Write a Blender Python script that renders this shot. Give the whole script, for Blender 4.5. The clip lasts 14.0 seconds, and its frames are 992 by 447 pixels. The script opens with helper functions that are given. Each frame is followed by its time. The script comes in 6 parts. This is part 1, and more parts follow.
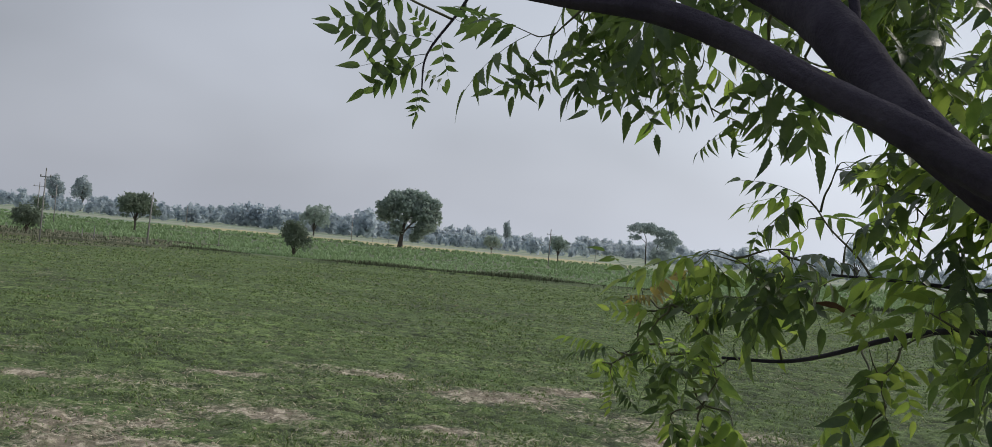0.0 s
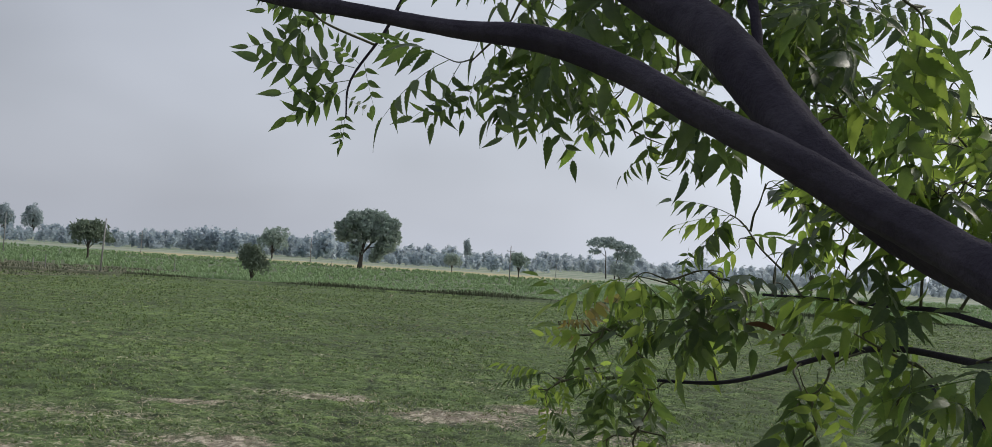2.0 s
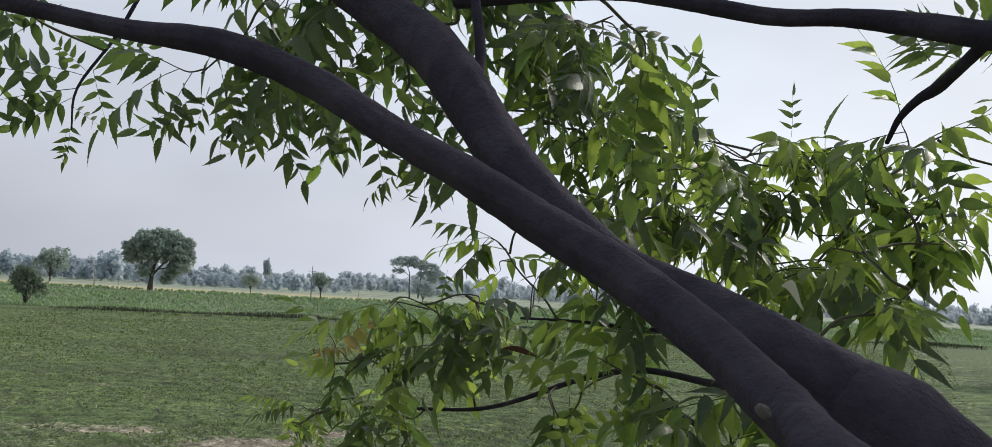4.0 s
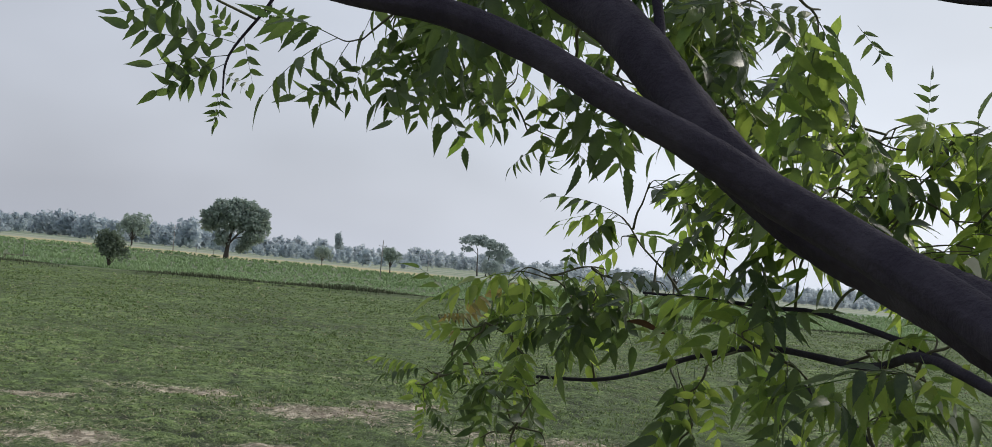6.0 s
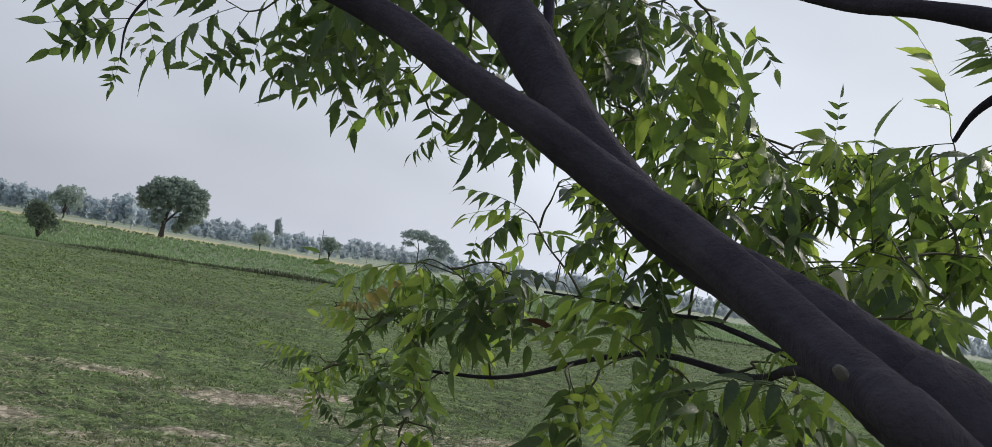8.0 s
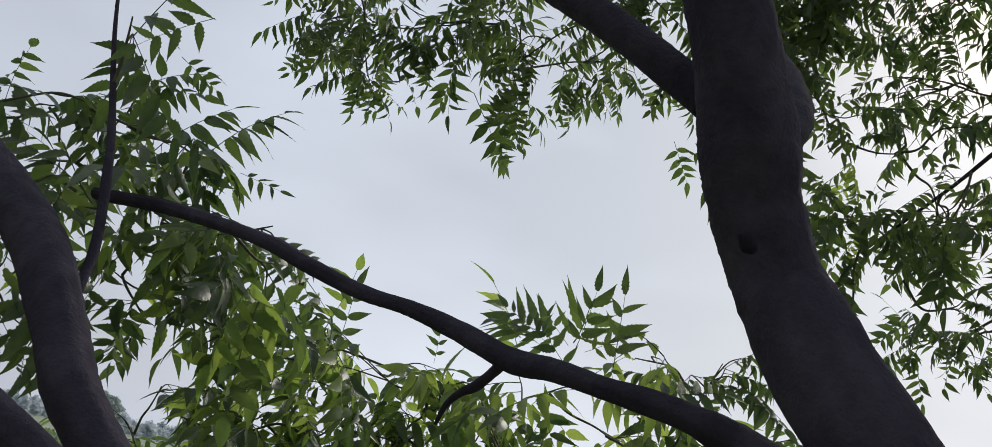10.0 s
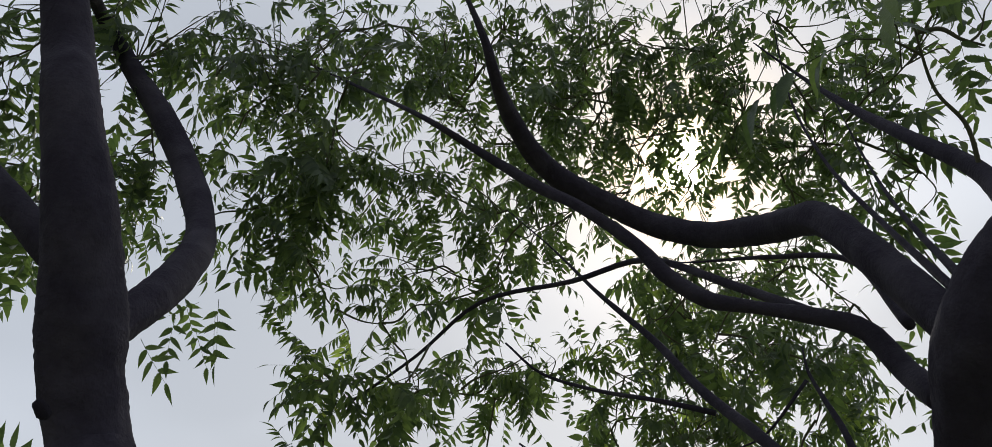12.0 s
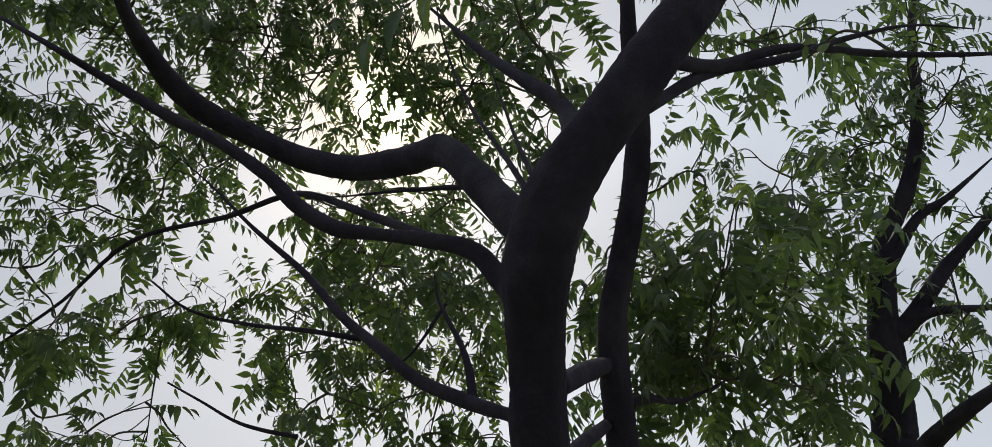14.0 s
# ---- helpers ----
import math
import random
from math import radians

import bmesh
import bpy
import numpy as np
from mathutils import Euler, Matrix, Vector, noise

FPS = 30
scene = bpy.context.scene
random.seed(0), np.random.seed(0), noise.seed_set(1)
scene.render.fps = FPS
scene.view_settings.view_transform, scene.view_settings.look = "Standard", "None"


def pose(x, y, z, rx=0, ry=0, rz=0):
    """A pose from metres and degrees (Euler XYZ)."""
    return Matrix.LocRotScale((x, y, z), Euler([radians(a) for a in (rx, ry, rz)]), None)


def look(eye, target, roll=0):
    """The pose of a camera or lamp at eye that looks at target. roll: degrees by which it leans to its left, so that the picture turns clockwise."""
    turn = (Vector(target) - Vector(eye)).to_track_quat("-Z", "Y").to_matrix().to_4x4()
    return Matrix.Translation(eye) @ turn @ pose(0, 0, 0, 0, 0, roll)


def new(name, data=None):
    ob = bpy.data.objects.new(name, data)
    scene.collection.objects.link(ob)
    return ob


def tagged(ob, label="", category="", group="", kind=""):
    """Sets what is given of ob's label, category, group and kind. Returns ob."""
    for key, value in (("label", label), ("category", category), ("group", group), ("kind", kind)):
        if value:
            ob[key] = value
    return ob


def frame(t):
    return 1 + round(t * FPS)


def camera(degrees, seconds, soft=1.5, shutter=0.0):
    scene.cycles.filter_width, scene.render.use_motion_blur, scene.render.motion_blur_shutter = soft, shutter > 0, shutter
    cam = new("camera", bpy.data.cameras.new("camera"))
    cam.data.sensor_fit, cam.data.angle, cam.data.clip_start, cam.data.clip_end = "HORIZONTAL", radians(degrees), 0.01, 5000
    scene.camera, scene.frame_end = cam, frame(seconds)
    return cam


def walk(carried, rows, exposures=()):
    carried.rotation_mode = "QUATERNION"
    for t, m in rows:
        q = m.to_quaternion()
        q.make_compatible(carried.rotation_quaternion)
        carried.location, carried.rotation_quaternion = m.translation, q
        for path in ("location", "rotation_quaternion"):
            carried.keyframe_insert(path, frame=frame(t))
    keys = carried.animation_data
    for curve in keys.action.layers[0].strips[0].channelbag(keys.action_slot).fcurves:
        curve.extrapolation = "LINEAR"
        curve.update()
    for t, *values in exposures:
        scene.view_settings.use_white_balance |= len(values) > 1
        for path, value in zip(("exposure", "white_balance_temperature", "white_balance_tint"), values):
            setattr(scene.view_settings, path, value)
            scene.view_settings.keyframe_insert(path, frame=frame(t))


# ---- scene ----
cam = camera(56.2, 14.0, soft=0.45)
PATH = [
    (0, (0.251, 0.173, 4.65), (0.267, 2.172, 4.689), 5.2),
    (0.5, (0.256, 0.216, 4.654), (0.277, 2.215, 4.696), 5.2),
    (1, (0.257, 0.174, 4.657), (0.282, 2.173, 4.691), 5.0),
    (1.5, (0.28, 0.211, 4.662), (0.314, 2.21, 4.709), 4.6),
    (2, (0.317, 0.203, 4.676), (0.416, 2.199, 4.759), 3.7),
    (2.5, (0.375, 0.261, 4.685), (0.655, 2.238, 4.788), 2.7),
    (3, (0.417, 0.267, 4.691), (0.839, 2.217, 4.83), 2.1),
    (3.2, (0.429, 0.268, 4.694), (0.893, 2.208, 4.843), 1.8),
    (5.3, (0.384, 0.264, 4.684), (0.917, 2.187, 4.816), 3.7),
    (5.5, (0.353, 0.259, 4.68), (0.802, 2.204, 4.803), 4.4),
    (6, (0.301, 0.254, 4.665), (0.67, 2.218, 4.762), 5.4),
    (6.5, (0.286, 0.243, 4.654), (0.637, 2.211, 4.725), 6.1),
    (7, (0.288, 0.243, 4.655), (0.603, 2.218, 4.709), 6.5),
    (7.2, (0.295, 0.249, 4.646), (0.612, 2.223, 4.696), 7.0),
    (9.3, (0.532, 0.29, 4.738), (1.386, 2.058, 5.121), 10.2),
    (9.5, (0.529, 0.26, 4.751), (1.413, 1.999, 5.189), 10.1),
    (10, (0.512, 0.154, 4.787), (1.491, 1.805, 5.348), 11.0),
    (10.5, (0.536, 0.045, 4.794), (1.574, 1.629, 5.437), 12.8),
    (11, (0.567, -0.039, 4.807), (1.794, 1.331, 5.593), 9.9),
    (11.5, (0.583, -0.106, 4.805), (1.94, 1.052, 5.709), 7.2),
    (12, (0.592, -0.146, 4.802), (1.992, 0.916, 5.757), 7.0),
    (12.5, (0.605, -0.184, 4.795), (2.068, 0.804, 5.736), 5.2),
    (13, (0.613, -0.2, 4.79), (2.18, 0.632, 5.714), 2.2),
    (13.5, (0.623, -0.221, 4.786), (2.256, 0.515, 5.676), 0.3),
    (14, (0.62, -0.24, 4.782), (2.345, 0.29, 5.644), -2.9),
]
walk(cam, [(t, look(eye, target, roll)) for t, eye, target, roll in PATH],
     exposures=((0, 0.32), (1.5, 0.32), (3.2, 0.67), (5.3, 0.46), (7.2, 0.5), (9.3, 0.4), (10.5, 0.24), (11.5, 0.16), (12.5, 0.14), (14, 0.1)))

# ---- world, sun and sky light ----
SUN_AZ, SUN_EL = radians(65.6), radians(33.0)
SUN_DIR = Vector((math.sin(SUN_AZ) * math.cos(SUN_EL), math.cos(SUN_AZ) * math.cos(SUN_EL), math.sin(SUN_EL)))

world = bpy.data.worlds.new("hazy_morning_sky")
scene.world = world
world.use_nodes = True
wn, wl = world.node_tree.nodes, world.node_tree.links
wn.clear()


def wnode(kind, operation="", data_type="", **values):
    n = wn.new(kind)
    if operation:
        n.operation = operation
    if data_type:
        n.data_type = data_type
    for key, value in values.items():
        n.inputs[int(key[2:])].default_value = value
    return n


def wmath(op, a, b):
    n = wnode("ShaderNodeMath", operation=op)
    for k, v in enumerate((a, b)):
        if isinstance(v, (int, float)):
            n.inputs[k].default_value = v
        else:
            wl.new(v, n.inputs[k])
    return n.outputs[0]


sky = wnode("ShaderNodeTexSky")
sky.sky_type, sky.sun_disc, sky.sun_elevation, sky.sun_rotation = "NISHITA", False, SUN_EL, SUN_AZ
sky.dust_density, sky.air_density = 4.0, 1.5
direction = wnode("ShaderNodeTexCoord").outputs["Generated"]
toward = wnode("ShaderNodeVectorMath", operation="DOT_PRODUCT")
wl.new(direction, toward.inputs[0])
toward.inputs[1].default_value = SUN_DIR
facing = wmath("MAXIMUM", toward.outputs["Value"], 0.0)
# thin uneven cloud
stretch = wnode("ShaderNodeMapping")
stretch.inputs["Scale"].default_value = (1.0, 1.0, 2.2)
wl.new(direction, stretch.inputs["Vector"])
cloud = wnode("ShaderNodeTexNoise")
cloud.inputs["Scale"].default_value, cloud.inputs["Detail"].default_value, cloud.inputs["Roughness"].default_value = 2.2, 3.0, 0.45
wl.new(stretch.outputs[0], cloud.inputs["Vector"])
veil = wnode("ShaderNodeMapRange", in1=0.35, in2=0.7, in3=0.8, in4=1.08)
wl.new(cloud.outputs["Fac"], veil.inputs[0])
# haze brightens towards the sun
behind = wnode("ShaderNodeMapRange", in1=-0.75, in2=0.0, in3=0.48, in4=0.74)
behind.interpolation_type = "SMOOTHSTEP"
wl.new(toward.outputs["Value"], behind.inputs[0])
glow = wmath("ADD", behind.outputs[0], wmath("MULTIPLY", wmath("POWER", wmath("MINIMUM", wmath("DIVIDE", facing, 0.75), 1.0), 1.1), 0.6))
glow = wmath("ADD", glow, wmath("MULTIPLY", wmath("POWER", facing, 20.0), 0.15))
glow = wmath("ADD", glow, wmath("MULTIPLY", wmath("POWER", facing, 150.0), 0.45))
glow = wmath("ADD", glow, wmath("MULTIPLY", wmath("POWER", facing, 4000.0), 45.0))
# and towards the horizon
height = wnode("ShaderNodeSeparateXYZ")
wl.new(direction, height.inputs[0])
low = wmath("POWER", wmath("SUBTRACT", 1.0, wmath("MINIMUM", wmath("ABSOLUTE", height.outputs[2], 0.0), 1.0)), 5.0)
glow = wmath("MULTIPLY", glow, wmath("ADD", 0.94, wmath("MULTIPLY", low, 0.24)))
level = wmath("MULTIPLY", glow, veil.outputs[0])
haze = wnode("ShaderNodeBackground")
tint = wnode("ShaderNodeMix", data_type="RGBA")
tint.inputs[6].default_value, tint.inputs[7].default_value = (0.447, 0.475, 0.545, 1), (0.446, 0.491, 0.56, 1)
wl.new(wmath("POWER", facing, 2.0), tint.inputs[0])
warm = wnode("ShaderNodeMix", data_type="RGBA")
warm.inputs[7].default_value = (0.72, 0.57, 0.42, 1)
wl.new(wmath("POWER", facing, 180.0), warm.inputs[0])
wl.new(tint.outputs[2], warm.inputs[6])
wl.new(warm.outputs[2], haze.inputs["Color"])
wl.new(level, haze.inputs["Strength"])
clear = wnode("ShaderNodeBackground")
clear.inputs["Strength"].default_value = 0.06
wl.new(sky.outputs[0], clear.inputs["Color"])
both = wnode("ShaderNodeMixShader", in0=0.88)
wl.new(clear.outputs[0], both.inputs[1])
wl.new(haze.outputs[0], both.inputs[2])
wl.new(both.outputs[0], wnode("ShaderNodeOutputWorld").inputs["Surface"])

sun = new("sun", bpy.data.lights.new("sun", "SUN"))
sun.data.energy, sun.data.angle, sun.data.color = 1.35, radians(11), (1.0, 0.95, 0.86)
sun.matrix_world = look(SUN_DIR * 50, (0, 0, 0))


# ---- materials ----
class Mat:
    """A small builder of node materials."""

    def __init__(self, name, rough=0.8):
        self.mat = bpy.data.materials.new(name)
        self.mat.use_nodes = True
        self.n, self.l = self.mat.node_tree.nodes, self.mat.node_tree.links
        self.bsdf, self.out = self.n["Principled BSDF"], self.n["Material Output"]
        self.bsdf.inputs["Roughness"].default_value = rough
        self.place = self.n.new("ShaderNodeTexCoord").outputs["Object"]

    def node(self, kind, **links):
        n = self.n.new(kind)
        for key, value in links.items():
            sock = n.inputs[key.replace("_", " ")] if not key.startswith("in") else n.inputs[int(key[2:])]
            if hasattr(value, "is_output"):
                self.l.new(value, sock)
            else:
                sock.default_value = value
        return n

    def noise(self, scale, detail=4.0, rough=0.55, vector=None):
        n = self.node("ShaderNodeTexNoise", Scale=scale, Detail=detail, Roughness=rough)
        self.l.new(vector or self.place, n.inputs["Vector"])
        return n.outputs["Fac"]

    def scaled(self, x, y, z):
        n = self.node("ShaderNodeMapping", Scale=(x, y, z))
        self.l.new(self.place, n.inputs["Vector"])
        return n.outputs[0]

    def span(self, value, a, b, c=0.0, d=1.0):
        return self.node("ShaderNodeMapRange", in0=value, in1=a, in2=b, in3=c, in4=d).outputs[0]

    def math(self, op, a, b=0.0):
        n = self.node("ShaderNodeMath", in0=a, in1=b)
        n.operation = op
        return n.outputs[0]

    def mix(self, fac, a, b):
        n = self.n.new("ShaderNodeMix")
        n.data_type = "RGBA"
        for sock, value in ((n.inputs[0], fac), (n.inputs[6], a), (n.inputs[7], b)):
            if hasattr(value, "is_output"):
                self.l.new(value, sock)
            else:
                sock.default_value = (*value, 1) if isinstance(value, tuple) else value
        return n.outputs[2]

    def colour(self, value):
        if hasattr(value, "is_output"):
            self.l.new(value, self.bsdf.inputs["Base Color"])
        else:
            self.bsdf.inputs["Base Color"].default_value = (*value, 1)
        return self

    def bump(self, height, strength=0.5, distance=0.01):
        n = self.node("ShaderNodeBump", Height=height, Strength=strength, Distance=distance)
        self.l.new(n.outputs[0], self.bsdf.inputs["Normal"])
        return self

    def translucent(self, colour, amount):
        """Mixes light that passes through thin leaves into the surface."""
        t = self.node("ShaderNodeBsdfTranslucent")
        if hasattr(colour, "is_output"):
            self.l.new(colour, t.inputs["Color"])
        else:
            t.inputs["Color"].default_value = (*colour, 1)
        m = self.node("ShaderNodeMixShader", in0=amount, in1=self.bsdf.outputs[0], in2=t.outputs[0])
        self.l.new(m.outputs[0], self.out.inputs["Surface"])
        return self

    def random(self):
        return self.node("ShaderNodeObjectInfo").outputs["Random"]

    def island(self):
        return self.node("ShaderNodeNewGeometry").outputs["Random Per Island"]


def leaf_material(name, dark, light, through_dark, through_light, share, rough=0.4):
    m = Mat(name, rough)
    vary = m.math("FRACT", m.math("ADD", m.math("MULTIPLY", m.island(), 0.7), m.math("MULTIPLY", m.random(), 0.75)))
    mottle = m.span(m.noise(45.0, 5.0, 0.65), 0.3, 0.7, -0.22, 0.22)
    vary = m.math("ADD", m.span(vary, 0.1, 1.0, 0.08, 0.95), mottle)
    m.colour(m.mix(vary, dark, light))
    m.bump(m.math("ADD", m.noise(260.0, 3.0), m.math("MULTIPLY", m.noise(70.0, 3.0), 1.5)), 0.35, 0.002)
    return m.translucent(m.mix(vary, through_dark, through_light), share).mat


def far_foliage(name, dark, light, share=0.2):
    m = Mat(name, 0.75)
    m.colour(m.mix(m.math("ADD", m.math("MULTIPLY", m.noise(0.5), 0.5), m.math("MULTIPLY", m.island(), 0.5)), dark, light))
    return m.translucent(light, share).mat


LEAF = leaf_material("neem_leaf", (0.045, 0.068, 0.038), (0.085, 0.115, 0.053), (0.085, 0.155, 0.042), (0.3, 0.44, 0.09), 0.39)
YOUNG_LEAF = leaf_material("young_neem_leaf", (0.09, 0.145, 0.045), (0.15, 0.21, 0.06), (0.24, 0.4, 0.06), (0.56, 0.7, 0.13), 0.5)
TIP_LEAF = leaf_material("yellow_leaf_tips", (0.18, 0.19, 0.055), (0.28, 0.2, 0.075), (0.34, 0.38, 0.08), (0.48, 0.36, 0.11), 0.45)

m = Mat("neem_bark", 0.92)
m.bsdf.inputs["Specular IOR Level"].default_value = 0.15
lengthwise = m.noise(46.0, 7.0, 0.7, m.scaled(1.0, 1.0, 0.35))
blotch = m.noise(11.0, 5.0, 0.65)
m.colour(m.mix(m.span(blotch, 0.42, 0.72), m.mix(lengthwise, (0.025, 0.022, 0.033), (0.054, 0.047, 0.066)), (0.078, 0.07, 0.09)))
m.bump(m.math("ADD", lengthwise, m.math("MULTIPLY", m.noise(210.0, 4.0), 0.45)), 0.8, 0.006)
BARK = m.mat

m = Mat("green_twig", 0.7)
m.colour(m.mix(m.noise(30.0), (0.05, 0.052, 0.026), (0.11, 0.105, 0.055)))
TWIG = m.mat

m = Mat("tree_bark_far", 0.9)
m.colour(m.mix(m.noise(2.0), (0.05, 0.042, 0.035), (0.13, 0.11, 0.09)))
FAR_BARK = m.mat
# FOLIAGE and FOLIAGE_MID are lightened: haze is mixed into their base colours
FOLIAGE = far_foliage("hazed_broadleaf_foliage", (0.3, 0.375, 0.335), (0.4, 0.47, 0.41), 0.42)
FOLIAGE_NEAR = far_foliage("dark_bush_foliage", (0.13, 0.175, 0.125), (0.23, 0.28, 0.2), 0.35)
FOLIAGE_MID = far_foliage("hazed_mid_foliage", (0.36, 0.43, 0.42), (0.43, 0.49, 0.475), 0.35)
# far tree lines: the pale blue-grey is painted haze, not leaf colour
FOLIAGE_FAR = far_foliage("hazed_distant_foliage", (0.5, 0.565, 0.61), (0.51, 0.575, 0.62), 0.65)
FOLIAGE_FARTHEST = far_foliage("hazier_distant_foliage", (0.6, 0.65, 0.69), (0.61, 0.66, 0.7), 0.5)

# tall horizon trees carry the haze in their colour as well
FOLIAGE_HAZE = far_foliage("hazed_tall_foliage", (0.42, 0.48, 0.5), (0.47, 0.53, 0.545), 0.4)

m = Mat("weathered_concrete", 0.85)
m.colour(m.mix(m.noise(3.0), (0.22, 0.21, 0.2), (0.36, 0.35, 0.33)))
CONCRETE = m.mat
m = Mat("galvanised_steel", 0.5)
m.colour(m.mix(m.noise(6.0), (0.2, 0.2, 0.21), (0.33, 0.33, 0.34)))
STEEL = m.mat
m = Mat("crop_leaf", 0.6)
m.colour(m.mix(m.math("ADD", m.math("MULTIPLY", m.noise(0.05), 0.75), m.math("MULTIPLY", m.island(), 0.25)), (0.235, 0.345, 0.175), (0.36, 0.475, 0.25)))
CROP = m.translucent((0.27, 0.39, 0.18), 0.4).mat
m = Mat("field_grass", 0.7)
tufts = m.span(m.noise(4.2, 4.0, 0.65), 0.36, 0.64)
vary = m.math("ADD", m.math("MULTIPLY", m.noise(0.12), 0.25), m.math("ADD", m.math("MULTIPLY", tufts, 0.5), m.math("MULTIPLY", m.island(), 0.25)))
green = m.mix(vary, (0.05, 0.09, 0.025), (0.29, 0.385, 0.13))
m.colour(m.mix(m.span(m.math("FRACT", m.math("MULTIPLY", m.island(), 7.0)), 0.92, 0.96), green, (0.36, 0.32, 0.18)))
GRASS = m.translucent((0.16, 0.24, 0.06), 0.2).mat
m = Mat("turf_clump", 0.85)
tufts = m.span(m.noise(4.2, 4.0, 0.65), 0.36, 0.64)
vary = m.math("ADD", m.math("MULTIPLY", m.noise(0.1), 0.25), m.math("ADD", m.math("MULTIPLY", tufts, 0.5), m.math("MULTIPLY", m.island(), 0.25)))
m.colour(m.mix(m.span(m.island(), 0.96, 0.99), m.mix(vary, (0.022, 0.04, 0.012), (0.26, 0.355, 0.116)), (0.3, 0.28, 0.17)))
m.bump(m.noise(25.0, 4.0), 0.6, 0.05)
TURF = m.mat
m = Mat("dry_stalk", 0.8)
m.colour(m.mix(m.island(), (0.3, 0.26, 0.16), (0.52, 0.46, 0.32)))
DRY = m.mat
m = Mat("dry_earth", 0.95)
m.colour(m.mix(m.island(), (0.22, 0.185, 0.125), (0.55, 0.48, 0.36)))
m.bump(m.noise(30.0, 5.0), 0.8, 0.02)
CLOD = m.mat
m = Mat("bund_weeds", 0.8)
m.colour(m.mix(m.island(), (0.055, 0.075, 0.035), (0.135, 0.145, 0.08)))
WEEDS = m.mat

# centres and sizes of the bare patches in the near field
BARE = ((-9.2, 20.2, 2.6), (-7.3, 18.7, 1.6), (-6.5, 20.6, 1.0), (-7.1, 28.1, 1.0), (-2.8, 30.1, 0.9), (1.2, 28.0, 1.7), (-4.4, 22.8, 1.0), (-11.9, 25.1, 0.8), (3.4, 30.2, 1.2), (-0.4, 22.7, 0.9), (5.5, 23.5, 1.2))

# one ground: a mown green field in front, then a crop, a dun strip and further strips
m = Mat("field_ground", 0.95)
xyz = m.node("ShaderNodeSeparateXYZ", Vector=m.place)
X, Y = xyz.outputs[0], xyz.outputs[1]
edge = m.math("ADD", Y, m.span(m.noise(0.05), 0.0, 1.0, -5.0, 5.0))
fine, clod, wide = m.noise(6.5, 8.0, 0.75), m.noise(1.7, 5.0, 0.6), m.noise(0.12, 3.0)
grass = m.mix(m.span(m.math("ADD", m.math("MULTIPLY", fine, 0.6), m.math("MULTIPLY", clod, 0.4)), 0.42, 0.58), (0.022, 0.038, 0.013), (0.235, 0.33, 0.104))
rows = m.noise(1.0, 4.0, 0.6, m.scaled(0.16, 1.5, 1.0))
grass = m.mix(m.span(rows, 0.36, 0.5, 0.55, 0.0), grass, (0.03, 0.046, 0.018))
grass = m.mix(m.span(wide, 0.42, 0.66, 0.0, 0.6), grass, (0.094, 0.154, 0.040))
crack = m.node("ShaderNodeTexVoronoi", Vector=m.place, Scale=3.2)
soil = m.mix(m.span(m.math("ADD", m.math("MULTIPLY", fine, 0.55), m.math("MULTIPLY", clod, 0.45)), 0.42, 0.6), (0.25, 0.21, 0.15), (0.66, 0.58, 0.45))
soil = m.mix(m.span(crack.outputs["Distance"], 0.45, 0.62, 0.0, 0.7), soil, (0.16, 0.13, 0.09))
patch = m.noise(0.22, 5.0, 0.65, m.scaled(0.6, 1.0, 1.0))
near = m.span(Y, 18.0, 36.0, 0.13, -0.06)
for px, py, pr in BARE:
    off = m.node("ShaderNodeVectorMath", in0=m.place, in1=(px, py, 0.0))
    off.operation = "SUBTRACT"
    wideways = m.node("ShaderNodeVectorMath", in0=off.outputs[0], in1=(0.55, 1.0, 0.0))
    wideways.operation = "MULTIPLY"
    far = m.node("ShaderNodeVectorMath", in0=wideways.outputs[0])
    far.operation = "LENGTH"
    near = m.math("MAXIMUM", near, m.span(far.outputs["Value"], 0.0, pr, 0.42, -0.05))
bare = m.span(m.math("ADD", m.math("ADD", patch, near), m.span(fine, 0.3, 0.7, -0.16, 0.16)), 0.59, 0.73)
bare = m.math("MULTIPLY", bare, m.span(clod, 0.34, 0.52, 0.35, 1.0))
# low hollows darkened by height: soil tone plus painted shade of the relief
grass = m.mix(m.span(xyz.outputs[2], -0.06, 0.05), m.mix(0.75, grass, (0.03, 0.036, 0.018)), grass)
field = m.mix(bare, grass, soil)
crop_floor = m.mix(fine, (0.09, 0.12, 0.06), (0.16, 0.2, 0.1))
dun = m.mix(wide, (0.42, 0.37, 0.2), (0.5, 0.44, 0.25))
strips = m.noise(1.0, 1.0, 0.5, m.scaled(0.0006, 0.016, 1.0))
# further strips are lightened, with distance haze put into their colour
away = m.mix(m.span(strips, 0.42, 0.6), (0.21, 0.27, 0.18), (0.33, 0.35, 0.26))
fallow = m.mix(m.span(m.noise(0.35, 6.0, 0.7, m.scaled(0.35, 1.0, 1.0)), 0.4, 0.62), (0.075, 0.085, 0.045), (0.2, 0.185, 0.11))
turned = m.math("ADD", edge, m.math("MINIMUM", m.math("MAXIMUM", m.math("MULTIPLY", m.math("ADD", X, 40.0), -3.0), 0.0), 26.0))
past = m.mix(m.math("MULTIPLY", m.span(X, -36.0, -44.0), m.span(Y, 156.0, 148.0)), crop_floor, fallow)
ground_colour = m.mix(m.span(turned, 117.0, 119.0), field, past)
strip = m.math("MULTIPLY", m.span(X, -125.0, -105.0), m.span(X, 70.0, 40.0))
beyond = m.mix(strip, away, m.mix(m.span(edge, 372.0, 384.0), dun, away))
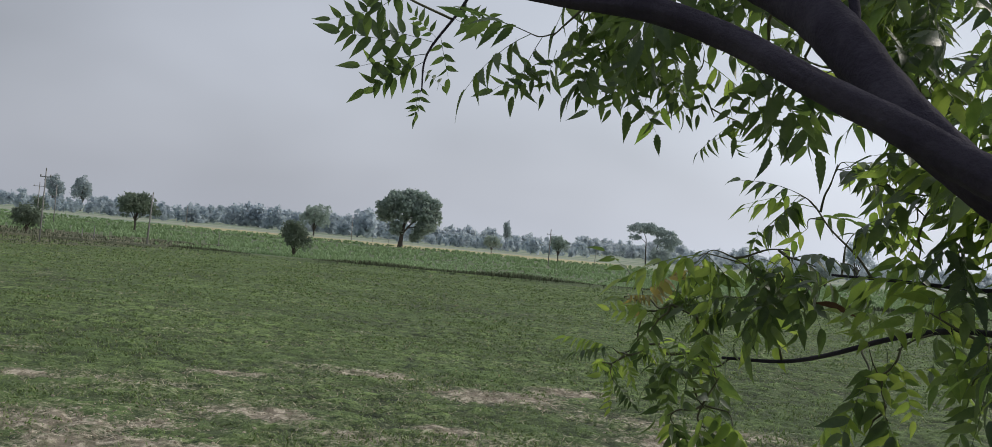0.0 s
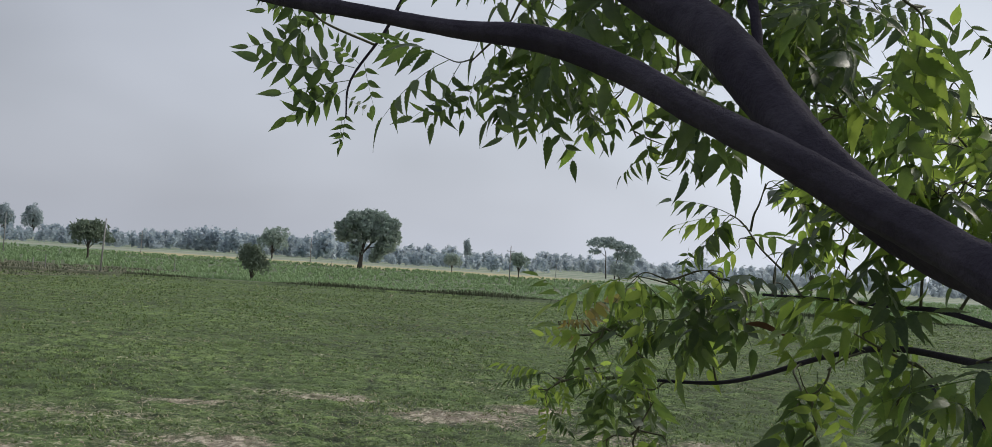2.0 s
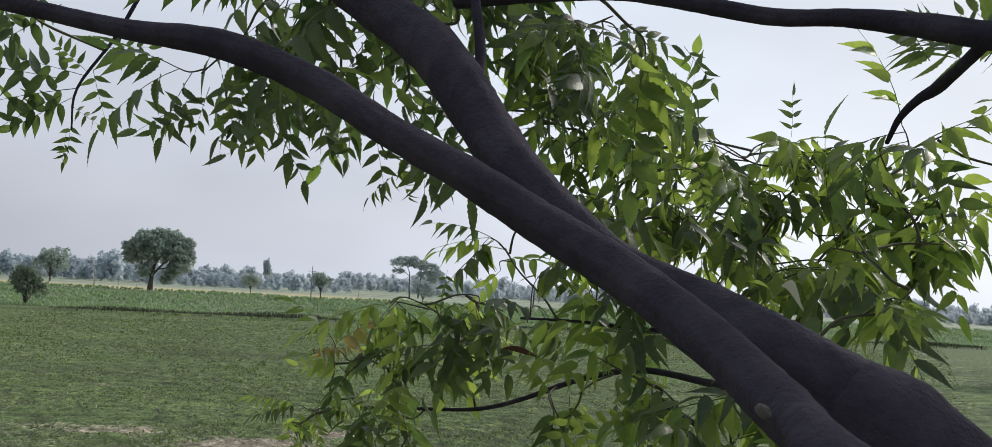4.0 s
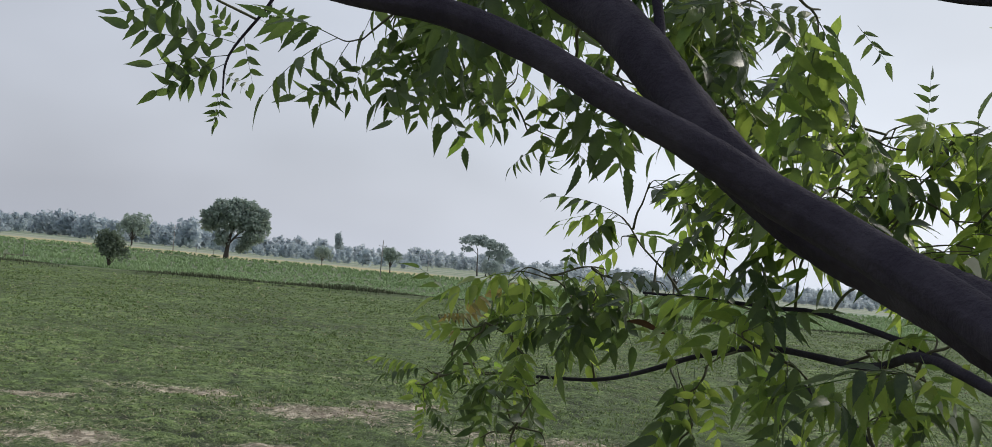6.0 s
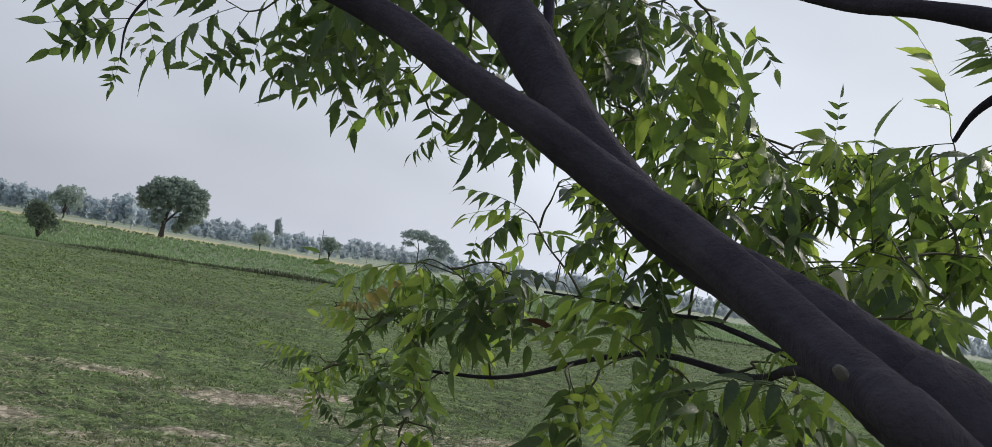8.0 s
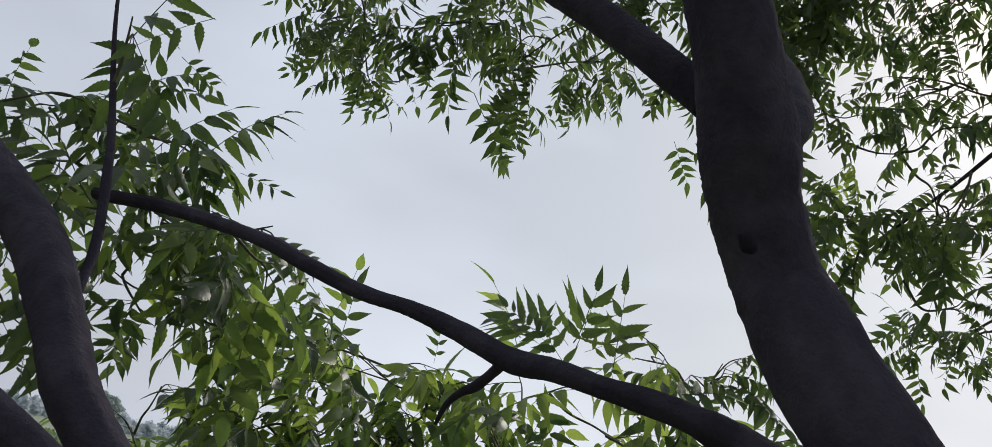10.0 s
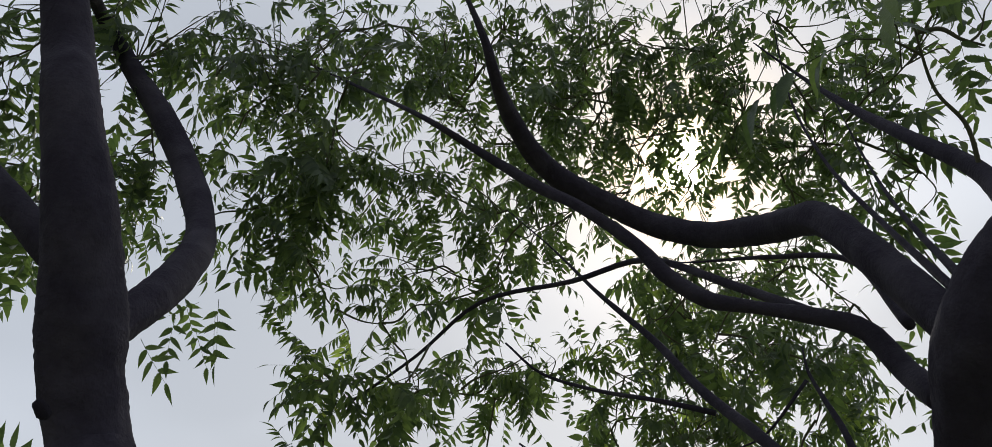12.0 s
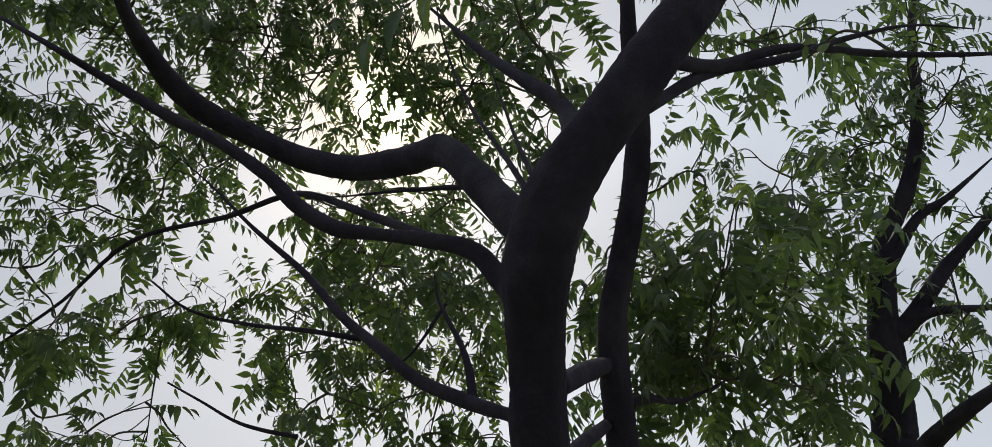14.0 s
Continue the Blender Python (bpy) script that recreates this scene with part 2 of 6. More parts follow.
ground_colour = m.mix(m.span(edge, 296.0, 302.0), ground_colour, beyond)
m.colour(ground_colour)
m.bump(m.math("ADD", m.math("MULTIPLY", fine, 0.6), clod), 0.8, 0.16)
GROUND = m.mat


# ---- mesh helpers ----
def mesh(name, verts, faces, material, smooth=False):
    me = bpy.data.meshes.new(name)
    me.from_pydata([tuple(v) for v in verts], [], faces)
    me.materials.append(material)
    if smooth:
        me.polygons.foreach_set("use_smooth", [True] * len(me.polygons))
    me.update()
    return me


def part(name, me, parent, label=""):
    ob = new(name, me)
    ob.parent = parent
    return tagged(ob, label)


def smooth_path(points, steps):
    """A Catmull-Rom path through rows of x, y, z (and radius)."""
    p = np.array(points, float)
    p = np.vstack([2 * p[0] - p[1], p, 2 * p[-1] - p[-2]])
    rows = []
    for i in range(1, len(p) - 2):
        for s in np.arange(steps) / steps:
            a, b, c, d = p[i - 1 : i + 3]
            rows.append(0.5 * (2 * b + (c - a) * s + (2 * a - 5 * b + 4 * c - d) * s**2 + (3 * b - a - 3 * c + d) * s**3))
    rows.append(p[-2])
    return np.array(rows)


def tube(path, sides, rough=0.0, seed=0):
    """Rings round a path of x, y, z, radius; closed at both ends."""
    rng = np.random.RandomState(seed)
    xyz, rad = path[:, :3], np.maximum(path[:, 3], 0.0004)
    along = np.gradient(xyz, axis=0)
    along /= np.linalg.norm(along, axis=1)[:, None] + 1e-9
    side = np.cross(along[0], (0.3, 0.5, 0.81))
    side /= np.linalg.norm(side)
    verts, faces = [], []
    wave = 0.6 / max(float(rad.mean()), 0.01)
    for i in range(len(path)):
        side = side - along[i] * (side @ along[i])
        side /= np.linalg.norm(side)
        other = np.cross(along[i], side)
        for k in range(sides):
            a = 2 * math.pi * k / sides
            way = math.cos(a) * side + math.sin(a) * other
            r = rad[i]
            if rough:
                spot = xyz[i] + way * r
                ridge = Vector(xyz[i] * 9 + way * 2.6)
                r *= 1 + rough * (0.5 * noise.noise(Vector(spot * wave * 0.4)) + 0.7 * noise.noise(ridge) + 0.35 * noise.noise(Vector(spot * 55)) + 0.3 * noise.noise(Vector(spot * 170)))
            verts.append(xyz[i] + way * r)
    for i in range(len(path) - 1):
        for k in range(sides):
            a, b = i * sides + k, i * sides + (k + 1) % sides
            faces.append((a, b, b + sides, a + sides))
    faces.append(tuple(range(sides))[::-1])
    faces.append(tuple(range((len(path) - 1) * sides, len(path) * sides)))
    return verts, faces


def pack(faces):
    """Faces as one flat row of indices and their sizes."""
    return np.array([i for f in faces for i in f], np.int32), np.array([len(f) for f in faces], np.int32)


class Heap:
    """Many small pieces gathered for one mesh."""

    def __init__(self):
        self.v, self.f, self.s, self.n = [], [], [], 0

    def add(self, verts, faces):
        verts = np.asarray(verts, float)
        flat, sizes = faces if isinstance(faces[0], np.ndarray) else pack(faces)
        self.v.append(verts)
        self.f.append(flat + self.n)
        self.s.append(sizes)
        self.n += len(verts)

    def many(self, verts, faces):
        """verts: (pieces, corners, 3), all with the same faces."""
        count, corners = verts.shape[:2]
        flat, sizes = pack(faces)
        self.v.append(verts.reshape(-1, 3))
        self.f.append((flat[None] + np.arange(count, dtype=np.int32)[:, None] * corners).ravel() + self.n)
        self.s.append(np.tile(sizes, count))
        self.n += count * corners

    def mesh(self, name, material, smooth=False):
        me = bpy.data.meshes.new(name)
        me.materials.append(material)
        if self.v:
            verts, loops, sizes = np.concatenate(self.v), np.concatenate(self.f), np.concatenate(self.s)
            me.vertices.add(len(verts))
            me.vertices.foreach_set("co", verts.astype(np.float32).ravel())
            me.loops.add(len(loops))
            me.loops.foreach_set("vertex_index", loops.astype(np.int32))
            me.polygons.add(len(sizes))
            me.polygons.foreach_set("loop_start", np.r_[0, np.cumsum(sizes)[:-1]].astype(np.int32))
            me.polygons.foreach_set("use_smooth", np.full(len(sizes), smooth))
            me.update(calc_edges=True)
            me.validate()
        return me


# ---- ground ----
def lumps(x, y, scale, seed):
    """Smooth values of about -1 to 1 over the plan."""
    rng = np.random.RandomState(seed)
    out = 0 * x
    for _ in range(7):
        a, f, p = rng.rand() * 6.28, scale * (0.6 + 1.2 * rng.rand()), rng.rand() * 6.28
        out = out + np.sin((x * math.cos(a) + y * math.sin(a)) * f + p)
    return out / 3.2


def patches(x, y, cell, seed):
    """Random values of 0 to 1 on a lattice, smoothed between."""
    u, v = x / cell, y / cell
    i, j = np.floor(u), np.floor(v)
    u, v = u - i, v - j
    u, v = u * u * (3 - 2 * u), v * v * (3 - 2 * v)

    def corner(p, q):
        return (np.sin(p * 127.1 + q * 311.7 + seed * 74.7) * 43758.5453) % 1.0

    low = corner(i, j) * (1 - u) + corner(i + 1, j) * u
    high = corner(i, j + 1) * (1 - u) + corner(i + 1, j + 1) * u
    return low * (1 - v) + high * v


def relief(x, y):
    """Height of the mown field: soft swells, old furrows and lumpy turf."""
    inside = np.clip((y - 8) / 4, 0, 1) * np.clip((117 - y) / 5, 0, 1) * np.clip((x + 60) / 8, 0, 1) * np.clip((75 - x) / 8, 0, 1)
    furrow = np.maximum(0, np.sin((y * 0.94 + x * 0.34) * 1.9)) * (0.5 + 0.5 * lumps(x, y, 0.1, 33))
    turf = 0.1 * patches(x, y, 0.6, 1) + 0.11 * patches(x * 0.8 + y * 0.3, y, 0.29, 2) + 0.05 * patches(x, y + x * 0.2, 0.14, 3)
    return inside * (0.03 * lumps(x, y, 0.35, 31) + 0.04 * furrow + turf - 0.13)


def build_ground():
    xs = np.concatenate([-np.geomspace(3000, 60, 18), np.linspace(-55, -19, 55), np.linspace(-18.4, 16, 345), np.linspace(16.6, 70, 90), np.geomspace(75, 3000, 20)])
    ys = np.concatenate([-np.geomspace(1500, 12, 12), np.linspace(-10, 8, 10), np.linspace(9, 14, 6), np.linspace(14.4, 46, 210), np.linspace(46.3, 125, 220), np.geomspace(130, 4500, 30)])
    gx, gy = np.meshgrid(xs, ys)
    gz = np.where((gy >= 118) & (gy < 122) & (abs(gx) < 300), 0.25, relief(gx, gy))
    verts = np.stack([gx, gy, gz], -1).reshape(-1, 3)
    w = len(xs)
    faces = [(j * w + i, j * w + i + 1, (j + 1) * w + i + 1, (j + 1) * w + i) for j in range(len(ys) - 1) for i in range(w - 1)]
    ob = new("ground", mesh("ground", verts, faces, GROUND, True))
    tagged(ob, "flat farmland with a mown green field and bare soil", "ground", kind="structure")
    return ob


build_ground()


BLADE = [(0, 1, 2, 3), (3, 2, 4)]


def blades(x, y, z, h, w, lean, turn):
    """Bent grass blades of two pieces, from arrays."""
    c, s = np.cos(turn), np.sin(turn)
    px, py = -s * w, c * w
    mx, my, tx, ty = x + c * lean * 0.35, y + s * lean * 0.35, x + c * lean, y + s * lean
    rows = ((x - px, y - py, z), (x + px, y + py, z), (mx + px * 0.8, my + py * 0.8, z + h * 0.6), (mx - px * 0.8, my - py * 0.8, z + h * 0.6), (tx, ty, z + h))
    return np.stack([np.stack(np.broadcast_arrays(*r), -1) for r in rows], 1)


def build_grass():
    rng = np.random.RandomState(11)
    heap = Heap()
    clumps = Heap()
    n = 42000
    y = 13 + 104 * rng.rand(n) ** 1.15
    x = (rng.rand(n) * 1.55 - 0.62) * (y * 0.9 + 3)
    size = (0.02 + 0.001 * y) * (0.5 + 1.0 * rng.rand(n) ** 1.5)
    rise = size * (0.45 + 0.55 * rng.rand(n)) * np.clip(1 + 0.5 * lumps(x, y, 0.5, 6), 0.3, 2)
    ring = []
    for k in range(5):
        r, a = size * (0.6 + 0.8 * rng.rand(n)), 1.2566 * k + rng.rand(n)
        ring.append(np.stack([x + r * np.cos(a) * 1.3, y + r * np.sin(a), relief(x, y) - 0.02], -1))
    ring.append(np.stack([x + rng.normal(0, 0.3, n) * size, y + rng.normal(0, 0.3, n) * size, rise + relief(x, y)], -1))
    bald = np.zeros(n, bool)
    for px, py, pr in BARE:
        bald |= np.hypot((x - px) * 0.55, y - py) < pr * (0.8 + 0.5 * lumps(x, y, 1.6, 12))
    keep = ~(bald & (rng.rand(n) < 0.95))
    ring = [r[keep] for r in ring]
    clumps.many(np.stack(ring, 1), [(0, 1, 5), (1, 2, 5), (2, 3, 5), (3, 4, 5), (4, 0, 5)])
    tagged(new("turf", clumps.mesh("turf", TURF)), "lumpy green turf clumps covering the mown field", "grass", kind="stuff")
    n = 48000
    y = 13 + 90 * rng.rand(n) ** 1.7
    x = (rng.rand(n) * 1.5 - 0.62) * (y * 0.9 + 3)
    bald = np.zeros(n, bool)
    for px, py, pr in BARE:
        bald |= np.hypot((x - px) * 0.55, y - py) < pr * (0.7 + 0.7 * lumps(x, y, 1.6, 12))
    keep = ((lumps(x, y * 1.6, 0.35, 2) > -0.45) | (rng.rand(n) < 0.4)) & ~(bald & (rng.rand(n) < 0.9))
    x, y = x[keep], y[keep]
    lush = np.clip(lumps(x, y, 0.45, 4), -0.7, 1)
    tall = 0.045 + 0.035 * lush + 0.0006 * y
    for _ in range(4):
        k = len(x)
        heap.many(blades(x + rng.normal(0, 0.09, k), y + rng.normal(0, 0.09, k), relief(x, y) - 0.02, tall * (0.6 + 1.0 * rng.rand(k)), 0.006 + 0.008 * rng.rand(k) + 0.0002 * y, 0.05 + 0.14 * rng.rand(k), 6.28 * rng.rand(k)), BLADE)
    ob = new("field_grass", heap.mesh("field_grass", GRASS))
    tagged(ob, "short green grass tufts growing over the mown field", "grass", kind="stuff")
    straw = Heap()
    n = 24000
    y = 13 + 50 * rng.rand(n) ** 1.5
    x = (rng.rand(n) * 1.5 - 0.62) * (y * 0.9 + 3)
    keep = lumps(x * 0.6, y, 0.5, 21) + rng.normal(0, 0.35, n) > 0.45
    x, y = x[keep], y[keep]
    n = len(x)
    straw.many(blades(x, y, relief(x, y) + 0.03, 0.02 + 0.05 * rng.rand(n), 0.007 + 0.006 * rng.rand(n), 0.1 + 0.25 * rng.rand(n), 6.28 * rng.rand(n)), BLADE)
    tagged(new("straw", straw.mesh("straw", DRY)), "dry straw scattered on the field", "straw", kind="stuff")


build_grass()


def build_clods():
    """Lumps of dry earth lying in the bare patches."""
    rng = np.random.RandomState(17)
    heap = Heap()
    for px, py, pr in BARE:
        n = int(110 * pr * pr)
        x, y = px + rng.normal(0, pr * 0.8, n), py + rng.normal(0, pr * 0.42, n)
        size = 0.014 + 0.04 * rng.rand(n) ** 2.5
        z = relief(x, y)
        ring = []
        for k in range(5):
            r, a = size * (0.7 + 0.6 * rng.rand(n)), 1.2566 * k + rng.rand(n) * 0.9
            ring.append(np.stack([x + r * np.cos(a) * 1.3, y + r * np.sin(a), z - 0.02], -1))
        for k in range(5):
            r, a = size * (0.3 + 0.4 * rng.rand(n)), 1.2566 * k + rng.rand(n) * 0.9
            ring.append(np.stack([x + r * np.cos(a) * 1.3, y + r * np.sin(a), z + size * (0.2 + 0.35 * rng.rand(n))], -1))
        faces = [(k, (k + 1) % 5, 5 + (k + 1) % 5, 5 + k) for k in range(5)] + [(5, 6, 7), (5, 7, 8), (5, 8, 9)]
        heap.many(np.stack(ring, 1), faces)
    tagged(new("clods", heap.mesh("clods", CLOD)), "pale dry clods of earth in bare patches", "soil", kind="stuff")


build_clods()


def build_crop():
    rng = np.random.RandomState(5)
    heap = Heap()
    for row in range(75):
        y0 = 121.5 + row * 1.1 + row**1.6 * 0.11
        half = 60 + y0 * 0.62
        n = int(half * 2.2 / (0.5 + row * 0.03))
        x = rng.uniform(-half * 0.95, half * 1.25, n)
        y = y0 + rng.normal(0, 0.25, n) + np.clip((-30 - x) * 0.35, 0, 13)
        sown = (x > -40 + rng.normal(0, 2, n)) | (y > 150 + rng.normal(0, 2, n)) | (rng.rand(n) < 0.04)
        x, y = x[sown], y[sown]
        n = len(x)
        tall = (0.5 + 0.4 * rng.rand(n)) * (0.95 + 0.35 * lumps(x, y, 0.12, 1))
        tall = np.where(lumps(x, y * 1.5, 0.06, 8) < -0.55, tall * 0.5, tall)
        for _ in range(4):
            heap.many(blades(x + rng.normal(0, 0.12, n), y, np.full(n, 0.05), tall * (0.6 + 0.4 * rng.rand(n)), np.full(n, 0.075 + row * 0.0025), 0.2 + 0.4 * rng.rand(n), 6.28 * rng.rand(n)), BLADE)
    tagged(new("crop", heap.mesh("crop", CROP)), "rows of knee-high leafy green crop plants", "crop", kind="stuff")
    weeds = Heap()
    n = 30000
    x, y = rng.uniform(-95, 110, n), 119.4 + rng.normal(0, 0.7, n)
    fallow = (x < -40) & (rng.rand(n) < 0.85)
    y = np.where(fallow, 117 - np.clip((-40 - x) * 3, 0, 26) + rng.rand(n) ** 0.8 * (33 + np.clip((-40 - x) * 3, 0, 26)), y)
    weeds.many(blades(x, y, np.zeros(n), (0.2 + 0.45 * rng.rand(n)) * np.where(fallow, 0.45, 1.0) * (1 + 0.6 * lumps(x, y, 0.2, 3)), np.full(n, 0.04), 0.3 * rng.rand(n), 6.28 * rng.rand(n)), BLADE)
    tagged(new("bund_weeds", weeds.mesh("bund_weeds", WEEDS)), "dark rough weeds on the low bank between fields", "weeds", kind="stuff")


build_crop()


# ---- trees in the distance ----
TUFT = [(0, 1, 2), (0, 2, 3)]


def crown(rng, heap, lobes, count, size):
    """Ragged leaf clumps near the surface of several lobes (x, y, z, rx, rz)."""
    lobes = np.array(lobes, float)
    share = lobes[:, 3] * lobes[:, 4]
    pick = lobes[rng.choice(len(lobes), count, p=share / share.sum())]
    d = rng.normal(size=(count, 3))
    d /= np.linalg.norm(d, axis=1)[:, None]
    d[:, 2] = np.where((d[:, 2] < -0.6) & (rng.rand(count) < 0.6), -d[:, 2], d[:, 2])
    r = (0.55 + 0.5 * rng.rand(count) ** 0.6) * (1 + 0.16 * np.sin(d[:, 0] * 7 + pick[:, 0]) + 0.12 * np.sin(d[:, 2] * 9 + pick[:, 1]))
    centre = pick[:, :3] + d * r[:, None] * pick[:, [3, 3, 4]]
    scale = size * (0.6 + 0.8 * rng.rand(count))
    for _ in range(3):
        a, b = rng.normal(size=(count, 3)), rng.normal(size=(count, 3))
        a /= np.linalg.norm(a, axis=1)[:, None]
        b -= a * (a * b).sum(1)[:, None]
        b /= np.linalg.norm(b, axis=1)[:, None]
        a, b = a * scale[:, None], b * scale[:, None]
        c = centre + rng.normal(size=(count, 3)) * scale[:, None] * 0.35
        heap.many(np.stack([c - a * 0.5, c + b * 0.42, c + a * 0.55, c - b * 0.38], 1), TUFT)


def far_tree(name, x, y, stems, lobes, count, size, foliage, label, category="tree", group=""):
    """A tree: stems as paths of (x, y, z, radius) from its foot, and lobes of its crown."""
    rng = np.random.RandomState(abs(hash((round(x), round(y)))) % 9999)
    root = new(name)
    root.location = (x, y, 0)
    tagged(root, label, category, group)
    for k, stem in enumerate(stems):
        part("trunk" if k == 0 else "limb", mesh("stem", *tube(smooth_path(stem, 4), 8, 0.1), FAR_BARK, True), root)
    heap = Heap()
    crown(rng, heap, lobes, count, size)
    part("crown", heap.mesh("crown", foliage), root)
    return root


def round_tree(name, x, y, height, width, bare, foliage, label, seed=0, lobes_n=9, dense=1.0, group="", category="tree"):
    """A broad tree with a short trunk, forking limbs and a crown of lobes. bare: height of the trunk below the crown."""
    rng = np.random.RandomState(seed)
    stems = [[(0, 0, -0.2, height * 0.028), (0.1, 0, bare * 0.5, height * 0.022), (0, 0, bare, height * 0.02), (0.2, 0.1, height * 0.6, height * 0.012)]]
    lobes = []
    body = height - bare
    for k in range(lobes_n):
        a, f = 6.283 * k / lobes_n + rng.rand(), 0.25 + 0.75 * ((k * 0.618) % 1)
        reach = width * 0.32 * math.sqrt(max(0.05, 1 - (f - 0.45) ** 2 * 2.2)) * (0.7 + 0.5 * rng.rand())
        cx, cy, cz = math.cos(a) * reach, math.sin(a) * reach, bare + body * (0.18 + 0.62 * f)
        r = width * (0.17 + 0.08 * rng.rand())
        lobes.append((cx, cy, cz, r, min(r, body * 0.26)))
        stems.append([(0, 0, bare * 0.8, height * 0.012), (cx * 0.4, cy * 0.4, (bare + cz) / 2, height * 0.008), (cx * 0.9, cy * 0.9, cz, height * 0.003)])
    lobes.append((0, 0, bare + body * 0.55, width * 0.3, body * 0.34))
    size = max(0.25, width * 0.055)
    return far_tree(name, x, y, stems, lobes, int(900 * dense), size, foliage, label, category, group)


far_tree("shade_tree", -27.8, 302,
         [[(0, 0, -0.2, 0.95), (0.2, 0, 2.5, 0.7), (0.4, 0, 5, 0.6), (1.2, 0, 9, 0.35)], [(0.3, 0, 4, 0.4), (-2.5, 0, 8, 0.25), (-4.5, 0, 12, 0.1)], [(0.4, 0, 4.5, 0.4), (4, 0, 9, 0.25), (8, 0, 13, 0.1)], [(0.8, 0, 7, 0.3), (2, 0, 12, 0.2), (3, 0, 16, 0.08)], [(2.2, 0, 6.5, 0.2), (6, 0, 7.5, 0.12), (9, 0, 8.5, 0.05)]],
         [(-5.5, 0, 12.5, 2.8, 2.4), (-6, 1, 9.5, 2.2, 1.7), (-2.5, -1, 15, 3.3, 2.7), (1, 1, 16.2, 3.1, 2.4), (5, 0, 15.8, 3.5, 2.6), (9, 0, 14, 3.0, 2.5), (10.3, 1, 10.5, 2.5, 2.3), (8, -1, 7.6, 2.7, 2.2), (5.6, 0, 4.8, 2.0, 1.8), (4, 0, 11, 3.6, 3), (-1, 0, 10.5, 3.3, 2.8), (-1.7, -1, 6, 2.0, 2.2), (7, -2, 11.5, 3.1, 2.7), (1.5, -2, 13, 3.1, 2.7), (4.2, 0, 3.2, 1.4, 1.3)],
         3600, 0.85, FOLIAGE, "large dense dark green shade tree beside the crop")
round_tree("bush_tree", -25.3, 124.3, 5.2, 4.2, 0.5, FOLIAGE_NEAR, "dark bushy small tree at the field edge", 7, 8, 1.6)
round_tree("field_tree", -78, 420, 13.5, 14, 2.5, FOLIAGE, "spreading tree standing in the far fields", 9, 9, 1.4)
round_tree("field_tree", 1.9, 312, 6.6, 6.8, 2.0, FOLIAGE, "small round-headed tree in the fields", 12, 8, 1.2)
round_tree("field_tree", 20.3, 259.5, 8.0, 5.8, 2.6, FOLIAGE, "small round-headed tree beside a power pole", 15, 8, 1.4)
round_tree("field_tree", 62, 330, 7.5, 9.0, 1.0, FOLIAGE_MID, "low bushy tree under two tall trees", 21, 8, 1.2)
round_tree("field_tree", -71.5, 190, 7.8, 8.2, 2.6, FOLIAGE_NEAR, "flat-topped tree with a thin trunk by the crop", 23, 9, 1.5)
round_tree("bush_tree", -63, 128.5, 4.2, 4.2, 0.3, FOLIAGE_NEAR, "dark bush beside a power pole at the field edge", 25, 8, 1.4)
round_tree("bush_tree", -157.8, 329.0, 6.3, 5.4, 0.6, FOLIAGE_NEAR, "slim leafy shrub beside a power pole", 27, 6, 1.0)
round_tree("field_tree", 92, 250, 6.5, 6.5, 0.6, FOLIAGE_MID, "haze-paled bushy tree beyond the field", 29, 8, 1.2)
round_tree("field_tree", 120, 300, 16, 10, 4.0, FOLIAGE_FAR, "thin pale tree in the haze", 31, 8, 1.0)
round_tree("field_tree", 62, 55, 10.5, 11, 2.6, FOLIAGE_MID, "haze-paled tree beyond the leaves at the field side", 33, 10, 1.6)
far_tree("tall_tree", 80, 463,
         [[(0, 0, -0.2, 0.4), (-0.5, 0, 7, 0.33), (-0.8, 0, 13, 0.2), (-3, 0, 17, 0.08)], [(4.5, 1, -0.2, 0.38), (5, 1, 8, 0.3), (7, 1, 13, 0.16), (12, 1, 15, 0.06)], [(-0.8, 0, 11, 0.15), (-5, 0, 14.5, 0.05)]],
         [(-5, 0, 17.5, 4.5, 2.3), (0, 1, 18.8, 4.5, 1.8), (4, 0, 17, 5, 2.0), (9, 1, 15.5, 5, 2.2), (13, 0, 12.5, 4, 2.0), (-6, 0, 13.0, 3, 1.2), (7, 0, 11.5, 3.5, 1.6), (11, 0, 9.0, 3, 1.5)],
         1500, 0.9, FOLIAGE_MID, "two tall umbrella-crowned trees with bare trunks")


def slim_tree(rng, heap, x, y, h, w):
    n = 3 + int(rng.rand() * 3)
    lobes = [(x + rng.normal(0, w * 0.16), y, h * (0.35 + 0.55 * k / n), w * (0.42 - 0.2 * k / n), h * 0.17) for k in range(n)]
    crown(rng, heap, lobes, int(30 + 5 * h), max(0.5, w * 0.24))


def woods(name, bearings, distance, height, foliage, label, seed, gap=0.0, spread=40, width=0.42):
    """A far line of trees between two bearings (degrees, clockwise from +y)."""
    rng = np.random.RandomState(seed)
    heap = Heap()
    a, b = bearings
    at = a
    while at < b:
        at += math.degrees(height * width * (0.2 + 0.32 * rng.rand()) / distance)
        if rng.rand() < gap:
            continue
        d = distance + rng.normal(0, spread)
        h = height * (0.6 + 0.55 * rng.rand()) * (1 + 0.35 * noise.noise(Vector((at * 0.35, seed, 0))))
        slim_tree(rng, heap, math.sin(radians(at)) * d, math.cos(radians(at)) * d, h, h * (0.4 + 0.3 * rng.rand()))
        if rng.rand() < 0.8:
            slim_tree(rng, heap, math.sin(radians(at)) * d, math.cos(radians(at)) * d, h * 0.45, h * 0.6)
    tagged(new(name, heap.mesh(name, foliage)), label, "woods", kind="stuff")


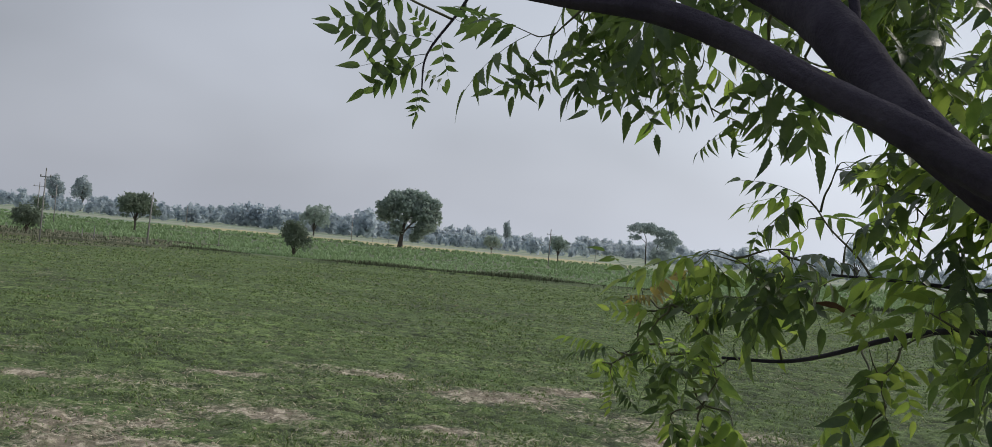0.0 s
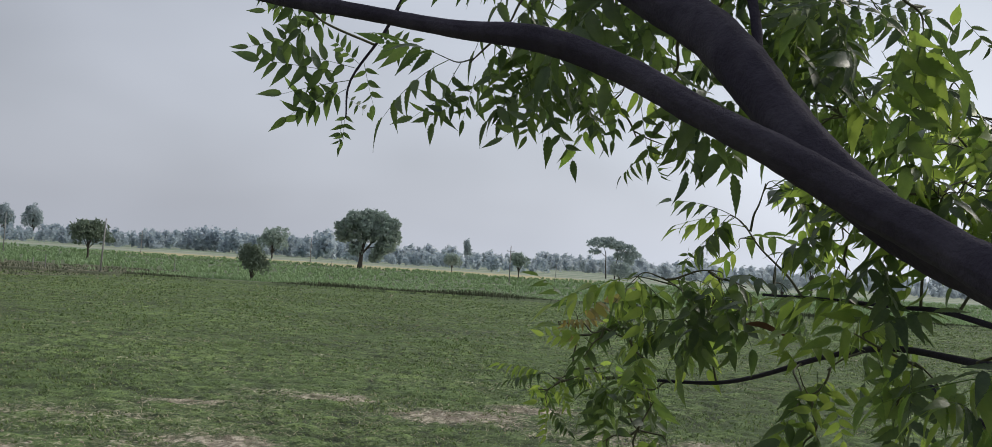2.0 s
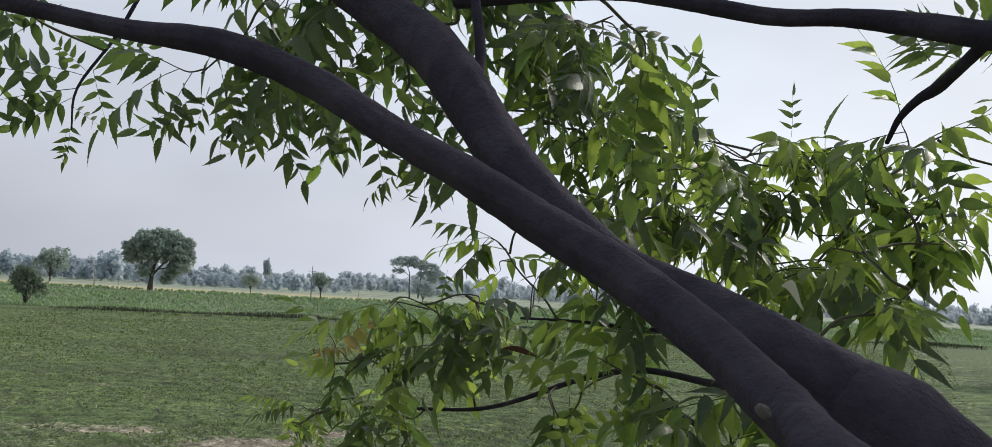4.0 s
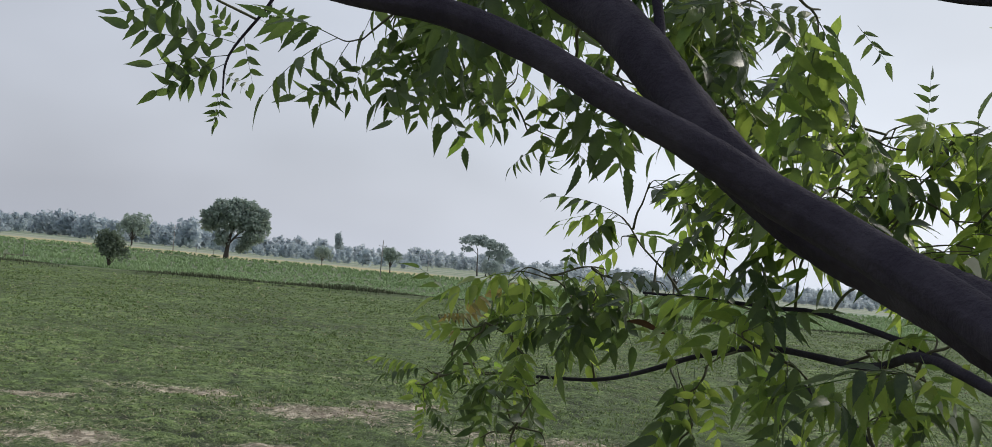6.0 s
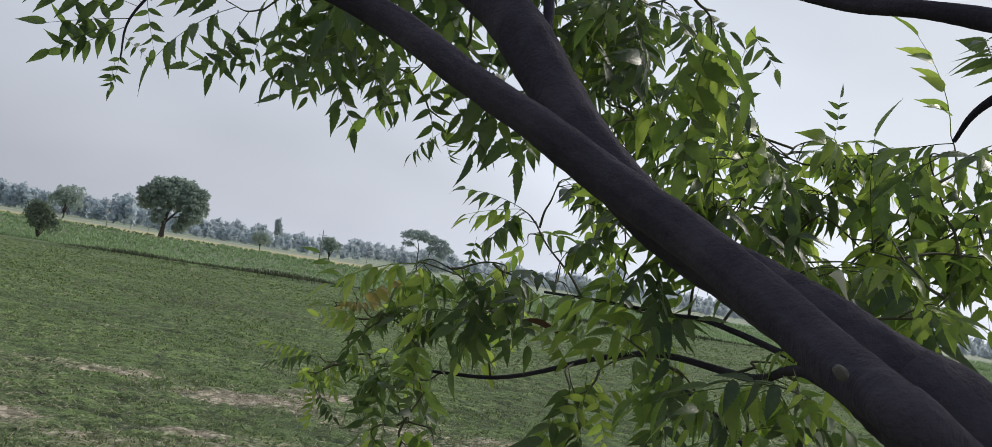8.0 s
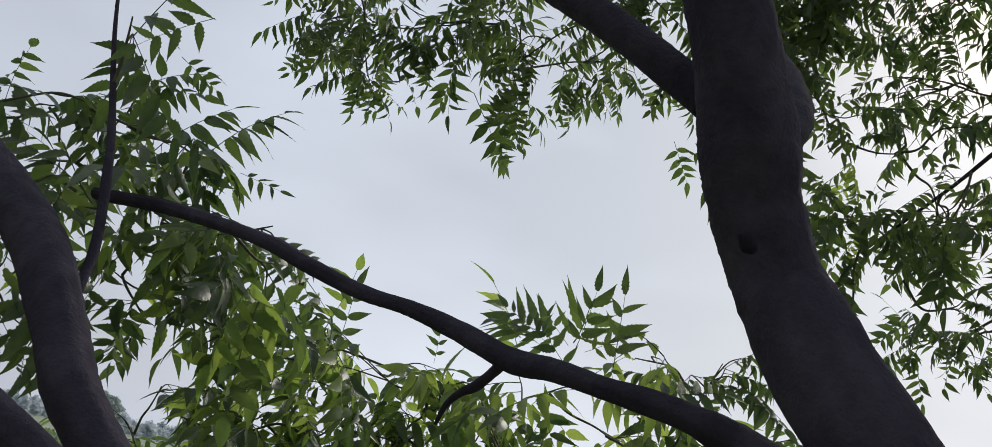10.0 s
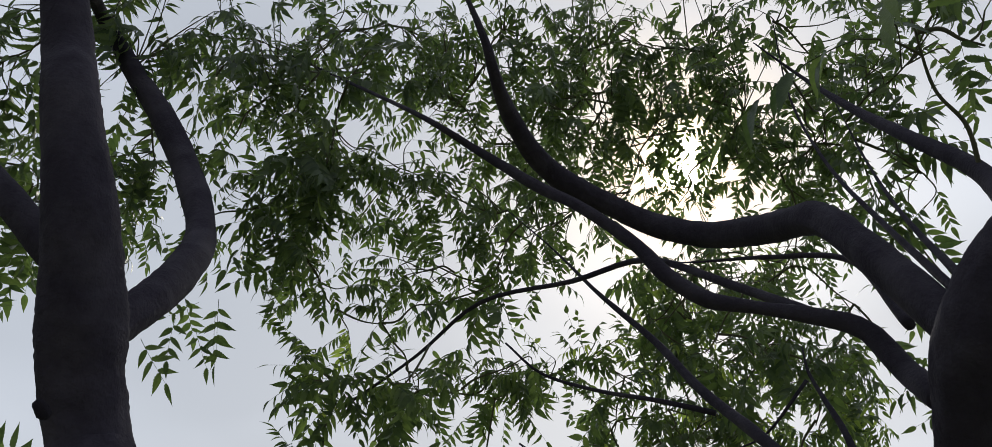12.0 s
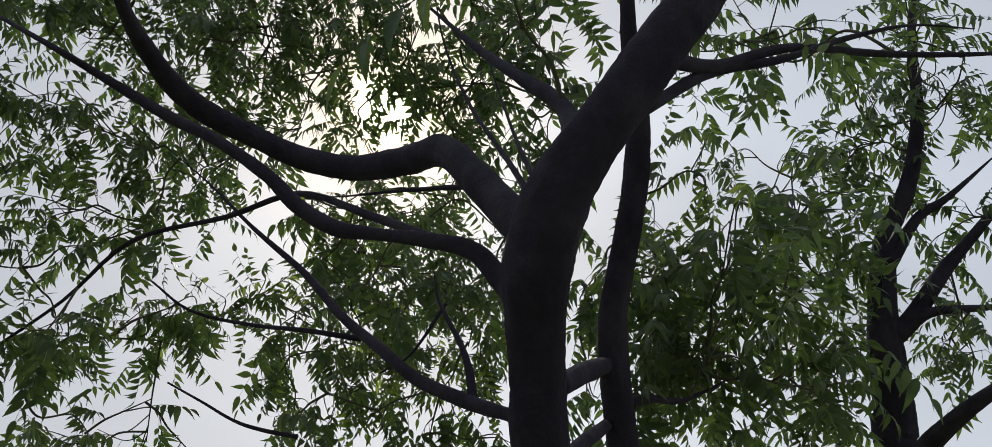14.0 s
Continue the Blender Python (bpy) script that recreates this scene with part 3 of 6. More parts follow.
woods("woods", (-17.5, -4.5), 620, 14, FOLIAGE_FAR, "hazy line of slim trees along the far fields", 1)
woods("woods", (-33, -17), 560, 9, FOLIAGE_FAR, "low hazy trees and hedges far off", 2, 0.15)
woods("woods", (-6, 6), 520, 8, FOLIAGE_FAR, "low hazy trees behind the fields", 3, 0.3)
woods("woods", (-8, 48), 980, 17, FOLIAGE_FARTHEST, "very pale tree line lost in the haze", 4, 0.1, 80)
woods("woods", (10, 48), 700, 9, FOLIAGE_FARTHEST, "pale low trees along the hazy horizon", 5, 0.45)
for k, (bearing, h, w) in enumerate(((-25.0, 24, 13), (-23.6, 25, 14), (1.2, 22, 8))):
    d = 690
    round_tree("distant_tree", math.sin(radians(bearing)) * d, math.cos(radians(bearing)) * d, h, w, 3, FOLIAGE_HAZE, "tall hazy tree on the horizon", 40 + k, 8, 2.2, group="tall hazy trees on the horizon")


# ---- power poles and posts ----
def power_pole(x, y, height, arms, label, radius=0.13, lean=0.0):
    root = new("power_pole")
    root.location = (x, y, 0)
    root.rotation_euler = (0, lean, 0)
    tagged(root, label, "pole", "power poles in the fields")
    part("shaft", mesh("shaft", *tube(np.array([(0, 0, -0.5, radius), (0, 0, height * 0.5, radius * 0.85), (0, 0, height, radius * 0.65)]), 8), CONCRETE, True), root)
    for z, half in arms:
        arm = part("crossarm", mesh("crossarm", *tube(np.array([(-half, 0, z, 0.06), (0, -0.02, z, 0.065), (half, 0, z, 0.06)]), 4), STEEL), root)
        for s in (-0.9, 0.9):
            part("insulator", mesh("insulator", *tube(np.array([(s * half, 0, z, 0.05), (s * half, 0, z + 0.14, 0.08), (s * half, 0, z + 0.26, 0.04)]), 6), CONCRETE), arm)
    part("insulator", mesh("insulator", *tube(np.array([(0, 0, height, 0.05), (0, 0, height + 0.15, 0.08), (0, 0, height + 0.3, 0.04)]), 6), CONCRETE), root)


power_pole(-49, 103.3, 8.0, ((7.3, 0.6),), "concrete power pole with a crossarm at the field edge", 0.09)
power_pole(-44.8, 124.3, 6.8, (), "slender pale pole at the field edge", 0.12, 0.03)
power_pole(15.4, 223.5, 8.6, ((7.5, 0.9),), "concrete power pole with a crossarm in the fields", 0.15)
power_pole(-107, 332, 7.5, (), "thin pale pole far off in the fields")
power_pole(-47.2, 326, 9.0, ((8.2, 0.8),), "thin power pole beyond the crop")
power_pole(31, 263, 5.0, (), "leaning thin post in the fields", 0.1, 0.08)
power_pole(-104, 216, 8.5, ((7.9, 1.4),), "one of a pair of poles carrying a transformer frame")
power_pole(-100.5, 217, 8.5, (), "one of a pair of poles carrying a transformer frame")
power_pole(145, 420, 9.0, ((8.2, 0.9),), "thin power pole far off in the haze")


def fence_post(x, y, h):
    root = new("fence_post", mesh("fence_post", *tube(np.array([(0, 0, -0.2, 0.08), (0.02, 0, h * 0.5, 0.07), (0.0, 0.02, h, 0.06)]), 6, 0.1), CONCRETE))
    root.location = (x, y, 0)
    tagged(root, "short weathered post at the crop edge", "post", "posts at the crop edge")


for x, y, h in ((-40.7, 143, 1.9), (-54.3, 130, 1.8), (-52.5, 122, 1.5), (-38, 312, 3.2), (-32, 306, 3.0), (-45, 312, 2.2)):
    fence_post(x, y, h)


# ---- neem trees ----
def neem_leaf_mesh(seed, pairs, length, n=9, hang=True, broad=False):
    """A pinnate leaf along +y: a bowed stalk with pairs of sickle-shaped, toothed leaflets and one at its end."""
    rng = np.random.RandomState(seed)
    heap = Heap()
    bow = rng.uniform(*((0.12, 0.34) if hang else (0.04, 0.12))) * length
    swing = rng.uniform(-0.1, 0.1) * length

    def stalk(s):
        return np.array([swing * s * s, length * s, -bow * s * s])

    heap.add(*tube(np.array([(*stalk(s), 0.0011 - 0.0007 * s) for s in np.linspace(0, 0.97, 7)]), 4))

    def leaflet(base, turn, size, droop):
        wide = size * (rng.uniform(0.14, 0.18) if broad else rng.uniform(0.125, 0.165))
        side = 1 if turn > 0 else -1
        curl = size * rng.uniform(0.05, 0.3) * side
        arch = size * (rng.uniform(0.12, 0.42) if hang else rng.uniform(0.04, 0.16))
        verts, faces = [], []
        for k in range(n):
            s = k / (n - 1)
            tooth = (1.0 if k % 2 else 0.82) if n > 10 else 1.0
            w = 1.12 * wide * math.sin(math.pi * s**0.64) ** 1.1 * (1 - 0.12 * s) * tooth
            w = 0.0004 if k in (0, n - 1) else w
            mid = np.array([curl * (s * s - 0.15 * s), size * s, -arch * s * s])
            skew = wide * 0.16 * side * math.sin(math.pi * s)
            back = -0.03 * size if k % 2 else 0.0
            verts += [mid + (-w + skew, back, w * 0.3), mid, mid + (w + skew, back, w * 0.3)]
        for k in range(n - 1):
            a = 3 * k
            faces += [(a, a + 1, a + 4, a + 3), (a + 1, a + 2, a + 5, a + 4)]
        m = Matrix.Translation(base) @ Matrix.Rotation(-turn, 4, "Z") @ Matrix.Rotation(-droop, 4, "X") @ Matrix.Rotation(rng.normal(0, 0.3), 4, "Y")
        heap.add([m @ Vector(v) for v in verts], faces)

    low, high = (0.4, 1.15) if hang else (0.05, 0.5)
    for k in range(pairs):
        s = 0.22 + 0.74 * k / pairs
        size = length * ((0.33 if broad else 0.27) + 0.075 * math.sin(math.pi * (k + 0.8) / (pairs + 0.6))) * rng.uniform(0.85, 1.12)
        for side in (-1, 1):
            if rng.rand() < 0.06:
                continue
            leaflet(stalk(s + 0.025 * side), side * rng.uniform(0.85, 1.25) * (1 - 0.35 * s), size * rng.uniform(0.88, 1.08), rng.uniform(low, high))
    leaflet(stalk(0.96), rng.uniform(-0.2, 0.2), length * (0.38 if broad else 0.3), rng.uniform(low, high) * 0.6)
    return heap


# shapes 0 to 3 are flat leaves, 4 to 11 hang, 12 to 17 hang and have few broad leaflets
LEAF_PAIRS = (3, 3, 4, 3, 5, 4, 6, 5, 5, 6, 4, 5, 3, 4, 3, 4, 4, 3)
LEAF_HEAPS = [neem_leaf_mesh(60 + k, p, 0.18, 9, k > 3, k > 11 or k < 4) for k, p in enumerate(LEAF_PAIRS)]
FINE_HEAPS = [neem_leaf_mesh(60 + k, p, 0.18, 17, k > 3, k > 11 or k < 4) for k, p in enumerate(LEAF_PAIRS)]
LEAF_MESHES = [h.mesh("leaf", LEAF, True) for h in FINE_HEAPS]
YOUNG_MESHES = [h.mesh("young_leaf", YOUNG_LEAF, True) for h in FINE_HEAPS]
TIP_MESHES = [h.mesh("yellow_leaf", TIP_LEAF, True) for h in FINE_HEAPS]
LEAF_ARRAYS = [(np.concatenate(h.v), (np.concatenate(h.f), np.concatenate(h.s))) for h in LEAF_HEAPS]

neem = new("neem_tree")
tagged(neem, "leafy neem tree with dark forked limbs and toothed leaflets", "tree")
neem_beside = new("neem_tree")
tagged(neem_beside, "second leafy neem tree with thin dark branching limbs", "tree")
leaf_rng = np.random.RandomState(77)
placed = []
wood = {neem: Heap(), neem_beside: Heap()}


def limb(tree, name, points):
    path = smooth_path(points, 12)
    part(name, mesh(name, *tube(path, 34 if max(p[3] for p in points) > 0.02 else 18, 0.13), BARK, True), tree)


def twig(tree, points, radius):
    path = smooth_path([(*p, radius * (1 - 0.6 * k / (len(points) - 1))) for k, p in enumerate(points)], 5)
    part("twig", mesh("twig", *tube(path, 8, 0.12), BARK, True), tree)


def leaf_matrix(base, way, up, size):
    way = Vector(way).normalized()
    across = way.cross(Vector(up))
    if across.length < 0.05:
        across = way.cross(Vector((1, 0.2, 0)))
    across.normalize()
    top = across.cross(way)
    m = Matrix((across, way, top)).transposed().to_4x4()
    return Matrix.Translation(base) @ m @ Matrix.Diagonal((size, size, size, 1))


def single_leaf(tree, base, tip, size=1.0, young=False):
    base, tip = Vector(base), Vector(tip)
    up = Vector((0.5, 0.2, 5.0)) - base + Vector(leaf_rng.normal(0, 0.35, 3))
    placed.append((tree, leaf_matrix(base, tip - base, up, max(0.35, (tip - base).length / 0.22)), young, len(placed) % 4))


def spray(tree, anchor, centre, radii, heading, count, young=0.0, size=1.0, droop=0.55):
    """Thin twigs from a limb into an ellipsoid, with pinnate leaves along them. heading: bearing of the ellipsoid's depth axis."""
    rng = leaf_rng
    anchor, centre = np.array(anchor), np.array(centre)
    c, s = math.cos(radians(heading)), math.sin(radians(heading))
    right, ahead = np.array((c, -s, 0)), np.array((s, c, 0))
    twigs = max(1, round(count / 3))
    left = count
    reach = centre - anchor
    stem = smooth_path([(*anchor, 0.0028), (*(anchor + reach * 0.35 + rng.normal(0, 0.06, 3) * np.linalg.norm(reach)), 0.0024), (*(anchor + reach * 0.7 + rng.normal(0, 0.06, 3) * np.linalg.norm(reach)), 0.0019), (*(centre + reach * 0.1), 0.0011)], 8)
    wood[tree].add(*tube(stem, 6, 0.1))
    for k in range(twigs):
        d = rng.normal(size=3)
        d *= rng.rand() ** 0.33 / np.linalg.norm(d)
        tip = centre + right * d[0] * radii[0] + ahead * d[1] * radii[1] + np.array((0, 0, d[2] * radii[2]))
        ahead_of = np.linalg.norm(stem[:, :3] - tip, axis=1)
        start = stem[min(len(stem) - 1, max(2, int(ahead_of.argmin()) - rng.randint(1, 6)))][:3]
        span = np.linalg.norm(tip - start)
        along = reach / (np.linalg.norm(reach) + 1e-9)
        bend = start * 0.55 + tip * 0.45 + (rng.normal(0, 0.07, 3) + (0, 0, 0.05) + along * 0.16) * span
        path = smooth_path([(*start, 0.0017), (*bend, 0.0013), (*tip, 0.0008)], 6)
        wood[tree].add(*tube(path, 5))
        here = left // (twigs - k)
        left -= here
        grow = (path[-1] - path[-5])[:3]
        grow /= np.linalg.norm(grow) + 1e-9
        for j in range(here):
            p = path[4 + int((len(path) - 5) * (j + rng.rand()) / max(1, here - 1)) if j < here - 1 else -1][:3] if here > 1 else path[-1][:3]
            way = rng.normal(0, 0.75, 3) + grow * 0.7 + (0, 0, -droop)
            if j == here - 1:
                way = grow + rng.normal(0, 0.3, 3) + (0, 0, -0.2)
            up = Vector((rng.normal(0, 0.45), rng.normal(0, 0.45), 1))
            fresh = rng.rand() < young
            placed.append((tree, leaf_matrix(p, way, up, size * rng.uniform(0.7, 1.1)), 2 if fresh and young > 0.75 else int(fresh), 12 + rng.randint(6) if size >= 0.75 else 4 + rng.randint(8)))


# -- limbs, twigs and leaves of the neem trees
limb(neem, "trunk", [
    (1.2, 0.7, 0, 0.13),
    (1.22, 0.66, 1.4, 0.105),
    (1.19, 0.6, 2.8, 0.09),
    (1.17, 0.54, 3.8, 0.08),
    (1.17, 0.52, 4.3, 0.07),
])
limb(neem, "limb", [
    (1.2, 0.69, 1, 0.1),
    (1.4, 0.5, 2.6, 0.08),
    (1.6, 0.3, 4.15, 0.055),
])
limb(neem, "limb", [
    (0.2097, 1.8373, 5.4744, 0.0279),
    (0.3889, 1.6329, 5.2388, 0.0335),
    (0.4778, 1.4884, 5.1236, 0.0298),
    (0.5644, 1.3796, 5.029, 0.0307),
    (0.6098, 1.2602, 4.9535, 0.0298),
    (0.6367, 1.1676, 4.8765, 0.027),
    (0.6587, 1.0969, 4.8108, 0.025),
    (0.6921, 1.0481, 4.7608, 0.023),
    (0.7325, 1.0092, 4.7196, 0.022),
    (0.7824, 0.9668, 4.6902, 0.025),
    (0.8068, 0.8893, 4.6603, 0.03),
    (0.8448, 0.8511, 4.6294, 0.036),
    (0.8766, 0.8095, 4.5939, 0.042),
    (1.02, 0.68, 4.4, 0.056),
    (1.14, 0.56, 4.1, 0.065),
])
limb(neem, "limb", [
    (-0.142, 1.6022, 5.0842, 0.0119),
    (0.078, 1.3778, 4.9928, 0.0102),
    (0.1977, 1.2177, 4.9408, 0.0085),
    (0.3029, 1.1394, 4.91, 0.0093),
    (0.3934, 1.0924, 4.8938, 0.0127),
    (0.4713, 1.0569, 4.8617, 0.0136),
    (0.529, 1.0031, 4.818, 0.0136),
    (0.5889, 0.9636, 4.7809, 0.0145),
    (0.6318, 0.9358, 4.7509, 0.0161),
    (0.6798, 0.8783, 4.7121, 0.0161),
    (0.7071, 0.7955, 4.6712, 0.0161),
    (0.7052, 0.7106, 4.6414, 0.0153),
    (0.6826, 0.6351, 4.6296, 0.0136),
    (0.7288, 0.6477, 4.6003, 0.02),
    (0.7785, 0.6479, 4.5626, 0.023),
    (0.98, 0.62, 4.3, 0.035),
    (1.12, 0.55, 4, 0.05),
])
limb(neem, "limb", [
    (0.667, 1.436, 5.069, 0.008),
    (0.736, 1.324, 5.054, 0.009),
    (0.783, 1.197, 5.025, 0.008),
    (0.82, 1.137, 5.007, 0.009),
    (0.842, 1.083, 4.986, 0.009),
    (0.882, 1.02, 4.962, 0.008),
    (0.911, 0.955, 4.947, 0.008),
    (0.936, 0.891, 4.926, 0.01),
    (0.954, 0.831, 4.904, 0.011),
    (0.964, 0.775, 4.896, 0.01),
    (0.975, 0.726, 4.885, 0.009),
    (0.988, 0.687, 4.877, 0.01),
    (1.01, 0.659, 4.869, 0.011),
    (1.0436, 0.6477, 4.858, 0.016),
    (1.0617, 0.6167, 4.835, 0.021),
    (1.09, 0.5897, 4.8074, 0.026),
    (1.13, 0.55, 4.62, 0.034),
])
limb(neem, "limb", [
    (1.16, 0.52, 4.2, 0.07),
    (1.1193, 0.4993, 4.708, 0.046),
    (1.0777, 0.6079, 4.929, 0.0385),
    (1.072, 0.6449, 4.9867, 0.0353),
    (1.0502, 0.6573, 5.0417, 0.0364),
    (1.029, 0.6552, 5.0934, 0.0407),
    (1.0128, 0.6532, 5.1347, 0.0385),
    (0.9924, 0.6518, 5.1855, 0.0353),
    (0.9716, 0.6698, 5.2591, 0.03),
    (0.9533, 0.6946, 5.3339, 0.028),
    (0.9573, 0.7351, 5.392, 0.027),
    (0.9293, 0.7763, 5.5238, 0.023),
    (0.916, 0.916, 5.77, 0.017),
])
limb(neem, "limb", [
    (1.04, 0.716, 5.156, 0.019),
    (1.015, 0.761, 5.198, 0.018),
    (0.99, 0.821, 5.251, 0.018),
    (0.964, 0.883, 5.301, 0.018),
    (0.923, 0.942, 5.349, 0.019),
    (0.879, 0.99, 5.404, 0.017),
    (0.865, 1.039, 5.453, 0.014),
    (0.812, 1.037, 5.495, 0.01),
    (0.75, 1.098, 5.604, 0.006),
    (0.684, 1.144, 5.722, 0.002),
])
limb(neem, "limb", [
    (1.052, 0.657, 5.092, 0.019),
    (1.115, 0.693, 5.161, 0.021),
    (1.199, 0.781, 5.254, 0.023),
    (1.283, 0.892, 5.368, 0.022),
    (1.313, 1.01, 5.509, 0.022),
    (1.296, 1.108, 5.637, 0.022),
    (1.25, 1.178, 5.736, 0.017),
    (1.185, 1.229, 5.834, 0.012),
    (0.972, 0.9, 5.65, 0.008),
    (0.931, 1.025, 5.838, 0.003),
])
limb(neem, "limb", [
    (1.6, 0.3, 4.1, 0.05),
    (1.631, 0.043, 4.729, 0.032),
    (1.46, -0.013, 4.969, 0.028),
    (1.429, -0.025, 5.02, 0.027),
    (1.39, -0.037, 5.067, 0.028),
    (1.356, -0.053, 5.113, 0.033),
    (1.332, -0.088, 5.167, 0.0295),
    (1.327, -0.131, 5.216, 0.027),
    (1.336, -0.163, 5.261, 0.026),
    (1.353, -0.196, 5.313, 0.025),
    (1.376, -0.223, 5.36, 0.025),
    (1.514, -0.31, 5.579, 0.025),
])
limb(neem, "limb", [
    (1.463, -0.032, 5.16, 0.021),
    (1.536, 0.057, 5.295, 0.0205),
    (1.623, 0.136, 5.403, 0.021),
    (1.716, 0.231, 5.457, 0.0215),
    (1.77, 0.34, 5.497, 0.019),
    (1.775, 0.433, 5.537, 0.019),
    (1.732, 0.502, 5.571, 0.018),
    (1.663, 0.54, 5.582, 0.0185),
    (1.575, 0.547, 5.587, 0.0162),
    (1.479, 0.53, 5.596, 0.0126),
    (1.405, 0.503, 5.598, 0.009),
    (1.36, 0.498, 5.635, 0.0054),
    (1.309, 0.526, 5.729, 0.0018),
])
limb(neem, "limb", [
    (1.511, 0.003, 5.12, 0.013),
    (1.566, 0.042, 5.172, 0.013),
    (1.579, 0.083, 5.229, 0.012),
    (1.574, 0.137, 5.252, 0.01),
    (1.559, 0.197, 5.265, 0.008),
    (1.545, 0.25, 5.278, 0.01),
    (1.531, 0.297, 5.312, 0.01),
    (1.524, 0.341, 5.362, 0.009),
    (1.51, 0.412, 5.422, 0.008),
    (1.505, 0.493, 5.478, 0.008),
    (1.481, 0.587, 5.549, 0.006),
    (1.447, 0.678, 5.615, 0.004),
    (1.662, 1.127, 5.988, 0.003),
    (1.556, 1.281, 6.066, 0.001),
])
limb(neem, "limb", [
    (1.562, 0.014, 5.011, 0.009),
    (1.596, 0.059, 5.035, 0.008),
    (1.624, 0.113, 5.062, 0.009),
    (1.651, 0.187, 5.105, 0.008),
    (1.697, 0.26, 5.17, 0.008),
    (1.765, 0.352, 5.251, 0.007),
    (1.845, 0.464, 5.37, 0.006),
    (1.923, 0.616, 5.513, 0.004),
    (1.995, 0.771, 5.671, 0.002),
    (2.03, 0.918, 5.81, 0.001),
])
limb(neem, "limb", [
    (1.66, 0.2, 4.1, 0.04),
    (1.934, -0.003, 4.892, 0.026),
    (1.876, -0.017, 5.031, 0.022),
    (1.834, -0.024, 5.125, 0.021),
    (1.801, -0.035, 5.202, 0.019),
    (1.766, -0.065, 5.276, 0.018),
    (1.735, -0.094, 5.351, 0.018),
    (1.705, -0.113, 5.429, 0.016),
    (1.659, -0.121, 5.52, 0.012),
    (1.616, -0.134, 5.611, 0.009),
    (1.567, -0.153, 5.74, 0.006),
    (1.532, -0.183, 5.908, 0.002),
])
limb(neem, "limb", [
    (0.958, 0.847, 4.903, 0.0055),
    (0.972, 0.89, 4.894, 0.005),
    (0.98, 0.924, 4.886, 0.0055),
    (0.975, 0.942, 4.878, 0.004),
    (0.977, 0.967, 4.866, 0.003),
    (0.983, 0.99, 4.849, 0.002),
])
limb(neem, "limb", [
    (0.651, 1.24, 4.896, 0.007),
    (0.659, 1.253, 4.933, 0.006),
    (0.665, 1.283, 4.979, 0.006),
    (0.661, 1.316, 5.05, 0.006),
    (0.652, 1.362, 5.138, 0.005),
    (0.625, 1.413, 5.279, 0.003),
    (0.599, 1.445, 5.434, 0.002),
    (0.564, 1.474, 5.575, 0.001),
])
limb(neem, "limb", [
    (1.304, -0.102, 5.172, 0.008),
    (1.447, -0.067, 5.317, 0.01),
    (1.537, 0.003, 5.432, 0.008),
    (1.621, 0.077, 5.548, 0.006),
    (1.728, 0.17, 5.706, 0.003),
    (1.738, 0.251, 5.815, 0.001),
])
limb(neem, "limb", [
    (1.424, -0.175, 5.338, 0.009),
    (1.539, -0.228, 5.387, 0.008),
    (1.66, -0.321, 5.47, 0.006),
    (1.836, -0.458, 5.542, 0.005),
    (1.955, -0.615, 5.58, 0.003),
    (2.018, -0.753, 5.602, 0.001),
])
limb(neem, "limb", [
    (1.383, -0.157, 5.253, 0.006),
    (1.541, -0.22, 5.382, 0.007),
    (1.626, -0.301, 5.434, 0.005),
    (1.74, -0.4, 5.519, 0.004),
    (1.813, -0.495, 5.565, 0.002),
    (1.895, -0.592, 5.59, 0.001),
])
limb(neem, "limb", [
    (1.452, -0.036, 5.193, 0.005),
    (1.707, 0.074, 5.422, 0.004),
    (1.89, 0.189, 5.655, 0.003),
    (2.044, 0.289, 5.923, 0.002),
    (2.09, 0.331, 6.169, 0.001),
])
limb(neem, "limb", [
    (1.449, -0.043, 5.202, 0.005),
    (1.704, 0.054, 5.436, 0.003),
    (1.902, 0.135, 5.662, 0.002),
    (2.07, 0.217, 5.921, 0.001),
])
limb(neem, "limb", [
    (1.463, -0.034, 5.02, 0.011),
    (1.606, -0.028, 5.072, 0.012),
    (1.788, -0.016, 5.132, 0.012),
    (1.903, -0.014, 5.172, 0.01),
])
limb(neem, "limb", [
    (1.852, -0.01, 5.087, 0.01),
    (1.914, -0.05, 5.114, 0.007),
    (2.019, -0.091, 5.132, 0.004),
    (2.115, -0.154, 5.18, 0.001),
])
limb(neem, "limb", [
    (1.525, -0.012, 4.957, 0.008),
    (1.671, -0.008, 5.01, 0.009),
    (1.922, -0.002, 5.093, 0.008),
])
limb(neem, "limb", [
    (1.627, 0.108, 5.057, 0.006),
    (1.643, 0.117, 5.102, 0.005),
    (1.666, 0.135, 5.147, 0.004),
    (1.693, 0.164, 5.198, 0.003),
    (1.731, 0.191, 5.247, 0.002),
    (1.763, 0.207, 5.295, 0.001),
])
limb(neem, "limb", [
    (1.68, 0.055, 5.272, 0.007),
    (1.892, 0.169, 5.48, 0.005),
    (1.954, 0.314, 5.542, 0.004),
    (1.982, 0.444, 5.571, 0.002),
    (2.023, 0.569, 5.61, 0.001),
])
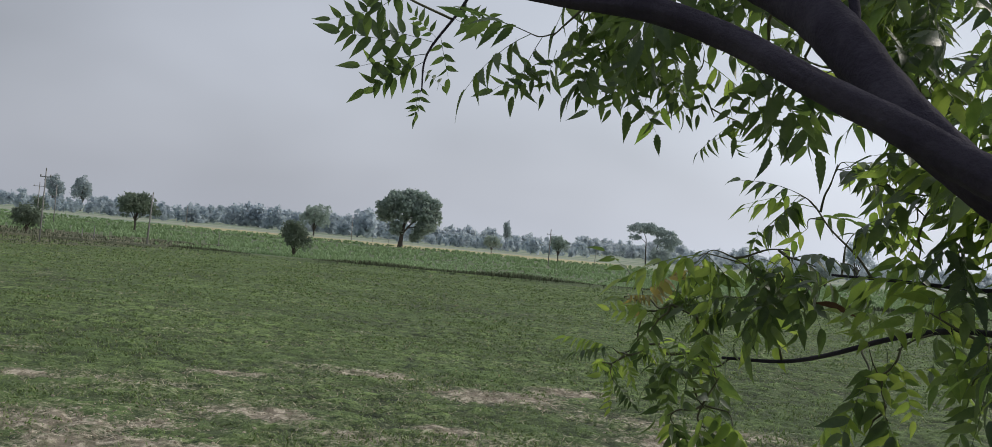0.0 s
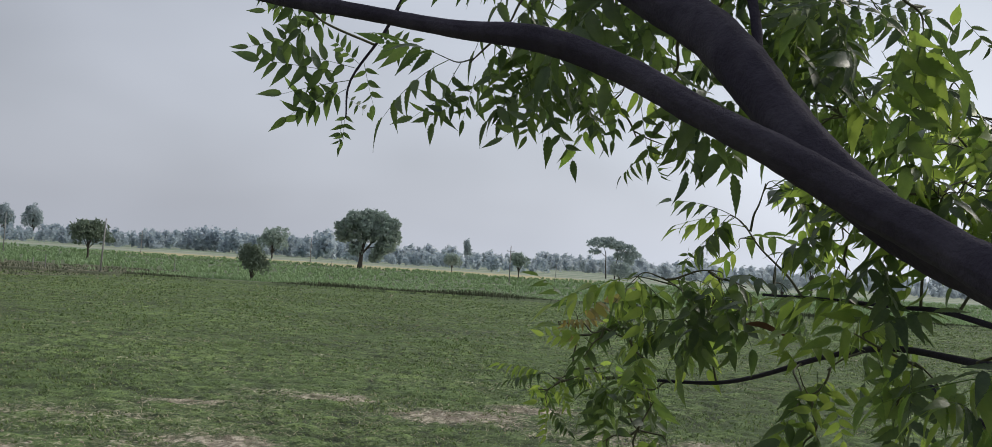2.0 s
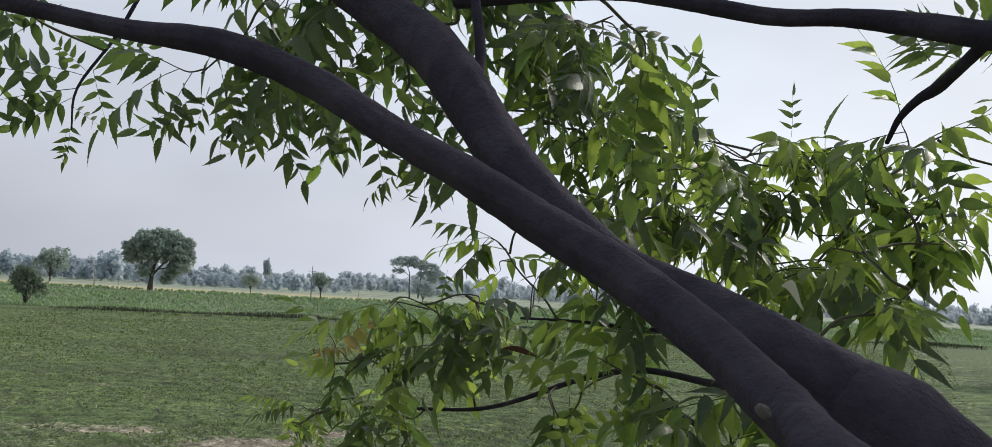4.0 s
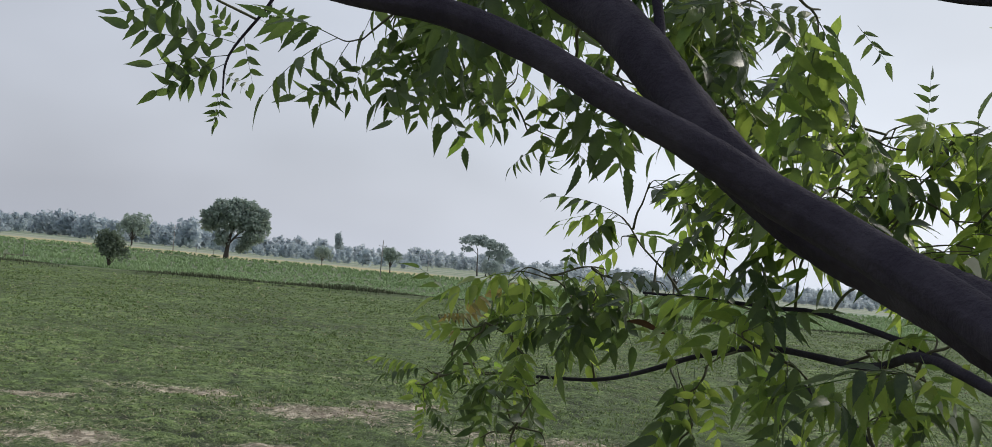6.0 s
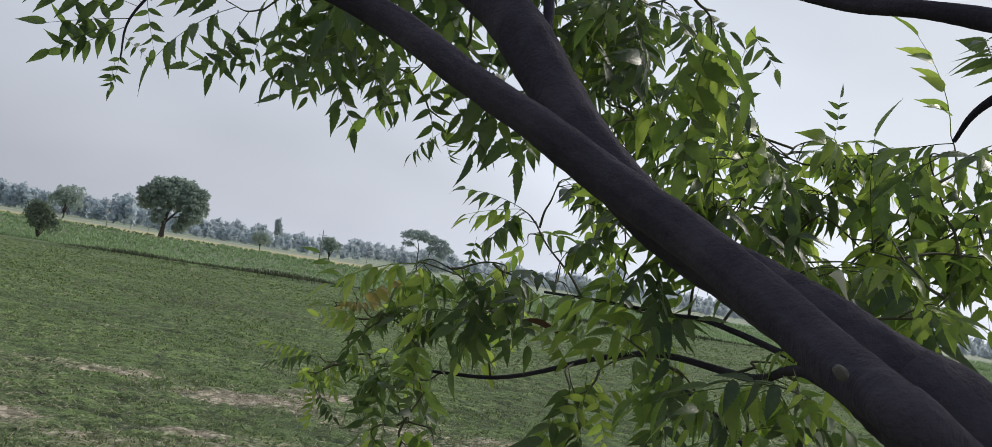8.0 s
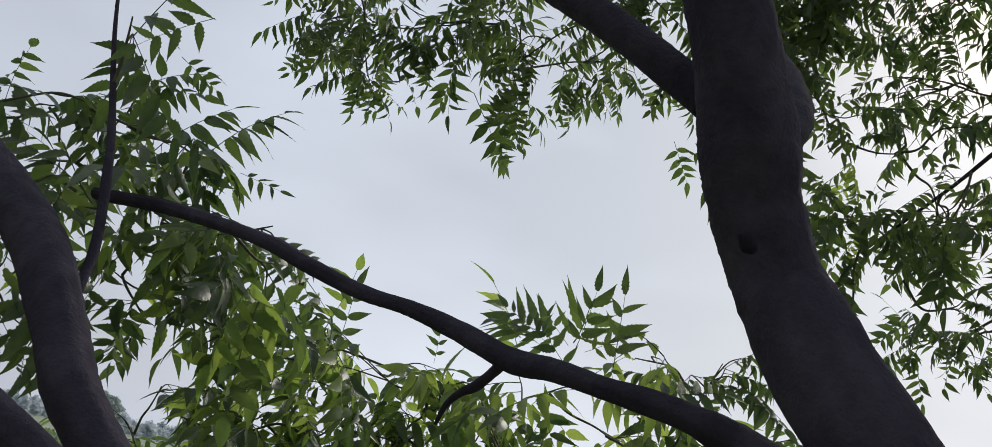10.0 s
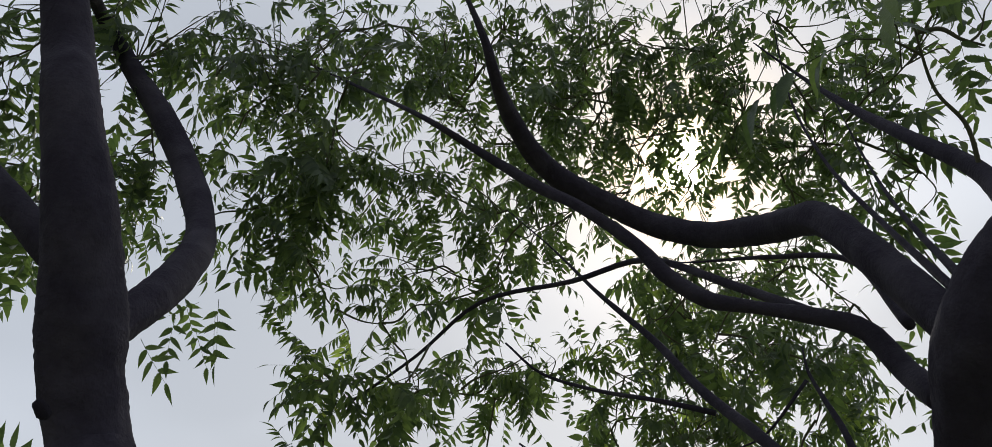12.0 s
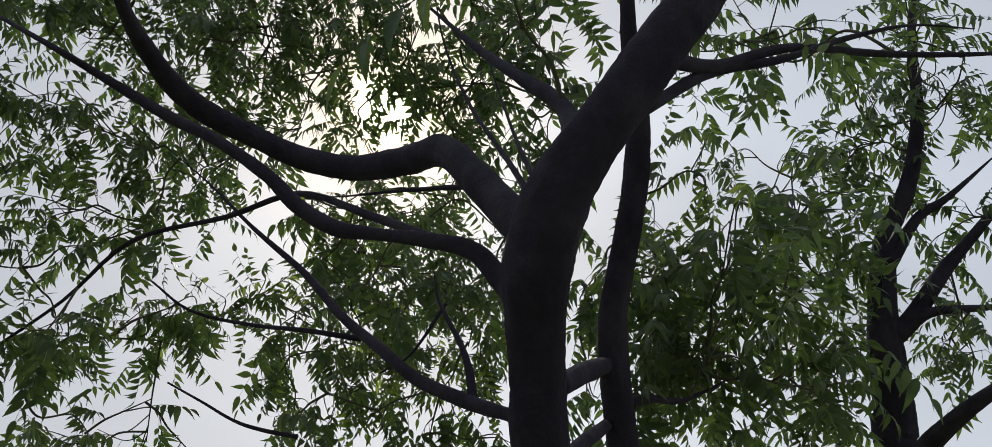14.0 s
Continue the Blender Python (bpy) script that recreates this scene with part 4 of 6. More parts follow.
limb(neem_beside, "trunk", [
    (2.89, -0.378, 0, 0.07),
    (2.94, -0.378, 3.6, 0.05),
    (2.69, -0.428, 5.083, 0.041),
    (2.675, -0.437, 5.168, 0.04),
    (2.65, -0.448, 5.279, 0.039),
    (2.614, -0.457, 5.403, 0.031),
    (2.605, -0.497, 5.566, 0.023),
    (2.599, -0.568, 5.685, 0.018),
    (2.616, -0.627, 5.858, 0.014),
    (2.611, -0.658, 6.055, 0.01),
    (2.59, -0.706, 6.248, 0.006),
    (2.555, -0.727, 6.449, 0.002),
])
limb(neem_beside, "limb", [
    (2.629, -0.453, 5.353, 0.024),
    (2.613, -0.509, 5.388, 0.02),
    (2.622, -0.592, 5.482, 0.016),
    (2.632, -0.673, 5.559, 0.011),
    (2.675, -0.78, 5.663, 0.007),
    (2.7, -0.913, 5.772, 0.002),
])
limb(neem_beside, "limb", [
    (2.615, -0.508, 5.382, 0.014),
    (2.603, -0.558, 5.395, 0.01),
    (2.682, -0.677, 5.412, 0.006),
    (2.751, -0.806, 5.436, 0.002),
])
limb(neem_beside, "limb", [
    (2.689, -0.434, 5.082, 0.029),
    (2.571, -0.496, 5.14, 0.02),
    (2.444, -0.587, 5.184, 0.012),
    (2.408, -0.706, 5.227, 0.003),
])
limb(neem_beside, "limb", [
    (2.597, -0.49, 5.505, 0.016),
    (2.629, -0.573, 5.614, 0.011),
    (2.65, -0.65, 5.662, 0.007),
    (2.738, -0.776, 5.775, 0.002),
])
spray(neem, (1, 2.119, 4.644), (1.023, 2.173, 4.699), (0.07, 0.15, 0.05), 18, 5, young=0.4, size=0.81)
spray(neem_beside, (2.648, -0.448, 5.284), (2.653, -0.378, 5.324), (0.08, 0.30, 0.08), 94, 20, size=0.62)
spray(neem, (0.64, 1.385, 5.203), (0.635, 1.366, 5.282), (0.05, 0.12, 0.04), 4, 4, size=0.95)
spray(neem, (1.168, 1.709, 4.492), (1.107, 1.7, 4.547), (0.04, 0.10, 0.04), 26, 3, young=0.6, size=0.95)
spray(neem, (2.031, -0.099, 5.138), (2.065, -0.138, 5.204), (0.07, 0.25, 0.05), 86, 21, young=0.12, size=0.67)
spray(neem, (1.14, 1.445, 4.586), (1.109, 1.369, 4.571), (0.05, 0.20, 0.04), 36, 4, young=0.6, size=0.95)
spray(neem, (1.185, 1.587, 4.442), (1.152, 1.558, 4.519), (0.04, 0.10, 0.04), 30, 3, young=0.6, size=0.95)
spray(neem, (1.2, 1.217, 5.811), (1.242, 1.277, 5.865), (0.07, 0.30, 0.05), 24, 19, size=0.67)
spray(neem, (1.958, 1.154, 5.405), (1.905, 1.226, 5.398), (0.08, 0.15, 0.05), 43, 13, young=0.12, size=0.63)
spray(neem_beside, (2.607, -0.595, 5.764), (2.577, -0.509, 5.785), (0.13, 0.30, 0.10), 98, 30, size=0.62)
spray(neem, (0.56, 1.434, 5.051), (0.503, 1.502, 5.08), (0.06, 0.15, 0.04), -1, 8, size=0.95)
spray(neem, (1.127, 1.968, 4.547), (1.054, 1.938, 4.516), (0.04, 0.10, 0.04), 21, 2, young=0.4, size=0.95)
spray(neem, (1.103, 1.995, 4.643), (1.142, 1.912, 4.632), (0.07, 0.15, 0.04), 24, 5, young=0.4, size=0.95)
spray(neem, (1.929, 1.21, 5.349), (1.848, 1.159, 5.356), (0.06, 0.12, 0.04), 50, 13, size=0.67)
spray(neem_beside, (2.648, -0.714, 5.599), (2.732, -0.666, 5.622), (0.11, 0.30, 0.10), 101, 20, size=0.62)
spray(neem_beside, (2.606, -0.491, 5.541), (2.689, -0.436, 5.54), (0.09, 0.30, 0.09), 95, 20, size=0.62)
spray(neem_beside, (2.652, -0.632, 5.406), (2.721, -0.591, 5.368), (0.10, 0.30, 0.09), 99, 20, size=0.62)
spray(neem, (2.115, -0.154, 5.18), (2.156, -0.081, 5.235), (0.06, 0.30, 0.05), 84, 26, size=0.67)
spray(neem, (1.576, 1.251, 6.051), (1.645, 1.326, 6.046), (0.16, 0.35, 0.09), 35, 35, size=0.63)
spray(neem, (0.839, 2.239, 4.44), (0.784, 2.311, 4.41), (0.06, 0.10, 0.04), 10, 3, young=0.4, size=0.81)
spray(neem, (1.638, 1.162, 6.006), (1.647, 1.229, 5.95), (0.15, 0.35, 0.07), 40, 51, size=0.63)
spray(neem, (0.773, 1.226, 5.032), (0.865, 1.285, 5.02), (0.04, 0.08, 0.04), 24, 4, young=0.4, size=0.95)
spray(neem, (1.178, 1.664, 4.564), (1.18, 1.553, 4.595), (0.04, 0.10, 0.04), 31, 4, young=0.6, size=0.95)
spray(neem, (1.975, -0.074, 5.124), (2.057, -0.008, 5.179), (0.04, 0.20, 0.04), 81, 16, size=0.67)
spray(neem, (0.912, 2.188, 4.448), (0.87, 2.208, 4.559), (0.08, 0.12, 0.04), 13, 5, young=0.4, size=0.81)
spray(neem, (1.161, 1.532, 4.574), (1.113, 1.479, 4.498), (0.04, 0.20, 0.04), 34, 4, young=0.6, size=0.95)
spray(neem, (1.987, 1.099, 5.46), (2.1, 1.159, 5.44), (0.08, 0.15, 0.06), 48, 10, young=0.12, size=0.63)
spray(neem_beside, (2.613, -0.646, 5.978), (2.612, -0.689, 5.876), (0.14, 0.30, 0.14), 103, 32, size=0.62)
spray(neem, (1.251, 1.178, 5.735), (1.318, 1.259, 5.841), (0.11, 0.30, 0.07), 26, 42, size=0.67)
spray(neem, (1.992, 0.179, 5.801), (1.935, 0.043, 5.864), (0.10, 0.30, 0.06), 80, 29, size=0.67)
spray(neem, (0.602, 1.364, 4.993), (0.607, 1.513, 4.952), (0.04, 0.05, 0.04), 9, 2, size=0.95)
spray(neem, (2.07, 0.217, 5.921), (2.183, 0.127, 6.01), (0.08, 0.30, 0.04), 77, 22, size=0.63)
spray(neem, (1.979, 1.04, 5.488), (1.911, 1.04, 5.369), (0.05, 0.15, 0.05), 45, 14, young=0.12, size=0.67)
spray(neem, (1.051, 2.077, 4.509), (0.997, 1.948, 4.444), (0.06, 0.10, 0.04), 19, 3, young=0.4, size=0.95)
spray(neem, (2.148, -0.096, 5.224), (2.132, -0.051, 5.289), (0.04, 0.20, 0.04), 85, 8, size=0.67)
spray(neem, (2.09, 0.331, 6.169), (2.266, 0.3, 6.19), (0.15, 0.35, 0.09), 74, 38, size=0.63)
spray(neem, (1.124, 1.407, 4.578), (1.143, 1.348, 4.636), (0.04, 0.15, 0.04), 38, 2, young=0.6, size=0.95)
spray(neem, (2.135, -0.06, 5.276), (2.118, -0.081, 5.357), (0.04, 0.20, 0.06), 84, 16, young=0.12, size=0.67)
spray(neem, (1.048, 2.079, 4.644), (0.969, 2.189, 4.778), (0.07, 0.15, 0.05), 16, 8, young=0.4, size=0.81)
spray(neem, (1.946, 0.156, 5.73), (2.124, 0.09, 5.749), (0.04, 0.20, 0.04), 78, 10, size=0.67)
spray(neem, (1.154, 1.687, 4.638), (1.294, 1.698, 4.77), (0.19, 0.30, 0.04), 28, 13, young=0.6, size=0.95)
spray(neem, (0.969, 2.189, 4.778), (0.991, 2.178, 4.874), (0.07, 0.12, 0.04), 17, 5, young=0.4, size=0.81)
spray(neem, (1.147, 1.791, 4.64), (1.167, 1.789, 4.836), (0.11, 0.30, 0.04), 26, 10, young=0.6, size=0.95)
spray(neem, (1.167, 1.789, 4.836), (1.24, 1.833, 4.875), (0.12, 0.30, 0.06), 25, 13, young=0.6, size=0.95)
spray(neem, (0.503, 1.494, 5.109), (0.492, 1.618, 4.999), (0.04, 0.10, 0.04), 3, 4, size=0.95)
spray(neem_beside, (2.616, -0.629, 5.868), (2.445, -0.623, 5.984), (0.18, 0.30, 0.06), 102, 24, size=0.62)
spray(neem, (2.124, 0.09, 5.749), (2.204, 0.149, 5.801), (0.09, 0.30, 0.07), 78, 22, size=0.67)
spray(neem, (0.87, 2.208, 4.559), (0.907, 2.205, 4.668), (0.07, 0.12, 0.04), 14, 6, young=0.4, size=0.81)
spray(neem, (0.408, 1.63, 5.224), (0.434, 1.808, 5.159), (0.09, 0.20, 0.04), 1, 4, size=0.95)
spray(neem, (0.889, 2.207, 4.614), (0.787, 2.17, 4.662), (0.09, 0.15, 0.04), 8, 6, young=0.6, size=0.95)
spray(neem, (2.118, -0.081, 5.357), (2.22, -0.136, 5.383), (0.04, 0.30, 0.04), 86, 16, size=0.67)
spray(neem, (2.169, -0.109, 5.37), (2.191, -0.005, 5.416), (0.04, 0.20, 0.04), 84, 11, size=0.67)
spray(neem, (2.18, -0.057, 5.393), (2.117, -0.023, 5.327), (0.05, 0.20, 0.04), 84, 19, size=0.67)
spray(neem, (0.784, 2.311, 4.41), (0.673, 2.333, 4.448), (0.07, 0.12, 0.04), 7, 4, young=0.4, size=0.81)
spray(neem, (0.673, 2.333, 4.448), (0.598, 2.338, 4.419), (0.04, 0.08, 0.04), 4, 2, young=0.6, size=0.6)
spray(neem, (0.625, 2.336, 4.434), (0.615, 2.35, 4.542), (0.04, 0.08, 0.04), 5, 2, young=0.8, size=0.81)
spray(neem, (0.421, 1.719, 5.192), (0.46, 1.832, 5.194), (0.08, 0.20, 0.05), -3, 8, size=0.95)
spray(neem, (0.434, 1.808, 5.159), (0.387, 1.829, 5.074), (0.04, 0.10, 0.04), -1, 2, size=0.95)
spray(neem, (0.396, 1.825, 5.091), (0.338, 1.836, 5.03), (0.05, 0.10, 0.04), -3, 3, size=0.95)
spray(neem, (1.24, 1.833, 4.875), (1.358, 1.796, 4.857), (0.15, 0.35, 0.06), 32, 5, young=0.6, size=0.95)
spray(neem, (1.286, 1.124, 5.661), (1.422, 1.307, 5.679), (0.11, 0.25, 0.07), 29, 32, size=0.67)
spray(neem, (0.135, 2.162, 5.117), (-0.054, 2.049, 5.19), (0.05, 0.10, 0.04), -15, 2, size=0.95)
spray(neem, (0.617, 2.347, 4.52), (0.754, 2.332, 4.546), (0.08, 0.12, 0.06), 9, 6, young=0.4, size=0.81)
spray(neem, (1.556, 1.281, 6.066), (1.503, 1.384, 6.086), (0.10, 0.30, 0.04), 30, 22, size=0.63)
spray(neem, (1.358, 1.796, 4.857), (1.461, 1.82, 4.967), (0.12, 0.30, 0.07), 31, 10, young=0.6, size=0.95)
spray(neem, (1.409, 1.808, 4.912), (1.467, 1.826, 5.008), (0.11, 0.30, 0.05), 34, 7, young=0.6, size=0.95)
spray(neem, (1.438, 1.817, 4.96), (1.353, 1.901, 4.986), (0.16, 0.30, 0.05), 30, 8, young=0.6, size=0.95)
spray(neem, (1.353, 1.901, 4.986), (1.423, 1.949, 5.025), (0.09, 0.25, 0.05), 28, 11, young=0.6, size=0.95)
spray(neem, (1.634, 1.068, 5.939), (1.718, 1.184, 5.786), (0.11, 0.30, 0.09), 46, 42, size=0.67)
spray(neem, (1.718, 1.184, 5.786), (1.753, 1.259, 5.796), (0.12, 0.35, 0.08), 42, 42, size=0.63)
spray(neem, (1.753, 1.259, 5.796), (1.707, 1.353, 5.743), (0.14, 0.30, 0.07), 36, 19, size=0.63)
spray(neem, (1.707, 1.353, 5.743), (1.693, 1.262, 5.648), (0.05, 0.15, 0.04), 41, 13, size=0.67)
spray(neem, (1.693, 1.262, 5.648), (1.777, 1.239, 5.631), (0.06, 0.20, 0.05), 46, 19, size=0.67)
spray(neem, (0.455, 1.561, 5.167), (0.653, 1.705, 5.256), (0.05, 0.15, 0.04), 5, 4, size=0.95)
spray(neem, (0.653, 1.705, 5.256), (0.77, 1.695, 5.242), (0.05, 0.20, 0.04), 10, 7, size=0.95)
spray(neem, (0.712, 1.7, 5.249), (0.82, 1.688, 5.236), (0.05, 0.20, 0.04), 12, 7, size=0.95)
spray(neem, (0.82, 1.688, 5.236), (0.815, 1.723, 5.117), (0.06, 0.30, 0.06), 11, 11, size=0.95)
spray(neem, (0.815, 1.723, 5.117), (0.884, 1.642, 5.105), (0.09, 0.25, 0.06), 19, 9, young=0.4, size=0.95)
spray(neem, (0.884, 1.642, 5.105), (0.971, 1.673, 5.154), (0.06, 0.20, 0.04), 18, 10, size=0.95)
spray(neem, (0.667, 1.436, 5.069), (0.67, 1.693, 5.119), (0.04, 0.20, 0.04), 10, 4, size=0.95)
spray(neem, (0.67, 1.693, 5.119), (0.581, 1.804, 5.14), (0.09, 0.25, 0.05), 6, 5, size=0.95)
spray(neem, (2.03, 0.918, 5.81), (2.089, 1.146, 5.931), (0.18, 0.35, 0.13), 55, 48, size=0.63)
spray(neem, (2.089, 1.146, 5.931), (1.979, 1.218, 5.967), (0.16, 0.35, 0.10), 48, 13, size=0.63)
spray(neem, (1.979, 1.218, 5.967), (1.9, 1.237, 5.901), (0.15, 0.35, 0.09), 42, 29, size=0.63)
spray(neem, (1.777, 1.239, 5.631), (1.92, 1.272, 5.58), (0.10, 0.20, 0.04), 42, 10, young=0.12, size=0.63)
spray(neem, (2.058, -0.13, 5.191), (2.024, -0.212, 5.345), (0.06, 0.30, 0.05), 89, 32, young=0.12, size=0.67)
spray(neem, (1.143, 1.348, 4.636), (1.302, 1.352, 4.728), (0.04, 0.20, 0.06), 39, 4, young=0.6, size=0.85)
spray(neem, (1.302, 1.352, 4.728), (1.312, 1.47, 4.781), (0.08, 0.30, 0.05), 37, 5, young=0.6, size=0.95)
spray(neem, (1.312, 1.47, 4.781), (1.451, 1.476, 4.803), (0.15, 0.30, 0.04), 38, 12, young=0.6, size=0.95)
spray(neem, (1.423, 1.475, 4.799), (1.388, 1.527, 4.903), (0.07, 0.30, 0.07), 38, 4, young=0.6, size=0.95)
spray(neem, (2.1, 1.159, 5.44), (2.27, 1.22, 5.502), (0.10, 0.15, 0.04), 56, 6, size=0.63)
spray(neem, (2.27, 1.22, 5.502), (2.414, 1.172, 5.531), (0.11, 0.20, 0.06), 59, 11, size=0.63)
spray(neem, (2.342, 1.196, 5.517), (2.414, 1.196, 5.593), (0.12, 0.20, 0.07), 53, 22, young=0.12, size=0.63)
spray(neem, (2.414, 1.196, 5.593), (2.509, 1.144, 5.608), (0.12, 0.30, 0.05), 59, 16, size=0.59)
spray(neem, (2.509, 1.144, 5.608), (2.537, 0.974, 5.66), (0.12, 0.25, 0.07), 59, 22, young=0.12, size=0.63)
spray(neem, (2.537, 0.974, 5.66), (2.506, 0.837, 5.573), (0.08, 0.20, 0.05), 60, 14, young=0.12, size=0.63)
spray(neem, (2.512, 0.864, 5.59), (2.615, 0.935, 5.515), (0.15, 0.20, 0.04), 61, 19, young=0.12, size=0.63)
spray(neem, (2.615, 0.935, 5.515), (2.736, 0.852, 5.578), (0.09, 0.30, 0.06), 63, 16, size=0.59)
spray(neem, (2.736, 0.852, 5.578), (2.894, 0.779, 5.601), (0.11, 0.25, 0.06), 67, 19, young=0.3, size=0.59)
spray(neem, (2.894, 0.779, 5.601), (2.926, 0.678, 5.589), (0.13, 0.30, 0.08), 68, 26, young=0.12, size=0.63)
spray(neem, (2.92, 0.698, 5.591), (2.899, 0.78, 5.542), (0.11, 0.30, 0.08), 66, 22, young=0.2, size=0.59)
spray(neem, (2.899, 0.78, 5.542), (2.999, 0.878, 5.571), (0.12, 0.30, 0.08), 69, 19, size=0.59)
spray(neem, (2.815, 0.816, 5.59), (2.793, 0.885, 5.741), (0.08, 0.25, 0.06), 64, 13, young=0.3, size=0.59)
spray(neem, (2.793, 0.885, 5.741), (2.853, 0.879, 5.841), (0.14, 0.30, 0.06), 63, 26, young=0.12, size=0.63)
spray(neem, (2.823, 0.882, 5.791), (2.902, 0.932, 5.788), (0.15, 0.30, 0.10), 67, 22, size=0.59)
spray(neem, (2.902, 0.932, 5.788), (3.007, 0.866, 5.815), (0.14, 0.30, 0.14), 66, 22, young=0.12, size=0.63)
spray(neem, (2.804, 0.85, 5.665), (2.853, 0.722, 5.739), (0.11, 0.30, 0.08), 67, 22, young=0.3, size=0.59)
spray(neem, (2.853, 0.722, 5.739), (2.968, 0.652, 5.806), (0.12, 0.30, 0.08), 69, 26, young=0.12, size=0.63)
spray(neem, (2.91, 0.687, 5.772), (3, 0.644, 5.781), (0.17, 0.30, 0.10), 73, 26, young=0.2, size=0.59)
spray(neem, (3, 0.644, 5.781), (3.091, 0.646, 5.817), (0.20, 0.35, 0.14), 72, 38, young=0.12, size=0.63)
spray(neem, (2.829, 0.786, 5.702), (2.745, 0.826, 5.868), (0.08, 0.20, 0.04), 63, 13, young=0.4, size=0.59)
spray(neem, (2.762, 0.818, 5.835), (2.725, 0.857, 5.917), (0.15, 0.30, 0.08), 64, 26, young=0.12, size=0.63)
spray(neem, (2.743, 0.838, 5.876), (2.782, 0.728, 5.947), (0.15, 0.30, 0.09), 69, 22, young=0.2, size=0.59)
spray(neem, (2.676, 0.893, 5.546), (2.698, 0.793, 5.427), (0.10, 0.20, 0.05), 64, 19, young=0.12, size=0.63)
spray(neem, (1.144, 1.164, 5.798), (1.114, 1.429, 5.729), (0.13, 0.25, 0.04), 20, 29, size=0.67)
spray(neem, (2.782, 0.728, 5.947), (2.961, 0.727, 6.038), (0.18, 0.30, 0.08), 69, 29, young=0.12, size=0.63)
spray(neem, (1.889, 1.184, 5.353), (1.871, 1.196, 5.194), (0.04, 0.08, 0.04), 49, 8, size=0.67)
spray(neem, (2.062, 0.305, 6.019), (2.369, 0.318, 6.029), (0.09, 0.30, 0.06), 72, 22, size=0.63)
spray(neem, (2.215, 0.312, 6.024), (2.373, 0.343, 6.028), (0.12, 0.30, 0.06), 73, 22, size=0.63)
spray(neem, (2.373, 0.343, 6.028), (2.397, 0.523, 6.061), (0.10, 0.30, 0.05), 67, 13, size=0.63)
spray(neem, (2.397, 0.523, 6.061), (2.389, 0.502, 6.259), (0.13, 0.30, 0.05), 67, 32, size=0.63)
spray(neem, (2.389, 0.502, 6.259), (2.315, 0.568, 6.338), (0.17, 0.35, 0.10), 66, 42, size=0.63)
spray(neem, (2.315, 0.568, 6.338), (2.212, 0.73, 6.361), (0.15, 0.35, 0.07), 60, 29, size=0.63)
spray(neem, (2.212, 0.73, 6.361), (2.233, 0.824, 6.24), (0.12, 0.30, 0.05), 57, 10, size=0.63)
spray(neem, (2.233, 0.824, 6.24), (2.213, 0.906, 6.239), (0.13, 0.35, 0.07), 56, 22, size=0.63)
spray(neem, (2.223, 0.865, 6.239), (2.366, 0.881, 6.25), (0.14, 0.30, 0.07), 59, 14, size=0.63)
spray(neem, (2.366, 0.881, 6.25), (2.379, 0.736, 6.211), (0.22, 0.45, 0.08), 67, 32, size=0.63)
spray(neem, (2.373, 0.808, 6.231), (2.362, 0.715, 6.163), (0.12, 0.30, 0.07), 61, 10, size=0.63)
spray(neem, (2.364, 0.734, 6.176), (2.437, 0.839, 6.064), (0.17, 0.40, 0.07), 65, 17, size=0.63)
spray(neem, (2.393, 0.512, 6.16), (2.595, 0.546, 6.156), (0.11, 0.30, 0.07), 70, 11, size=0.63)
spray(neem, (2.264, 0.649, 6.349), (2.392, 0.705, 6.509), (0.15, 0.35, 0.08), 65, 21, size=0.63)
spray(neem, (2.295, 0.873, 6.245), (2.298, 0.936, 6.455), (0.20, 0.40, 0.11), 57, 54, size=0.63)
spray(neem, (2.297, 0.923, 6.413), (2.253, 0.942, 6.515), (0.16, 0.35, 0.06), 57, 22, size=0.63)
spray(neem, (2.018, 0.866, 5.761), (2.232, 1.098, 5.753), (0.15, 0.35, 0.09), 58, 16, size=0.63)
spray(neem, (2.232, 1.098, 5.753), (2.11, 1.219, 5.779), (0.13, 0.35, 0.09), 51, 10, size=0.63)
spray(neem, (2.171, 1.159, 5.766), (2.065, 1.189, 5.738), (0.13, 0.25, 0.07), 47, 21, young=0.12, size=0.63)
spray(neem, (1.388, 1.925, 5.005), (1.169, 1.954, 5.032), (0.09, 0.30, 0.08), 21, 10, young=0.6, size=0.95)
spray(neem, (2.024, -0.212, 5.345), (2.236, -0.281, 5.342), (0.11, 0.35, 0.06), 91, 22, size=0.67)
spray(neem, (2.194, -0.267, 5.343), (2.178, -0.32, 5.491), (0.10, 0.35, 0.06), 93, 35, size=0.67)
spray(neem, (2.178, -0.32, 5.491), (2.386, -0.386, 5.503), (0.05, 0.30, 0.05), 95, 16, size=0.67)
spray(neem, (1.388, 1.527, 4.903), (1.57, 1.618, 4.999), (0.10, 0.25, 0.06), 38, 8, young=0.6, size=0.95)
spray(neem, (1.57, 1.618, 4.999), (1.664, 1.547, 4.939), (0.10, 0.25, 0.05), 42, 7, young=0.6, size=0.95)
spray(neem, (1.664, 1.547, 4.939), (1.679, 1.403, 4.855), (0.06, 0.20, 0.04), 46, 13, young=0.6, size=0.67)
spray(neem, (1.676, 1.432, 4.872), (1.711, 1.331, 5.067), (0.08, 0.12, 0.04), 49, 14, size=0.67)
spray(neem, (1.704, 1.351, 5.028), (1.555, 1.351, 5.053), (0.05, 0.12, 0.04), 44, 5, young=0.6, size=0.95)
spray(neem, (1.694, 1.381, 4.969), (1.88, 1.465, 4.982), (0.07, 0.12, 0.04), 49, 11, size=0.67)
